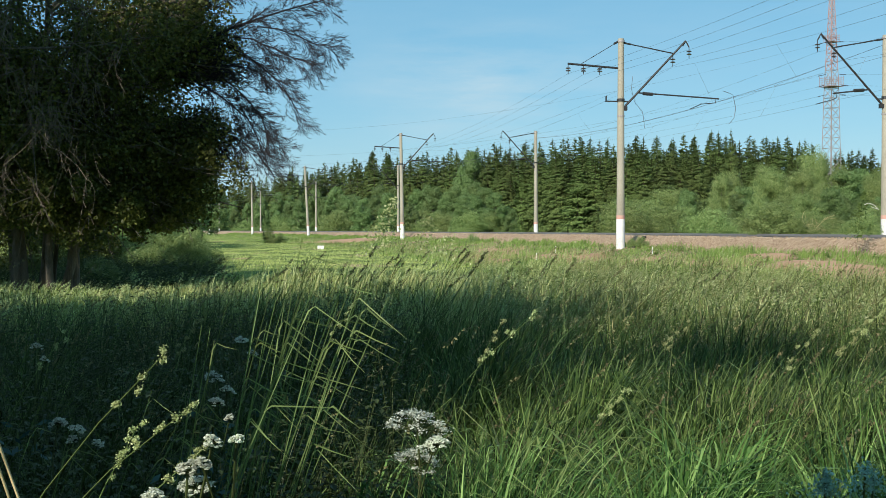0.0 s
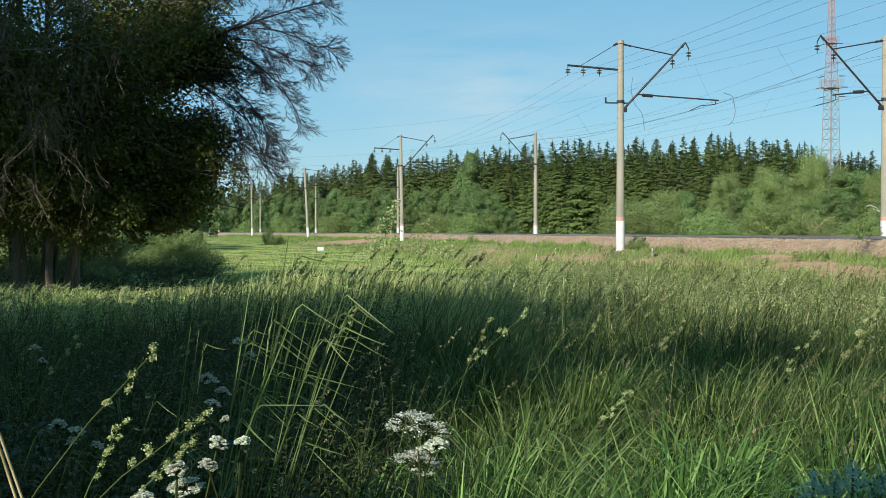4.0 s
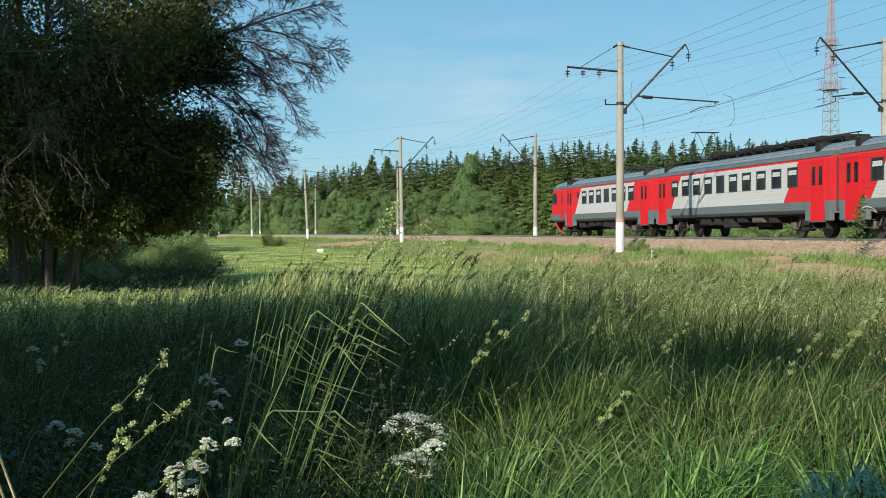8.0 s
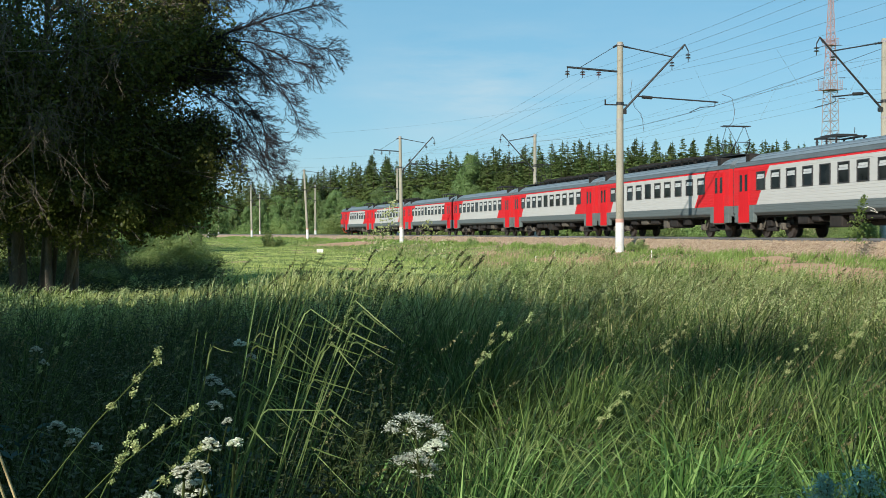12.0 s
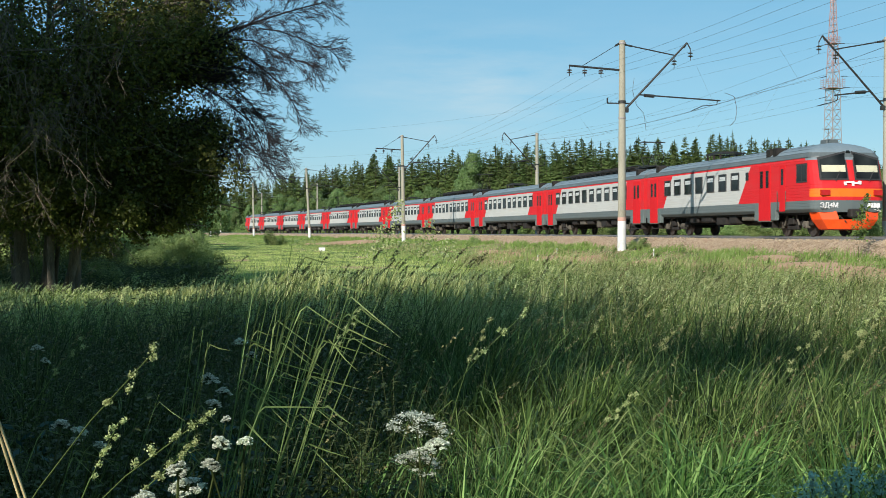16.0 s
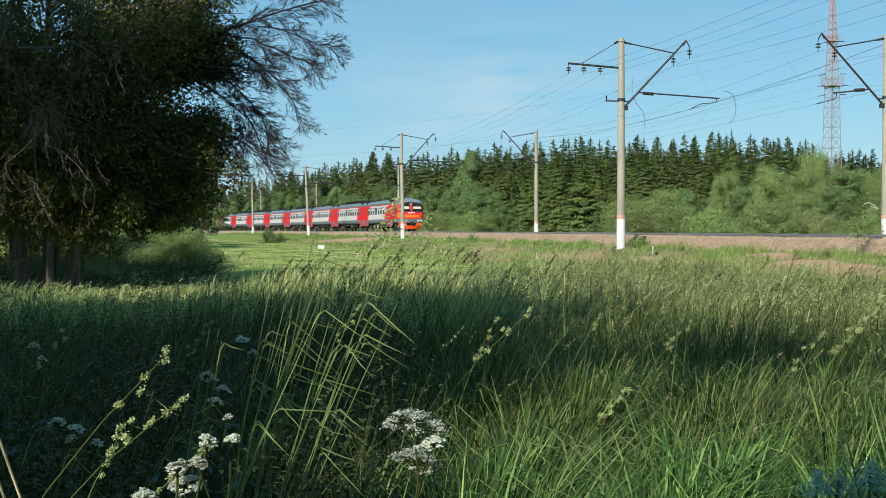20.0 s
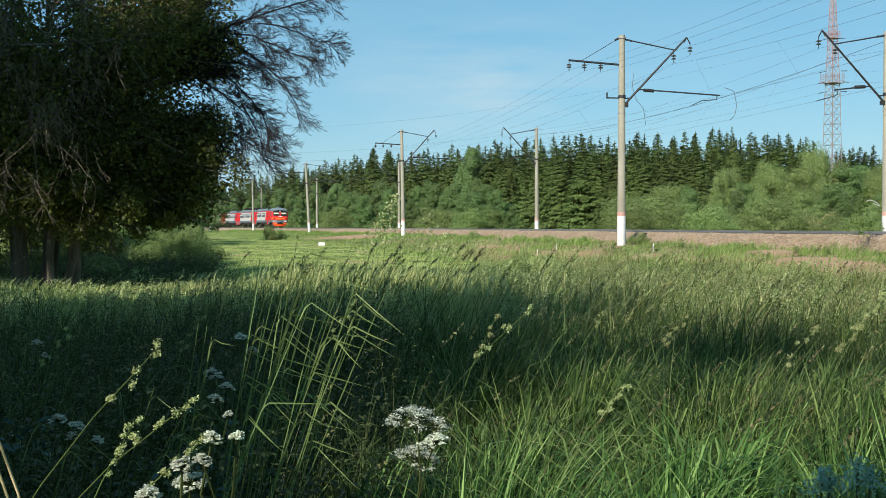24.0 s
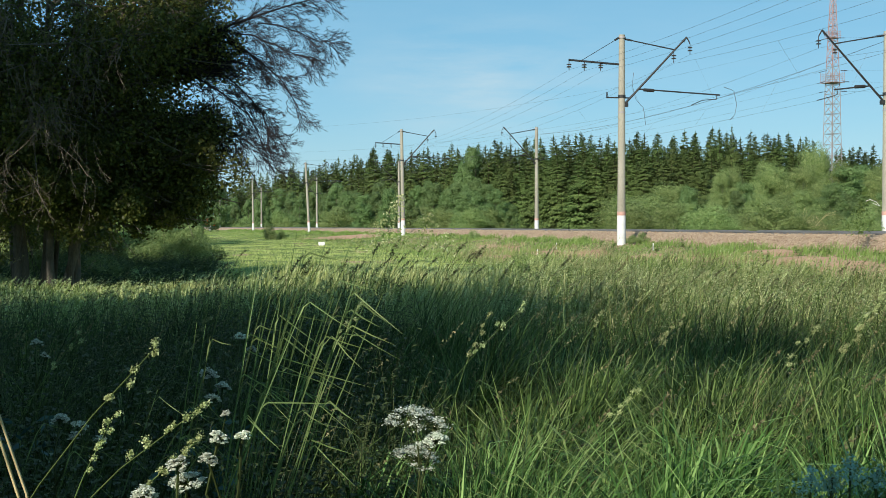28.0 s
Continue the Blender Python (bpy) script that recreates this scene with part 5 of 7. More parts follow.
# the clump of trees on the meadow
# seeds 88 to 91 and 95 to 97: mostly unseen trees added for shade
CLUMP_TREE = "old broad-leaved tree with dark dense crown, outlying ones added for shade"
for x, y, h, cc, cr, n, sd, r_ in ((-10.42, 31.6, 10.5, (.97, -.3, 5.6), (3.9, 3.2, 4.3), 34000, 81, .15), (-9.85, 32.0, 10, (1.68, .0, 4.9), (2.9, 2.8, 3.6), 24000, 82, .13),
                                   (-10.95, 31.2, 10.5, (-1.0, 0, 4.7), (4.0, 3.0, 3.9), 34000, 83, .14), (-11.9, 33.5, 10.5, (-1.2, 0, 5.6), (3.8, 3.0, 4.6), 14000, 84, .13),
                                   (-10.02, 30.9, 6.5, (.42, -.3, 2.75), (3.2, 1.6, 1.4), 26000, 85, .10), (-9.62, 31.3, 6.5, (2.8, -.3, 3.55), (1.75, 1.4, 1.6), 15000, 86, .09), (-10.28, 31.9, 5.5, (2.6, -1.0, 2.4), (1.4, 1.2, .9), 11000, 87, .07), (-9.7, 31.6, 9, (3.0, 0, 6.6), (1.5, 1.4, 1.9), 14000, 94, .08), (-18.5, 43, 10, (0, 0, 5.2), (3.4, 3.0, 4.2), 9000, 95, .15), (-21.5, 50, 10.5, (0, 0, 5.4), (3.6, 3.0, 4.4), 9000, 96, .15), (-24.5, 57, 10.5, (0, 0, 5.4), (3.6, 3.0, 4.4), 9000, 97, .15), (-15.2, 31.8, 10, (0, 0, 5.2), (3.4, 3.0, 4.2), 12000, 88, .15), (-18.6, 33.5, 10.5, (0, 0, 5.4), (3.6, 3.0, 4.4), 12000, 89, .15), (-15.0, 37.5, 7.4, (-.6, 0, 4.0), (3.2, 3.0, 3.0), 12000, 90, .14), (-22.0, 36, 11, (0, 0, 5.6), (3.8, 3.2, 4.6), 12000, 91, .16)):
    t = broadleaf("meadow_tree", CLUMP_TREE, sd, h, cc, cr, int(n * (.72 if sd in (82, 94) else 1.1)) if sd < 88 or sd == 94 else n, .054, M["tree_leaf"], r_, tag=True, lobes=46, hollow=.25)
    t.matrix_basis = pose(x, y, float(height_at(x, y)[0]))
    tagged(t, group="trees on the meadow")


def bent(a, m, b, n, rng, wob):
    """A branch from a to b that bows towards m."""
    u = np.linspace(0, 1, n)[:, None]
    a, m, b = (np.array(p, float) for p in (a, m, b))
    return a * (1 - u) ** 2 + 2 * m * u * (1 - u) + b * u**2 + rng.normal(scale=wob, size=(n, 3)) * (u > 0)


def twigs(rng, pts, radius, length, per_metre, level, out):
    """Fine branches that leave a limb at both sides, droop and fork again."""
    seg = np.linalg.norm(np.diff(pts, axis=0), axis=1)
    along = np.concatenate([[0], np.cumsum(seg)])
    for _ in range(max(2, int(along[-1] * per_metre))):
        f = rng.uniform(.18, 1.0) * along[-1]
        p = np.array([np.interp(f, along, pts[:, i]) for i in range(3)])
        k = min(int(np.searchsorted(along, f, side="right")), len(pts) - 1)
        d = pts[k] - pts[k - 1]
        d = d / (np.linalg.norm(d) + 1e-9)
        side = rng.normal(size=3) * np.array([1, .8, 1])
        side -= side.dot(d) * d
        side /= np.linalg.norm(side)
        turn = rng.uniform(.3, .95)
        w = d * (1 - turn * .5) + side * turn + np.array([.18, 0, -.10])
        w /= np.linalg.norm(w)
        ln = length * rng.uniform(.45, 1.25) * (1.1 - .45 * f / along[-1])
        m = p + w * ln * .5 + rng.normal(scale=.05 * ln, size=3)
        e = p + w * ln + np.array([.05, 0, -.05]) * ln
        tw = bent(p, m, e, 5, rng, .03 * ln)
        out.append((tw, np.linspace(radius, radius * .55, 5)))
        if level:
            twigs(rng, tw, radius * .72, length * .45, per_metre * .95, level - 1, out)


def bare_tree():
    r = np.random.default_rng(91)
    t = thing("half_bare_tree", "half-dead tree with long bare drooping twigs", "tree", at=pose(-9.35, 31.4, 0))
    z = np.linspace(-.3, 8.5, 8)
    v, q = tubes([(np.stack([.16 * z - .1 - .45 * np.clip(1 - z / 3, 0, 1), -.02 * z, z], -1), np.linspace(.12, .06, 8))], 10)
    part("trunk", mesh_np("trunk", v, [q], M["bark"], smooth=True), None, t)
    # limbs: start, bow and end, across and up
    for n, (x0, z0, x1, z1, x2, z2, ra) in enumerate(((.9, 5.5, 4.2, 7.1, 6.35, 7.5, .060), (3.3, 6.5, 5.1, 6.0, 5.7, 4.4, .028), (2.4, 6.1, 4.4, 5.5, 5.1, 3.6, .030), (2.3, 5.6, 4.4, 5.2, 4.9, 3.1, .030),
                                                      (4.5, 6.9, 5.6, 6.8, 6.5, 6.3, .022), (3.9, 6.6, 5.0, 6.4, 6.1, 5.7, .024), (1.2, 6.9, 3.5, 7.8, 5.9, 8.3, .045), (1.6, 4.6, 3.9, 4.5, 4.85, 3.2, .028),
                                                      (1.5, 4.5, 3.4, 4.1, 4.2, 3.1, .024), (1.2, 5.2, 3.2, 6.2, 4.7, 5.6, .03), (1.3, 7.6, 3.6, 8.2, 5.2, 7.7, .03))):
        y = r.uniform(-.5, .4)
        limb = bent((x0, y * .3, z0), (x1, y, z1), (x2, y * 1.5, z2), 9, r, .03)
        v, q = tubes([(limb, np.linspace(ra, .010, 9))], 5)
        part("limb", mesh_np("limb", v, [q], M["twig"]), None, t, "bare dark limb")
        out = []
        twigs(r, limb, .0085, .80, 13, 2, out)
        v, q = tubes([(p, np.maximum(rr, .0047)) for p, rr in out], 3)
        part("branchwork", mesh_np("branchwork", v, [q], M["twig"]), None, t, "fine bare dark twigs")


bare_tree()


def hanging_twigs():
    r = np.random.default_rng(92)
    t = thing("dead_wood_tree", "dead inner wood with brown hanging twigs among leaves", "tree", at=pose(-11.0, 31.0, 0))
    v, q = tubes([(np.array([[0, 0, -.3], [.1, 0, 3], [.3, .2, 7]]), np.array([.13, .1, .05]))], 8)
    part("trunk", mesh_np("trunk", v, [q], M["bark"]), None, t)
    out = []
    for k in range(52):
        a = np.array([.2, 0, r.uniform(2.9, 7.8)])
        e = a + np.array([r.uniform(-2.2, 3.6), r.uniform(-4.6, -3.0), r.uniform(-1.4, .5)])
        limb = bent(a, (a + e) / 2 + np.array([0, -.4, .7]), e, 7, r, .04)
        out.append((limb, np.linspace(.016, .005, 7)))
        for _ in range(r.integers(5, 10)):
            p = limb[r.integers(3, 7)] + r.normal(scale=.05, size=3)
            ln = r.uniform(.4, 1.3)
            hang = bent(p, p + np.array([r.normal(scale=.22), -.12, -.15]) * ln, p + np.array([r.normal(scale=.30), -.15 * r.random(), -.95]) * ln, 5, r, .015)
            out.append((hang, np.linspace(.006, .003, 5)))
            twigs(r, hang, .0034, .3, 4, 0, out)
    v, q = tubes([(p, np.maximum(rr, .0046)) for p, rr in out], 3)
    part("branchwork", mesh_np("branchwork", v, [q], M["dead_twig"]), None, t, "brown dead twigs")


hanging_twigs()
# low growth under the clump
for x, y, sc in ((-13.6, 63, .5), (-14.9, 65, .62), (-16.2, 63, .6), (-18, 64, .7), (-20, 62, .7), (-22, 64, .7), (-13.0, 61, .3), (-15.6, 59, .35), (-11.6, 50, .5), (-12.2, 36, .25), (-10.4, 36.5, .22), (-10.6, 50, .46), (-11.6, 51.5, .52), (-12.7, 52.5, .46)):
    plant("meadow_bush", "low green bush at the foot of the trees", "bushes on the meadow", BUSHES[int(abs(x * 7)) % 3], x, y, sc, x, 1.1)
for k, (x, y, h, w) in enumerate(((-17.4, 51, 4.2, 2.4), (-20.5, 54, 4.6, 2.6), (-17.0, 58, 3.4, 2.2), (-23.5, 60, 5.0, 2.8))):
    t = broadleaf("young_tree", "dense dark green young tree behind the clump", 300 + k, h, (0, 0, h * .5), (w, w, h * .5), 9000, .075, M["tree_leaf"], .06, lobes=40, hollow=.15)
    t.matrix_basis = pose(x, y, float(height_at(x, y)[0]))
    tagged(t, group="young trees by the meadow")
for b, d in ((-.235, 120), (-.25, 100), (-.215, 140), (-.27, 110), (-.20, 165), (-.29, 95), (-.31, 90), (-.34, 85)):
    plant("deciduous_tree", "green tree far behind the meadow clump", "trees beyond the meadow", DECIDS[int(d) % 4], b * d, d, rng.uniform(.5, .7), d, 1.2)
for x, y, sc in ((-21.6, 150.0, .5), (-20.4, 152, .35), (9.25, 56.2, .16), (8.9, 57.0, .12), (19.4, 55.5, .36), (14.4, 56.2, .18), (2.2, 90, .2)):
    plant("bank_bush", "small bush growing on the railway bank", "bushes on the bank", BUSHES[int(abs(x * 3)) % 3], x, y, sc, x, .9)

# unseen row of tall trees behind the camera, added to shade the meadow
for i, (x, y, h, r_, n) in enumerate(SHADE):
    t = broadleaf("shade_tree", "unseen tall leafy tree, placed behind the meadow for its shade", 200 + i, h, (0, 0, h * .57), (r_, r_, h * .45), n, .26, M["tree_leaf"], .3, lobes=85, hollow=.15)
    t.matrix_basis = pose(x, y, 0)
    tagged(t, group="row of shade trees")
for i, (x, y, h, cz, rz, r_, n) in enumerate(HIGH):
    t = broadleaf("shade_tree", "unseen tall leafy tree, placed behind the meadow for its shade", 230 + i, h, (0, 0, cz), (r_, r_, rz), n, .2, M["tree_leaf"], .22, lobes=24, hollow=.15)
    t.matrix_basis = pose(x, y, 0)
    tagged(t, group="row of shade trees")
# unseen dense growth added beside the camera to shade reed feet and near meadow
for i, (x, y, h, cz, rz, r_, n) in enumerate(((-6.2, .8, 9, 4.6, 4.2, 2.3, 16000), (-7.6, 5.0, 9.5, 4.8, 4.5, 2.4, 16000), (-3.39, -.37, 4.42, 2.4, 1.94, .57, 15000), (-4.12, .03, 5.2, 2.75, 2.4, .62, 18000), (-4.85, .45, 6.2, 3.2, 2.9, .75, 20000), (-1.75, -2.0, 5.2, 4.15, 1.0, .5, 4500))):
    t = broadleaf("young_tree" if i < 2 else "shrub", "unseen leafy young tree added beside the meadow for shade" if i < 2 else "unseen leafy shrub added beside the meadow for shade", 260 + i, h, (0, 0, cz), (r_, r_, rz), n, .14 if i < 2 else .075, M["tree_leaf"], .10 if i < 2 else .04, lobes=110 if i < 2 else 70, hollow=.1)
    t.matrix_basis = pose(x, y, 0)
    tagged(t, category="tree" if i < 2 else "bush", group="young trees by the meadow" if i < 2 else "shrubs by the meadow")
# ---- grass ----
WIND = 0.35                                   # the wind leans everything a little to +x


def blades(base, h, w, rng, bend=.35, lean=WIND, flop=1.0, along=0.0):
    """Curved tapering blades; base n x 3, heights and widths n."""
    n = len(base)
    t = np.array([0, .4, .74, 1.0])
    wid = np.array([1, .92, .62, .10])
    a = rng.uniform(0, 2 * np.pi, n)
    b = rng.uniform(.05, bend, n) * flop
    d = np.stack([np.cos(a) * b + lean * rng.uniform(.4, 1.3, n) * .6, np.sin(a) * b + along], -1)
    f = rng.uniform(0, np.pi, n)
    side = np.stack([np.cos(f), np.sin(f), np.zeros(n)], -1)
    hh = h[:, None] * t[None] * (1 - .18 * (np.linalg.norm(d, axis=1)[:, None]) * t[None])
    p = np.zeros((n, 4, 3))
    p[:, :, :2] = base[:, None, :2] + d[:, None] * h[:, None, None] * (.25 * t + .75 * t**2.4)[None, :, None]
    p[:, :, 2] = base[:, None, 2] + hh
    s = side[:, None] * (w[:, None] * wid[None])[:, :, None] * .5
    v = np.stack([p - s, p + s], 2).reshape(-1, 3)
    k = np.array([[0, 1, 3, 2], [2, 3, 5, 4], [4, 5, 7, 6]])
    q = (np.arange(n)[:, None, None] * 8 + k[None]).reshape(-1, 4)
    return v, q


def panicles(tops, way, length, rng, lumps=22, size=.010, girth=.010):
    """Seed heads: narrow tapering plumes of small grains along a short axis."""
    n = len(tops)
    u = rng.random((n, lumps))
    c = tops[:, None] + way[:, None] * (u[:, :, None] * length[:, None, None]) + rng.normal(scale=girth, size=(n, lumps, 3)) * (1.15 - u[:, :, None])
    return leaf_quads(c.reshape(-1, 3), size, rng, .0, .45)


def join(*vq):
    vs, qs, b = [], [], 0
    for v, q in vq:
        vs.append(v)
        qs.append(q + b)
        b += len(v)
    return np.concatenate(vs), np.concatenate(qs)


PATCHES = []


def meadow_patch(x0, x1, y0, y1, density, hmin, hmax, wid, mat, seed, heads=0.0):
    """One patch of standing grass with its pivot on the ground; it sways as a whole."""
    rng = np.random.default_rng(seed)
    n = int((x1 - x0) * (y1 - y0) * density)
    if y0 >= 5 and (x0 + x1) / 2 < -.03 * y0:
        n = int(n * .6)                       # weeds take the grass's place in the shade
    tufts = max(4, n // 26)
    own = rng.integers(0, tufts, n)
    tx, ty = rng.uniform(x0, x1, tufts), rng.uniform(y0, y1, tufts)
    wide = rng.choice([.05, .09, .3], tufts, p=[.35, .4, .25])[own] * (.7 + .06 * y0)
    x, y = tx[own] + rng.normal(size=n) * wide, ty[own] + rng.normal(size=n) * wide
    up, tilt, dirn = rng.uniform(.65, 1.2, tufts)[own], rng.normal(.14 if y0 < 7 else .3, .32, tufts)[own], rng.normal(0, .15, tufts)[own]
    keep = np.abs(x) < .40 * y + .5
    x, y, up, tilt, dirn = x[keep], y[keep], up[keep], tilt[keep], dirn[keep]
    n = len(x)
    if n < 5:
        return
    cx, cy = (x0 + x1) / 2, (y0 + y1) / 2
    tall = .74 + .3 * np.sin(x * 2.3 + 1) * np.sin(y * 1.7) + .2 * np.sin(x * 6.1 + y * 3)
    z = height_at(x, y)
    base = np.stack([x - cx, y - cy, z - .03], -1)
    h = rng.uniform(hmin, hmax, n) * tall * up
    v, q = blades(base, h, wid * rng.uniform(.35, 1.2, n), rng, .6, tilt, along=dirn)
    i = rng.choice(n, n // 3)
    v2, q2 = blades(base[i], h[i] * rng.uniform(.5, 1.0, len(i)), wid * rng.uniform(.6, 1.5, len(i)), rng, 1.7, .3)
    v, q = join((v, q), (v2, q2))
    j = rng.choice(n, max(1, n // 60))
    v3, q3 = blades(base[j], h[j] * rng.uniform(.8, 1.15, len(j)), wid * rng.uniform(.3, .7, len(j)), rng, .7, .5)
    v, q = join((v, q), (v3, q3))
    slots = np.concatenate([np.zeros(n * 3, int), np.full(len(i) * 3, 1), np.full(len(j) * 3, 2)])
    parts = [(v, q)]
    m = int(n * heads)
    mats = [mat, M["tuft"], M["straw"]]
    if m:
        i = rng.choice(n, m)
        hh = h[i] * rng.uniform(1.05, 1.3, m)
        sv, sq = blades(base[i], hh, np.full(m, .004), rng, .2)
        top = sv.reshape(m, 8, 3)[:, 6]
        w = np.stack([rng.uniform(.4, 1.0, m), rng.normal(scale=.15, size=m), rng.uniform(.5, 1, m)], -1)
        w /= np.linalg.norm(w, axis=1)[:, None]
        hv, hq = panicles(top, w, rng.uniform(.08, .17, m), rng, 22, .0075 + .0003 * cy, .007)
        parts += [(sv, sq), (hv, hq)]
        slots = np.concatenate([slots, np.zeros(len(sq), int), np.full(len(hq), 3)])
        mats.append(M["seed_dark"])
    v, q = join(*parts)
    ob = new("meadow_grass", mesh_np("meadow_grass", v, [q], mats, slots))
    ob.matrix_basis = Matrix.Translation((cx, cy, 0))
    tagged(ob, "tall green meadow grass leaning in the wind", "grass", kind="stuff")
    PATCHES.append((ob, cx, cy, seed))


k = 300
for y0, y1, dens, w in ((2.2, 3.4, 520, .0080), (3.4, 5.0, 480, .0085), (5.0, 7.5, 430, .0090), (7.5, 11, 380, .0095), (11, 16, 250, .012)):
    half_w = .40 * y1 + .5
    cols = 4
    for c in range(cols):
        k += 1
        near = y0 < 5
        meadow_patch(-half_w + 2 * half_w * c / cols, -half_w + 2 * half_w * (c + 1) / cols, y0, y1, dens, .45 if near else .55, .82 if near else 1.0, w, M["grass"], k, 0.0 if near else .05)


def still_grass(name, label, n, x, y, h, w, mat, seed, heads=0):
    rng = np.random.default_rng(seed)
    z = height_at(x, y)
    v, q = blades(np.stack([x, y, z - .03], -1), h, w, rng, .5)
    parts, slots, mats = [(v, q)], np.zeros(len(q), int), [mat]
    if heads:
        i = rng.choice(len(x), heads)
        top = v.reshape(-1, 8, 3)[i, 6]
        w_ = np.tile([[.7, 0, .7]], (heads, 1)) + rng.normal(scale=.2, size=(heads, 3))
        hv, hq = panicles(top, w_, rng.uniform(.1, .22, heads), rng, 14, .017, .014)
        parts.append((hv, hq))
        slots = np.concatenate([slots, np.ones(len(hq), int)])
        mats.append(M["seed"])
    v, q = join(*parts)
    tagged(new(name, mesh_np(name, v, [q], mats, slots)), label, "grass", kind="stuff")


def lump(x, y):
    """Where the meadow stands high or low, 0 to 1, in drifts of one to three metres."""
    return np.clip(.5 + .28 * np.sin(x * 1.9 + .6 * y) * np.sin(y * .9 - .4 * x + 1) + .22 * np.sin(x * 3.7 - y * 1.3 + 2) + .16 * np.sin(x * .7 + y * .35), 0, 1)


rg = np.random.default_rng(77)
n = 66000
d = 15 + 47 * rg.random(n) ** .9
x = d * rg.uniform(-.42, .42, n)
s_, o_ = locate(x, d)
ok = (o_ < -9.5) & ~is_bare(s_, o_) & ~((x < .07 * d) & (d > 36)) & ((rg.random(n) < .62) | (x < .03 * d))
x, d = x[ok], d[ok]
low = np.where((x < -4.5) & (d < 40), .4, 1.0)
lu = lump(x, d)
hh = rg.uniform(.35, .8, len(x)) * np.interp(d, [15, 30, 50, 62], [1.15, .8, .55, .45]) * low * (.55 + .8 * lu)
dark = (lu + rg.normal(scale=.18, size=len(x)) > .56) & (low > .9) & (x > .10 * d)
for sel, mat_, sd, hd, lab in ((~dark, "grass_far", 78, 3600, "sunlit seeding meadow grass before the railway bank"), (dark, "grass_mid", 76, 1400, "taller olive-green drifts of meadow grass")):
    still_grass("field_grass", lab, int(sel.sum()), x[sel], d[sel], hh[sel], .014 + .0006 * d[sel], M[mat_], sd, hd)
n = 60000
s_ = -74 + 314 * rg.random(n) ** 1.8
o_ = rg.uniform(-15, -6.4, n)
x, y = line(s_, o_)
dens = np.clip(.25 + np.sin(s_ * .21 + o_ * .5) * .5 + np.sin(s_ * .071 + 2 + o_) * .4 + (-o_ - 7) * .09, .38, 1)
ok = (rg.random(n) < dens) & ~((np.abs(s_ + 41.8) < 1.6) & (np.abs(o_ + 7.6) < .9)) & ~(is_bare(s_, o_) & (rg.random(n) < .62))
x, y, o2 = x[ok], y[ok], o_[ok]
still_grass("bank_grass", "patchy bright green grass on the railway bank", len(x), x, y, rg.uniform(.12, .38, len(x)) * np.clip((-o2 - 5) * .3, .5, 1.3) * np.interp(y, [60, 110], [1, .55]), .011 + .0003 * y, M["grass_bank"], 79, 1500)
n = 9000
s_ = -72 + 50 * rg.random(n)
o_ = rg.uniform(-13.5, -8.0, n)
ok = np.sin(s_ * .8 + o_ * 1.7) + np.sin(s_ * .33 - o_ * .9 + 1) + rg.normal(scale=.4, size=n) > .35
x, y = line(s_[ok], o_[ok])
still_grass("dry_bank_grass", "dry brownish grass in patches on the bank", len(x), x, y, rg.uniform(.15, .42, len(x)), .010 + .0003 * y, M["dry"], 84, 700)
n = 34000
s_ = -74 + 250 * rg.random(n) ** 1.7
o_ = -6.25 - 2.2 * rg.random(n) ** 1.3
gap = np.sin(s_ * .55 + .6) + np.sin(s_ * .23 + 2.1) * .8 + rg.normal(scale=.35, size=n) - (-o_ - 6.9) * .9
ok = (gap > -.55) & ~is_bare(s_, o_) & ~((np.abs(s_ + 41.4) < 1.4) & (o_ < -6.6))
s_, o_ = s_[ok], o_[ok]
x, y = line(s_, o_)
still_grass("bank_turf", "fresh bright green grass strip below the ballast", len(x), x, y, rg.uniform(.10, .34, len(x)) * (1 + .3 * np.sin(s_ * .9)), .009 + .0003 * y, M["turf"], 83)
n = 16000
s_ = -62 + 330 * rg.random(n) ** 1.3
o_ = rg.uniform(4.6, 20, n)
x, y = line(s_, o_)
still_grass("verge_grass", "rough grass on the verge beyond the tracks", n, x, y, rg.uniform(.2, .7, n), .016 + .0006 * y, M["grass_bank"], 80)
n = 170000
y = 36 + 160 * rg.random(n) ** 1.4
x = y * rg.uniform(-.42, .085, n)
s_, o_ = locate(x, y)
# lawn thinned where dark weeds deepen the clump's shade
under = (x < -.185 * y) & (y < 66)
ok = (o_ < -14) & ~is_bare(s_, o_) & ~(under & (rg.random(n) < .8))
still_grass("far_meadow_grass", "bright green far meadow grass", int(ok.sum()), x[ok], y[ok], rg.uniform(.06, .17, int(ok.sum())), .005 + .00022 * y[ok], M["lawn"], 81)


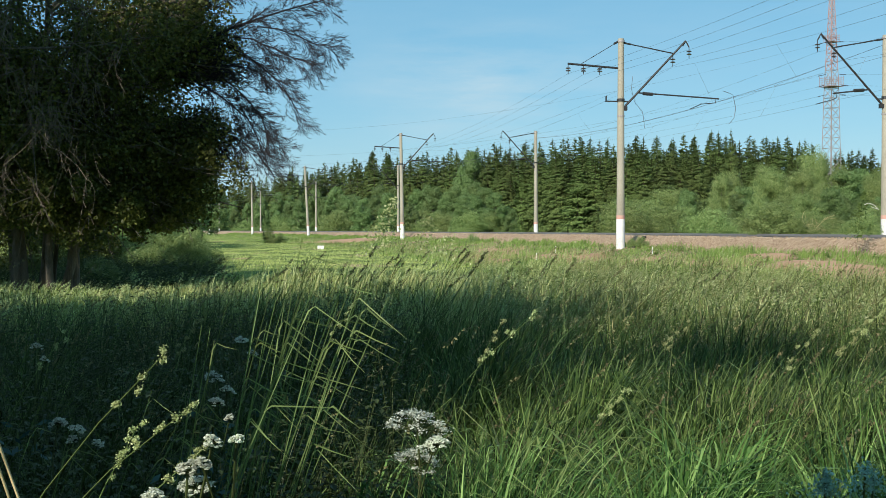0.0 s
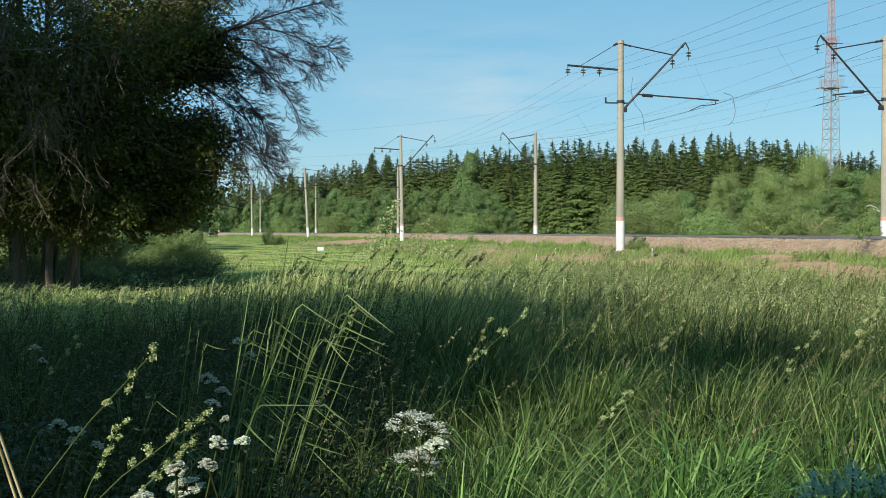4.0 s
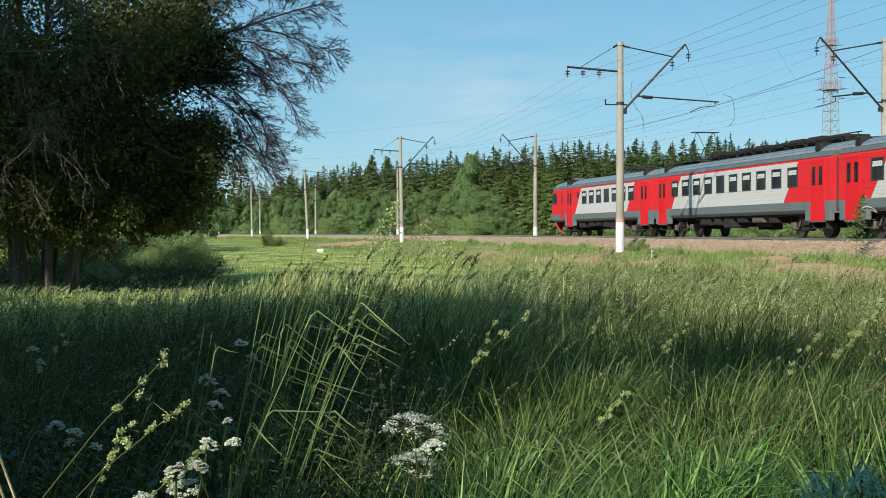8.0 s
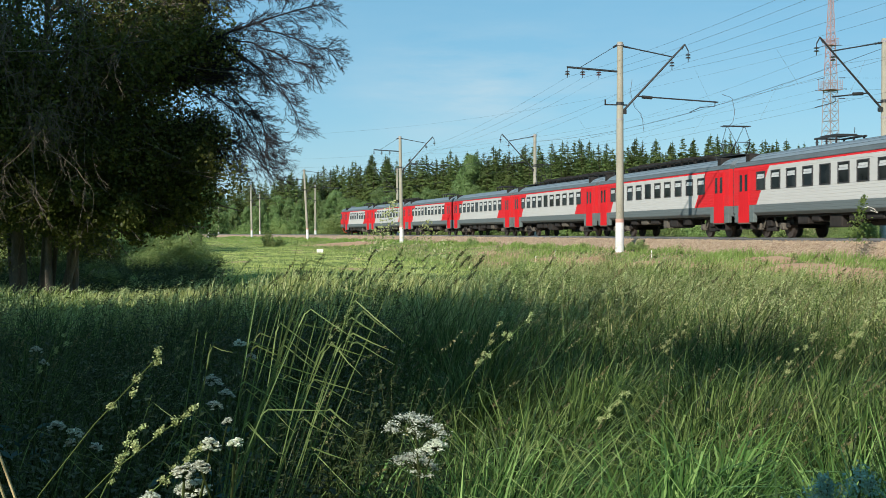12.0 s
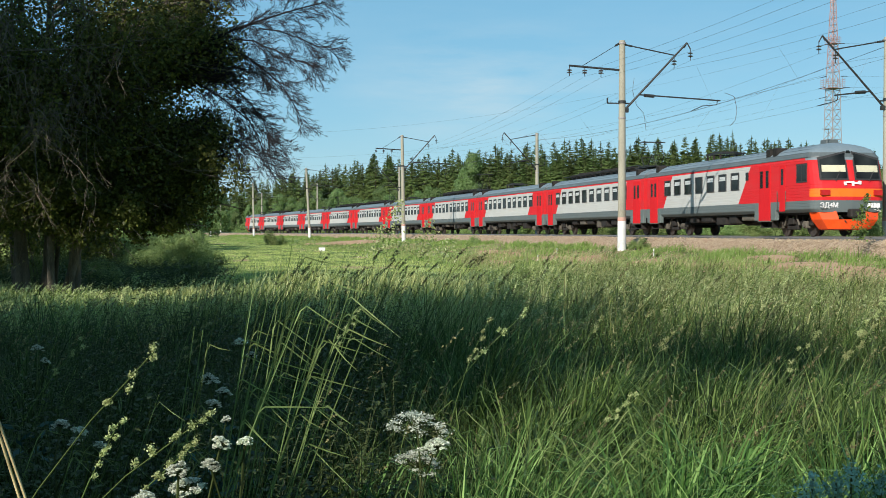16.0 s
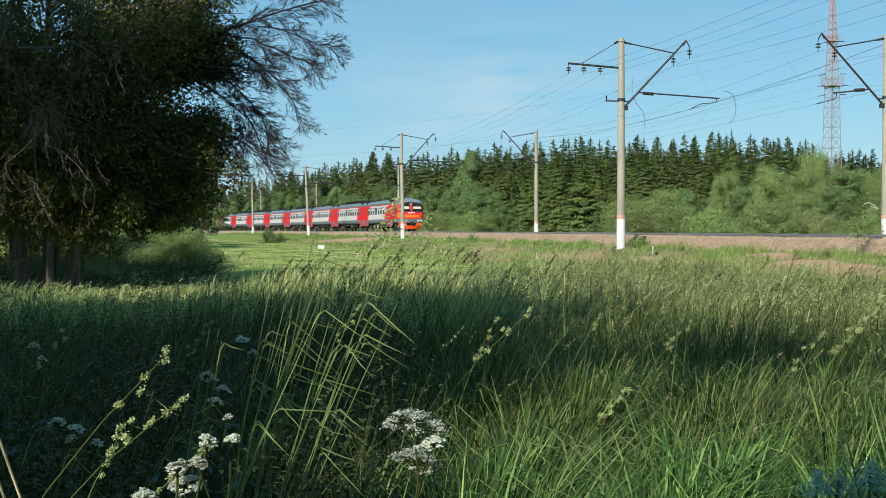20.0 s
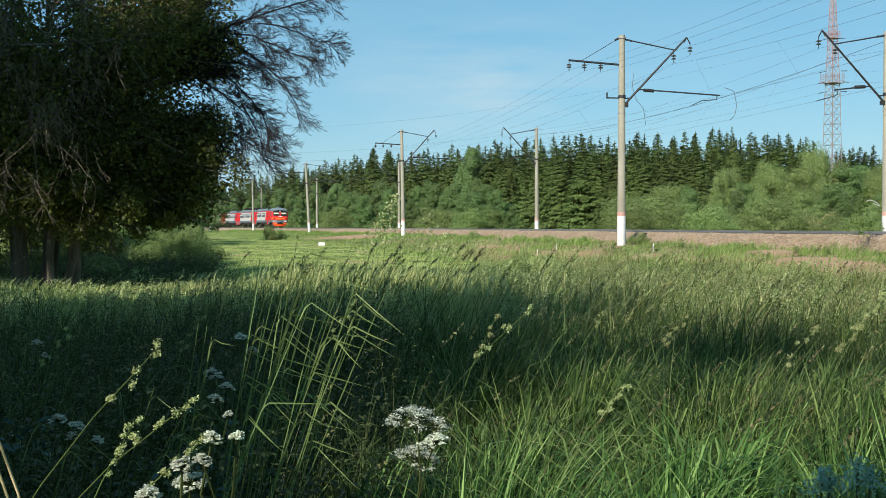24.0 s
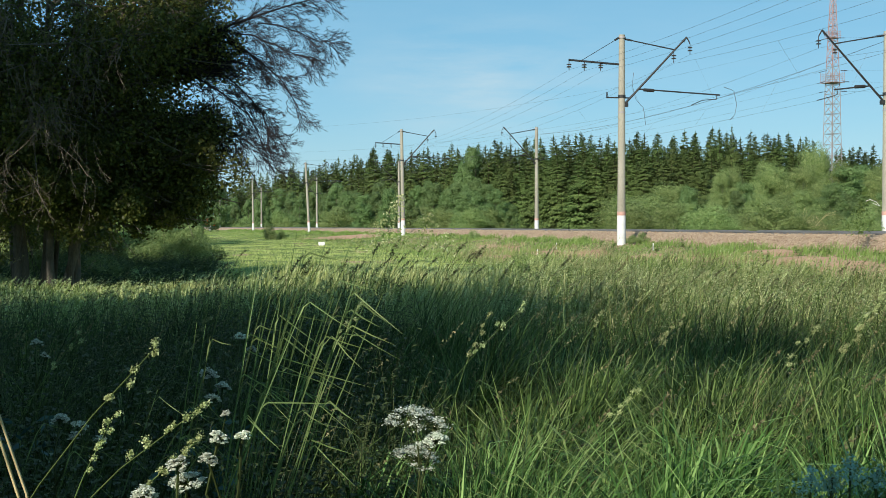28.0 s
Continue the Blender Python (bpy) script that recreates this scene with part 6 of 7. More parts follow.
def herbs(name, label, x, y, leaves, leaf, spread, tall, mat, seed):
    """Leafy weeds: clumps of bent stems with pointed leaves set along them, joined."""
    r = np.random.default_rng(seed)
    n = len(x)
    stems = max(3, leaves // 11)
    per = max(4, leaves // stems)
    m = n * stems
    sz = np.repeat(r.uniform(.5, 1.5, n), stems)
    foot = np.repeat(np.stack([x, y, height_at(x, y) - .02], -1), stems, 0) + r.normal(size=(m, 3)) * np.array([spread, spread, 0]) * sz[:, None] * .6
    h = tall * sz * r.uniform(.5, 1.1, m)
    out = r.normal(size=(m, 2)) * .22 + np.array([.12, 0])
    u = np.linspace(.25, 1, per)
    p = np.zeros((m, per, 3))
    p[:, :, :2] = foot[:, None, :2] + out[:, None] * (h[:, None] * u[None] ** 1.6)[:, :, None]
    p[:, :, 2] = foot[:, None, 2] + h[:, None] * u[None]
    p = p.reshape(-1, 3)
    a = r.uniform(0, 6.283, len(p))
    d = np.stack([np.cos(a), np.sin(a), r.uniform(-.1, .8, len(p))], -1)
    d /= np.linalg.norm(d, axis=1)[:, None]
    w = np.cross(d, [0, 0, 1.0])
    w /= np.linalg.norm(w, axis=1)[:, None] + 1e-9
    ln = leaf * 2.4 * r.uniform(.6, 1.3, (len(p), 1)) * np.tile(1.15 - .5 * u, m)[:, None]
    drop = np.array([0, 0, -.25])
    v = np.stack([p, p + d * ln * .5 + w * ln * .26, p + d * ln + drop * ln, p + d * ln * .5 - w * ln * .26], 1).reshape(-1, 3)
    q = np.arange(len(v)).reshape(-1, 4)
    side = np.stack([np.cos(a[::per]), np.sin(a[::per]), np.zeros(m)], -1) * .0016 * (1 + leaf * 20)
    top = foot + np.concatenate([out * h[:, None], h[:, None]], 1)
    sv = np.stack([foot - side, foot + side, top + side * .4, top - side * .4], 1).reshape(-1, 3)
    v, q = join((v, q), (sv, np.arange(len(sv)).reshape(-1, 4)))
    tagged(new(name, mesh_np(name, v, [q], mat)), label, "weeds", kind="stuff")


def spread_on(n, s0, s1, o0, o1, power, seed):
    r = np.random.default_rng(seed)
    s, o = s0 + (s1 - s0) * r.random(n) ** power, r.uniform(o0, o1, n)
    ok = ~is_bare(s, o)
    return line(s[ok], o[ok])


x, y = spread_on(340, -74, 90, -13, -6.6, 1.4, 21)
herbs("bank_weeds", "clumps of green weeds on the railway bank", x, y, 46, .045, .2, .42, M["herb_sun"], 22)
x, y = spread_on(300, -74, 120, -15, -7.2, 1.4, 23)
herbs("dry_weeds", "clumps of pale dry weeds on the railway bank", x, y, 40, .04, .22, .45, M["seed"], 24)
d = 14 + 28 * rg.random(1500) ** .9
x = d * rg.uniform(.03, .42, 1500)
s_, o_ = locate(x, d)
ok = o_ < -10.5
herbs("field_weeds", "pale seeding weeds standing in the sunlit meadow", x[ok], d[ok], 44, .036, .2, .62, M["field_herb"], 25)
for x0, x1, y0, y1 in ((-.35, .5, 3.0, 3.9), (.5, 1.35, 3.0, 3.9), (-.2, .75, 3.9, 4.9), (.75, 1.7, 3.9, 4.9), (.9, 2.1, 4.9, 6.0)):
    k += 1
    meadow_patch(x0, x1, y0, y1, 900, .32, .8, .0105, M["tuft"], k)
rh = np.random.default_rng(31)


def leafy_sward(name, label, n, x0, x1, y0, y1, hmin, hmax, wid, mat, seed):
    """Short broad leaves that fold over in all directions between the taller stems; thick in drifts."""
    r = np.random.default_rng(seed)
    x, y = r.uniform(x0, x1, n), r.uniform(y0, y1, n)
    thick = np.clip(.5 + .42 * np.sin(x * 6.1 + y * 2.0 + seed) * np.sin(y * 4.3 - x * 1.7) + .25 * np.sin(x * 13 - y * 7 + seed), 0, 1)
    ok = (r.random(n) < thick**1.5 * 1.3 + .05) & (np.abs(x) < .40 * y + .4)
    x, y, thick = x[ok], y[ok], thick[ok]
    h = r.uniform(hmin, hmax, len(x)) * (.42 + .75 * thick)
    m = len(x)
    base = np.stack([x, y, height_at(x, y) - .03], -1)
    t = np.array([0, .3, .56, .8, 1.0])
    a, c = r.uniform(0, 6.283, m), r.choice([.1, .6, 1.1, 1.5], m) * r.uniform(.7, 1.2, m)
    reach = h * r.uniform(.15, .75, m)
    p = np.zeros((m, 5, 3))
    p[:, :, 0] = base[:, None, 0] + (np.cos(a) * reach + .16 * h)[:, None] * t**1.6
    p[:, :, 1] = base[:, None, 1] + (np.sin(a) * reach)[:, None] * t**1.6
    p[:, :, 2] = base[:, None, 2] + h[:, None] * ((1 + c[:, None]) * t - 1.25 * c[:, None] * t**2)
    f = a + np.pi / 2 + r.normal(scale=.5, size=m)
    s_ = np.stack([np.cos(f), np.sin(f), np.zeros(m)], -1)[:, None] * (wid * r.uniform(.5, 1.4, m)[:, None] * np.array([.8, 1, .95, .7, .1]))[:, :, None] * .5
    v = np.stack([p - s_, p + s_], 2).reshape(-1, 3)
    k = np.array([[0, 1, 3, 2], [2, 3, 5, 4], [4, 5, 7, 6], [6, 7, 9, 8]])
    q = (np.arange(m)[:, None, None] * 10 + k[None]).reshape(-1, 4)
    tagged(new(name, mesh_np(name, v, [q], mat)), label, "grass", kind="stuff")


leafy_sward("leafy_grass", "thick fresh green grass leaves folding over each other", 26000, -.45, 2.2, 2.5, 5.2, .35, .85, .0105, M["tuft"], 41)
leafy_sward("leafy_grass", "thick green meadow leaves between taller stems", 24000, .1, 3.4, 5.2, 8.5, .4, .85, .011, M["tuft"], 42)
leafy_sward("leafy_grass", "green meadow leaves coloured dark for the shade", 14000, -3.2, .4, 4.4, 8.5, .3, .7, .011, M["grass"], 43)
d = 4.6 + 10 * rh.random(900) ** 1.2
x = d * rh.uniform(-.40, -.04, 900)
herbs("shade_weeds", "dense leafy weeds between grasses, coloured dark for the shade", x, d, 60, .026, .14, .75, M["herb"], 34)
# dark weeds planted to darken the lawn that the clump shades
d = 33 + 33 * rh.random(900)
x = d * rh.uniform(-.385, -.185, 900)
herbs("shade_weeds", "weeds coloured dark to stand for shade under the clump of trees", x, d, 36, .06, .3, .45, M["herb"], 35)
d = 14 + 27 * rh.random(800)
x = d * rh.uniform(.04, .42, 800)
s_, o_ = locate(x, d)
ok = o_ < -9.8
herbs("dark_weeds", "darker leafy weeds among the sunlit meadow grass", x[ok], d[ok], 55, .042, .24, .62, M["herb_sun"], 33)
d = rh.uniform(2.6, 6.5, 300)
x = d * rh.uniform(-.1, .40, 300)
herbs("undergrowth", "fine leafy undergrowth between the meadow grasses", x, d, 80, .014, .08, .5, M["tuft"], 32)
# the meadow goes on beside and behind the camera
n = 42000
a, r = rh.uniform(0, 6.283, n), 1.2 + 14 * np.sqrt(rh.random(n))
x, y = r * np.cos(a), r * np.sin(a)
ok = (y < 0) | (np.abs(x) > .42 * y + .9)
x, y, r = x[ok], y[ok], r[ok]
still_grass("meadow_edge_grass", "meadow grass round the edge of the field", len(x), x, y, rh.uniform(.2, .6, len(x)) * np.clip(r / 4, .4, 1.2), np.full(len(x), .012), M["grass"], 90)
# ---- flowers and stalks in the foreground ----
SWAY = []


def standing(name, label, category, group, x, y, ztop):
    z0 = float(height_at(x, y)[0]) - .03
    t = thing(name, label, category, group, at=pose(x, y, z0))
    SWAY.append((t, x, y, z0))
    return t, ztop - z0


def umbel_plant(x, y, heads, mat=None, seed=0, leafmat="herb"):
    """heads: offsets across, up and the width of each flat flower head; up is from the world's zero."""
    rng = np.random.default_rng(seed)
    t, h = standing("umbel_flower", "wild umbel flower with flat white heads in the grass" if mat is None else "umbel flower in deep shade, heads bluish white", "flower", "umbel flowers", x, y, max(b for _, b, _ in heads))
    z0 = t.location.z
    fork = np.array([0, 0, max(.15, min(b for _, b, _ in heads) - z0 - .2)])
    paths = [(np.array([[0, 0, 0], fork * .5 + [.01, 0, 0], fork]), np.array([.006, .005, .004]))]
    for a, b, w in heads:
        top = np.array([a, rng.uniform(-.06, .06), b - z0])
        hub = top - np.array([0, 0, w * .35])
        paths.append((np.stack([fork, (fork + hub) / 2 + rng.normal(scale=.015, size=3), hub]), np.array([.004, .003, .003])))
        m = 34
        tip = rng.uniform(-.3, .3)
        ang, rr = rng.uniform(0, 6.28, m), np.sqrt((np.arange(m) + .5) / m) * w * .5
        ends = top + np.stack([rr * np.cos(ang), rr * np.sin(ang), -1.25 * rr**2 / w + tip * rr * np.cos(ang) + rng.normal(scale=.004, size=m)], -1)
        paths += [(np.stack([hub, e]), np.array([.0015, .001])) for e in ends]
        c = np.repeat(ends, 44, 0)
        off = rng.normal(size=c.shape) * np.array([1, 1, .42]) * w * .055
        v, q = leaf_quads(c + off, .0026 + w * .0050, rng, .6, .9)
        part("flower_head", mesh_np("flower_head", v, [q], mat or M["petal"]), None, t)
    v, q = tubes(paths, 4)
    part("stem", mesh_np("stem", v, [q], M["herb"]), None, t)
    n = 60
    pos = np.stack([rng.normal(scale=.09, size=n), rng.normal(scale=.09, size=n), rng.uniform(.1, .75, n) * (h - .1)], -1)
    v, q = leaf_quads(pos, .035, rng, .4, .4)
    part("leaf", mesh_np("leaf", v, [q], M[leafmat]), None, t)
    return t


def seed_stalk(x, y, ztop, reach, seed, mat="seed", size=1.0, lumps=(4, 7), bow=1.8):
    """A cocksfoot stalk: thin leaning stem with plump clusters to one side of the top."""
    rng = np.random.default_rng(seed)
    t, h = standing("grass_stalk", "leaning grass stalk with plump pale seed clusters" if mat == "seed" else "leaning grass stalk with a dark feathery plume", "grass stalk", "seeding grass stalks", x, y, ztop)
    u = np.linspace(0, 1, 10)
    pts = np.stack([reach * u**bow, .05 * u, h * u], -1)
    v, q = tubes([(pts, np.linspace(.003, .0012, 10))], 4)
    part("stem", mesh_np("stem", v, [q], M["reed" if mat == "seed" else "grass"]), None, t)
    if mat == "seed_dark":
        d = pts[-1] - pts[-2] + np.array([.05, 0, .0])
        d /= np.linalg.norm(d)
        n = 9
        f = np.linspace(-.10, .05, n)
        tops = pts[-1] + d * f[:, None] * size
        ways = d + np.stack([rng.uniform(.1, .7, n), rng.normal(scale=.3, size=n), rng.uniform(-.5, .35, n)], -1)
        v, q = panicles(tops, ways, (.055 - .15 * np.clip(f, 0, 1)) * size * rng.uniform(.5, 1.3, n), rng, 8, .0125 * size, .006 * size)
    else:
        cs = []
        k = int(rng.integers(*lumps))
        for j in range(k):
            f = 1 - .14 * (j / k) * size * rng.uniform(.85, 1.15)
            off = np.array([rng.uniform(-.004, .016), 0, rng.uniform(.0, .016)]) * size * (1 + j % 2)
            p = np.array([np.interp(f, u, pts[:, i]) for i in range(3)]) + off
            big = rng.uniform(.7, 1.25) * size
            a = rng.uniform(.2, 1.2)
            o = rng.normal(size=(80, 3)) * np.array([.0062, .0045, .0042]) * big
            cs.append(p + np.stack([o[:, 0] * math.cos(a) - o[:, 2] * math.sin(a), o[:, 1], o[:, 0] * math.sin(a) + o[:, 2] * math.cos(a)], -1))
        v, q = leaf_quads(np.concatenate(cs), .0036 * size, rng, 0, .6)
    part("seed_head", mesh_np("seed_head", v, [q], M[mat]), None, t)
    return t


def ribbon(pts, wid, face):
    """A folded leaf along a bent line, its flat side turned by an angle."""
    pts = np.asarray(pts, float)
    d = np.gradient(pts, axis=0)
    s = np.cross(d, [math.sin(face), math.cos(face), .3])
    s /= np.linalg.norm(s, axis=1)[:, None] + 1e-9
    s = s * np.asarray(wid, float)[:, None] * .5
    v = np.stack([pts - s, pts + s], 1).reshape(-1, 3)
    i = np.arange(len(pts) - 1)[:, None] * 2
    return v, i + np.array([[0, 1, 3, 2]])


def reed_clump(x, y, n, hmin, hmax, seed, label, lean=(.3, .55), spread=.3, wid=.0036):
    """Stiff leaning stems; narrow leaves leave them at nodes and bend down sharply."""
    rng = np.random.default_rng(seed)
    t, _ = standing("reed_clump", label, "grass tuft", "tall grass tufts", x, y, 1)
    for j in range(n):
        h, le = rng.uniform(hmin, hmax), rng.uniform(*lean)
        b = np.array([rng.uniform(-spread, spread), rng.normal(scale=.15), 0])
        u = np.linspace(0, 1, 7)
        stem = b + np.stack([le * h * u**1.12, rng.normal(scale=.05) * u, h * u], -1)
        out = [ribbon(stem, np.interp(u, [0, .55, .75, 1], [.3, .45, .8, .35]) * wid, rng.uniform(-.6, .6))]
        for k in range(int(rng.choice([0, 1, 2, 2, 3]))):
            f = rng.uniform(.68, .98)
            p = np.array([np.interp(f, u, stem[:, i]) for i in range(3)])
            up = np.array([le * 1.25, rng.normal(scale=.15), 1.0])
            up /= np.linalg.norm(up)
            r1, r2 = rng.choice([.012, .02, rng.uniform(.04, .16)]), rng.uniform(.08, .22)
            dn = np.array([1.0, rng.normal(scale=.4), rng.choice([rng.uniform(-.25, .1), rng.uniform(-.85, -.35), rng.uniform(-.7, -.4)])])
            dn /= np.linalg.norm(dn)
            k1 = p + up * r1
            pts = [p, p + up * r1 * .8, k1 + (up + dn) * .012, k1 + dn * r2 * .5, k1 + dn * r2 + np.array([0, 0, -.012 * r2 / .2])]
            out.append(ribbon(pts, np.array([.8, 1, 1, .8, .1]) * wid * rng.uniform(.7, 1.2), rng.uniform(-.8, .8)))
        v, q = join(*out)
        part("blade", mesh_np("blade", v, [q], M["reed"]), None, t)
    return t


def grass_tuft(x, y, n, hmin, hmax, seed, label, wid=.008, lean=.3, spread=.25, mat="tuft"):
    """Blades that rise together and arch over, some of them folded."""
    rng = np.random.default_rng(seed)
    t, _ = standing("grass_tuft", label, "grass tuft", "tall grass tufts", x, y, 1)
    for j in range(n):
        h, le = rng.uniform(hmin, hmax), lean * rng.uniform(-.4, 1.9)
        b = np.array([rng.normal(scale=spread * .4), rng.normal(scale=.12), 0])
        h *= rng.uniform(.55, 1.0)
        u = np.linspace(0, 1, 7)
        arch = rng.choice([0.0, rng.uniform(.1, .45), rng.uniform(.4, .9)])
        pts = b + np.stack([le * h * (.35 * u + .65 * u**2.2) + arch * h * u**4, rng.normal(scale=.12) * h * u**2, h * (u - arch * .55 * u**4)], -1)
        out = [ribbon(pts, np.array([.8, 1, 1, .95, .8, .5, .08]) * wid * rng.uniform(.5, 1.3), rng.uniform(-1, 1))]
        part("blade", mesh_np("blade", *[[*o] if i else o for i, o in enumerate((out[0][0], [out[0][1]]))], M[mat]), None, t)
    return t


umbel_plant(-.097, 4.2, [(0, .97, .21), (.06, .885, .10), (0, .82, .16)], seed=1)
umbel_plant(-.57, 2.6, [(0, 1.10, .045), (.01, 1.057, .075), (-.06, 1.041, .06)], seed=2)
umbel_plant(-.477, 2.6, [(-.015, 1.163, .036), (.025, 1.152, .033), (-.036, 1.116, .036)], seed=3)
for j, (px, py, d, w) in enumerate(((-1.46, .888, 4.5, .07), (-1.36, .877, 4.5, .06), (-1.07, .95, 5.5, .09), (-.98, .88, 5.1, .06), (-1.02, 1.06, 6.0, .07), (-2.05, 1.03, 6.0, .06))):
    umbel_plant(px, d, [(0, py, w), (.07, py - .06, w * .7)], mat=M["petal"], seed=10 + j, leafmat="herb_blue")
# pale seed stalks: foot, depth, top, reach to the side, bow, size
for j, (x, y, zt, rc, bow, sz) in enumerate(((-1.04, 2.6, 1.33, .41, 1.8, .86), (-.975, 2.6, 1.217, .41, 2.5, .83), (-.88, 2.6, 1.126, .344, 2.5, .77), (-.90, 2.6, 1.178, .197, 1.8, .77),
                                      (-.1, 5, 1.258, .45, 2.0, 1.2), (.05, 6.1, 1.13, .2, 1.8, 1.2), (-1.3, 5.2, 1.2, .25, 2, 1.0), (-1.75, 4.6, 1.2, .3, 2, .9), (1.25, 5.0, 1.17, .3, 2, 1.0), (1.6, 5.4, 1.18, .3, 2, 1.1), (.4, 4.6, .98, .3, 2, .9), (-.75, 6.2, 1.2, .3, 2, 1.0), (1.0, 6.5, 1.1, .3, 2, 1.2), (1.9, 6.0, 1.25, .3, 2, 1.2), (.7, 7.0, 1.2, .3, 2, 1.2))):
    seed_stalk(x - .35 * rc, y, zt, rc * 1.35, 30 + j, size=sz, bow=bow + .7, lumps=(6, 10))
rs = np.random.default_rng(55)
for j in range(62):
    y = rs.uniform(8.0, 13.5)
    b = rs.uniform(-.18, .05) if j < 40 else rs.uniform(.0, .36)
    rc = rs.uniform(.25, .6)
    seed_stalk(b * y - rc, y, 1.6 - rs.uniform(.016, .045) * y, rc, 60 + j, "seed_dark", rs.uniform(.4, .8))
reed_clump(-.86, 4.05, 36, 1.32, 1.70, 400, "tall light green reed grass leaning in the wind", (.14, .40), .15, .0054)
reed_clump(-.35, 4.4, 14, .8, 1.15, 406, "thin reed stems with sharply bent leaves", (.2, .6), .3, .0034)
reed_clump(.0, 4.6, 12, .9, 1.25, 407, "thin reed stems with sharply bent leaves", (.3, .6), .3, .0034)
reed_clump(-1.45, 4.3, 9, .8, 1.15, 408, "thin reed stems with sharply bent leaves", (.2, .6), .3, .0034)
for j, (x, y, n, lo, hi) in enumerate(((.55, 4.2, 40, .6, 1.05), (.85, 4.4, 36, .6, 1.1), (-1.2, 3.7, 16, .5, .9), (1.3, 4.6, 34, .6, 1.05), (.15, 3.6, 34, .4, .85), (.45, 3.3, 30, .4, .8), (-.25, 3.4, 26, .4, .85), (.9, 3.5, 26, .4, .85), (.3, 4.9, 30, .7, 1.1), (1.1, 5.6, 30, .7, 1.15), (1.7, 5.2, 30, .7, 1.15), (.65, 5.8, 30, .7, 1.2), (-.12, 3.6, 34, .5, .95), (.02, 4.0, 34, .5, .95), (.2, 4.4, 30, .6, 1.0), (-.2, 3.1, 26, .4, .8))):
    grass_tuft(x, y, n, lo, hi, 410 + j, "fresh green grass tuft with long arching blades", .0085 if j != 2 else .006, .2, .45)


# dry stalks at the edge of the meadow
for x, y, pts in ((-.90, 2.7, ((0, 0, 0), (-.03, 0, .88), (-.055, 0, 1.02), (-.17, 0, 1.34))), (-.93, 2.7, ((.0, 0, 0), (-.02, 0, .85), (-.035, 0, .98), (-.11, 0, 1.2))), (-3.2, 8.7, ((-.12, 0, 0), (-.09, 0, 1.5), (0, 0, 1.93), (.04, .0, 1.95)))):
    t, _ = standing("dry_stalk", "dry beige stalk of last year's grass", "grass stalk", "dry stalks", x, y, 1.5)
    v, q = tubes([(np.array(pts, float), np.full(4, .0035))], 5)
    part("stem", mesh_np("stem", v, [q], M["straw"]), None, t)


def leafy_herb(x, y, ztop, seed, leaf, n, mat, label, spread=.1, low=.55):
    rng = np.random.default_rng(seed)
    t, h = standing("tall_herb", label, "plant", "tall herbs", x, y, ztop)
    u = np.linspace(0, 1, 6)
    v, q = tubes([(np.stack([spread * 1.4 * u**2, 0 * u, h * u], -1), np.linspace(.006, .002, 6))], 4)
    part("stem", mesh_np("stem", v, [q], M["herb"]), None, t)
    f = rng.uniform(low, 1.0, n)
    r_ = 1.2 - (f - low) / (1 - low)
    pos = np.stack([spread * 1.4 * f**2 + rng.normal(scale=spread, size=n) * r_, rng.normal(scale=spread, size=n) * r_, h * f + rng.normal(scale=min(.02, spread * .5), size=n)], -1)
    v, q = leaf_quads(pos, leaf, rng, .2, .5)
    part("leaf", mesh_np("leaf", v, [q], M[mat]), None, t)
    return t


for x, z, n in ((.650, 1.15, 260), (.672, 1.145, 260), (.725, 1.168, 260), (.75, 1.155, 200)):
    leafy_herb(x, 2.2, z, 700 + int(x * 100), .0042, n, "herb_dim", "blue-green leafy herb close to the lens", .02, .972)
for j, (x, y, zt, n) in enumerate(((-1.62, 32, 2.45, 160), (-.75, 31, 1.95, 110), (-2.0, 33, 1.8, 90), (-.2, 30, 1.55, 70), (12.35, 36, 2.75, 420))):
    TALL = leafy_herb(x, y, zt, 710 + j, .042 if j < 4 else .045, int(n * 1.7) if j < 4 else n, "young_leaf" if j < 4 else "herb_sun", "tall pale-leaved herb standing above the meadow" if j < 4 else "tall green leafy herb before the railway bank", .26 if j < 4 else .17, .5 if j < 4 else .3)


v, q = tubes([(np.array([[0, -.2, .0], [.12, -.2, .05], [.3, -.2, -.02], [.42, -.2, -.14], [.2, -.2, -.06]]) + np.array([.16, 0, 1.62]), np.full(5, .008))], 5)
part("twig", mesh_np("twig", v, [q], M["white_block"]), None, TALL, "bare pale twig")


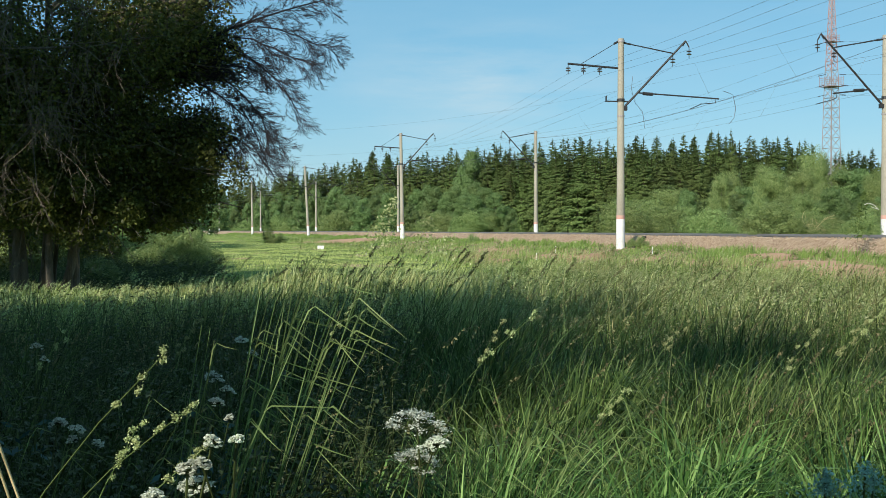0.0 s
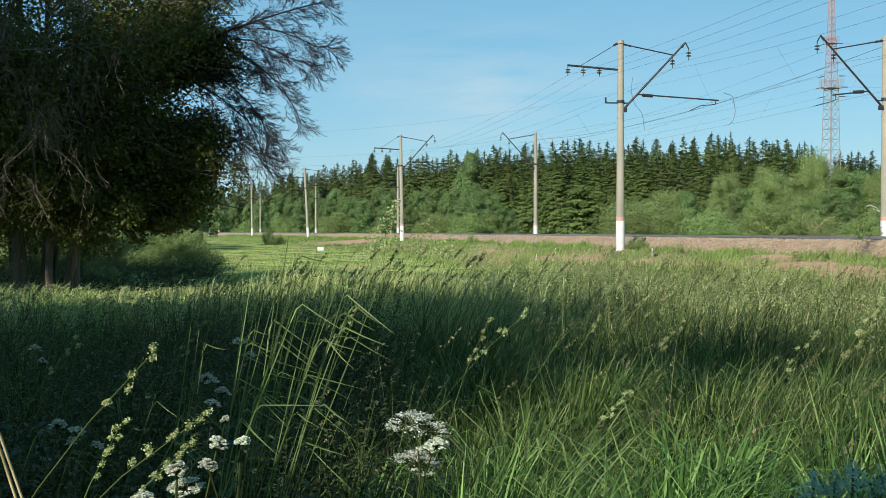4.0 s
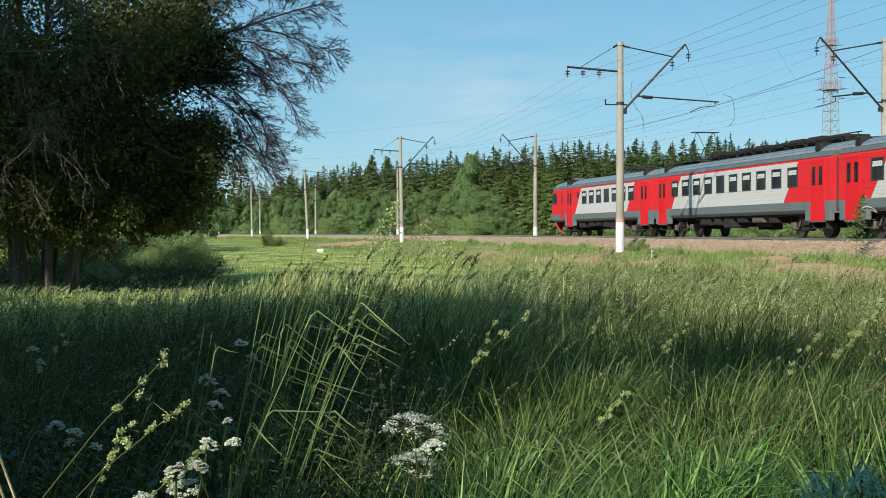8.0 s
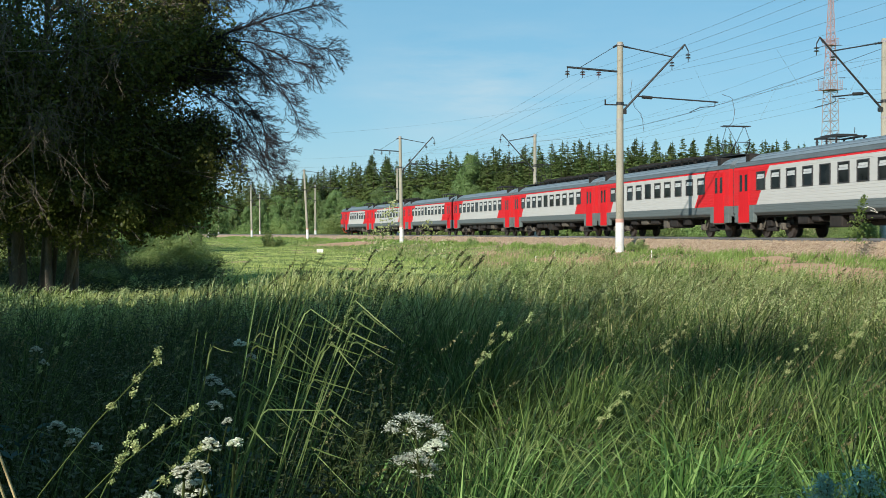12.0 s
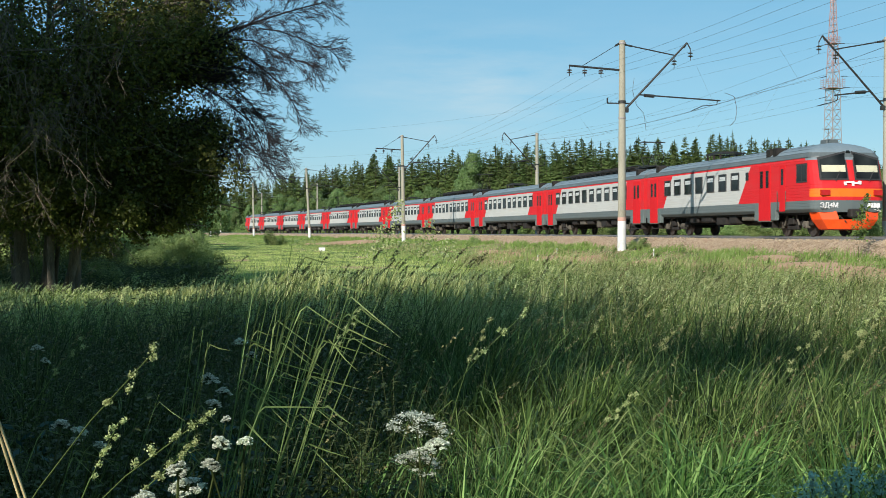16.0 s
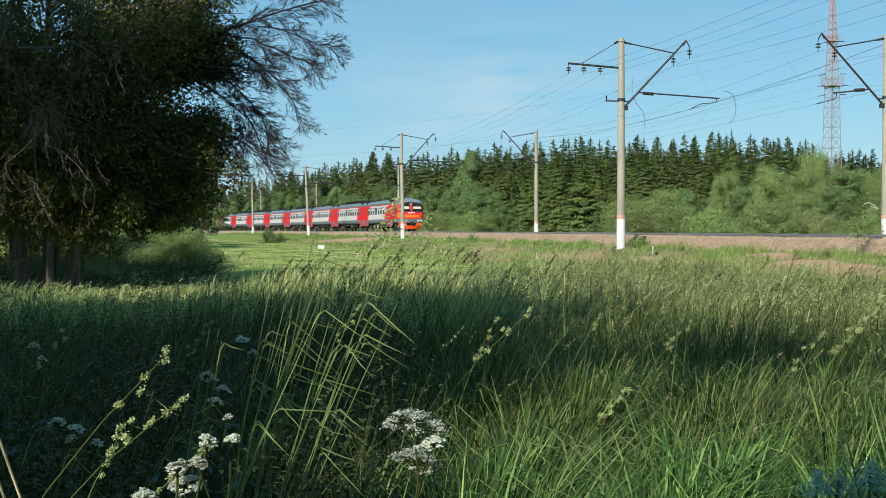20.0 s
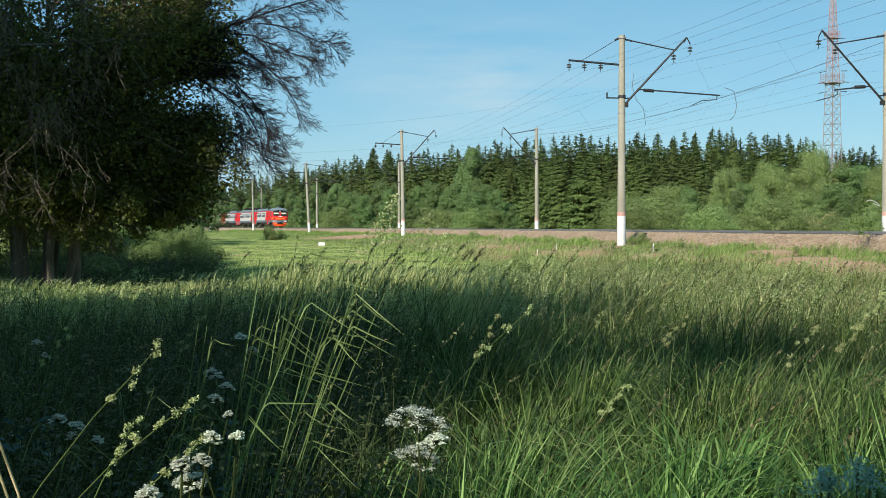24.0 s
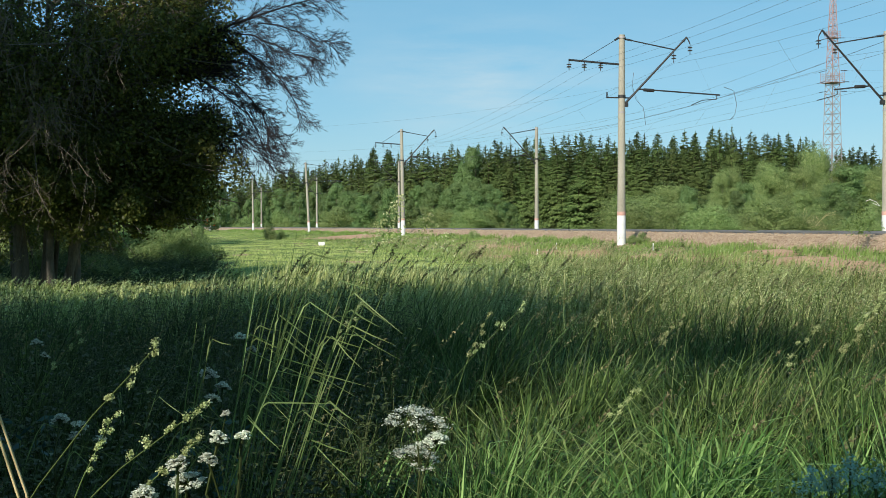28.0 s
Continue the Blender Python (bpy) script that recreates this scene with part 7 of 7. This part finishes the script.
def butterfly():
    """A small dark butterfly that crosses once and settles in the grass."""
    t = thing("butterfly", "small dark butterfly in flight over the meadow", "butterfly")
    part("body", made(("r", (-.008, 0, 0), (.009, 0, 0), .0016, .001, 6)), M["dark_brown"], t)
    for sg in (-1, 1):
        bm = bmesh.new()
        vs = [bm.verts.new(p) for p in ((.006, 0, .001), (.010, sg * .014, .008), (-.001, sg * .015, .009), (-.008, sg * .010, .006), (-.006, 0, .001))]
        bm.faces.new(vs if sg > 0 else vs[::-1])
        bmesh.ops.solidify(bm, geom=bm.faces[:], thickness=.0006)
        part("wing", bm, M["dark_brown"], t)
    return t


MOTH = butterfly()


# ---- everything that moves ----
def sway_rows(base, x, y, amp, seed):
    """Wind: gusts run across the meadow; small turns about the foot."""
    rng = np.random.default_rng(seed)
    ph = rng.uniform(0, 6.28, 3)
    rows = []
    for t in np.arange(0, 28.01, .5):
        gust = .6 + .4 * math.sin(.45 * t - .25 * x + ph[0] * .3)
        a = amp * gust * (math.sin(2.1 * t - .8 * x + .3 * y + ph[1]) * .6 + math.sin(3.7 * t + ph[2]) * .4)
        b = amp * .4 * math.sin(1.6 * t + ph[0])
        rows.append((t, base @ pose(0, 0, 0, b, a + amp * .3 * gust, 0)))
    return rows


def flight():
    rest, end = pose(-2.2, 3.5, .9, 0, 0, 20), pose(.55, 3.55, .37, 0, 0, -20)
    yield 0.0, rest
    yield 18.9, rest
    for t, x, z, r in ((19.4, -1.0, 1.6, -20), (20.0, -.62, 1.75, 30), (20.3, -.42, 1.82, -30), (20.4, -.32, 1.87, 40), (20.5, -.27, 1.91, 80), (20.6, -.15, 1.86, 0), (20.8, .05, 1.7, 30), (21.2, .35, 1.3, -20)):
        yield t, pose(x, 3.5, z, r, 0, 15)
    yield 21.8, end
    yield 28.0, end


def motions():
    train_rows()
    walk(MOTH, list(flight()))
    for ob, x, y, seed in PATCHES:
        walk(ob, sway_rows(Matrix.Translation((x, y, 0)), x, y, 1.3, seed))
    for i, (ob, x, y, z) in enumerate(SWAY):
        walk(ob, sway_rows(Matrix.Translation((x, y, z)), x, y, 1.1 if "umbel" in ob.name else 2.2, 900 + i))


motions()
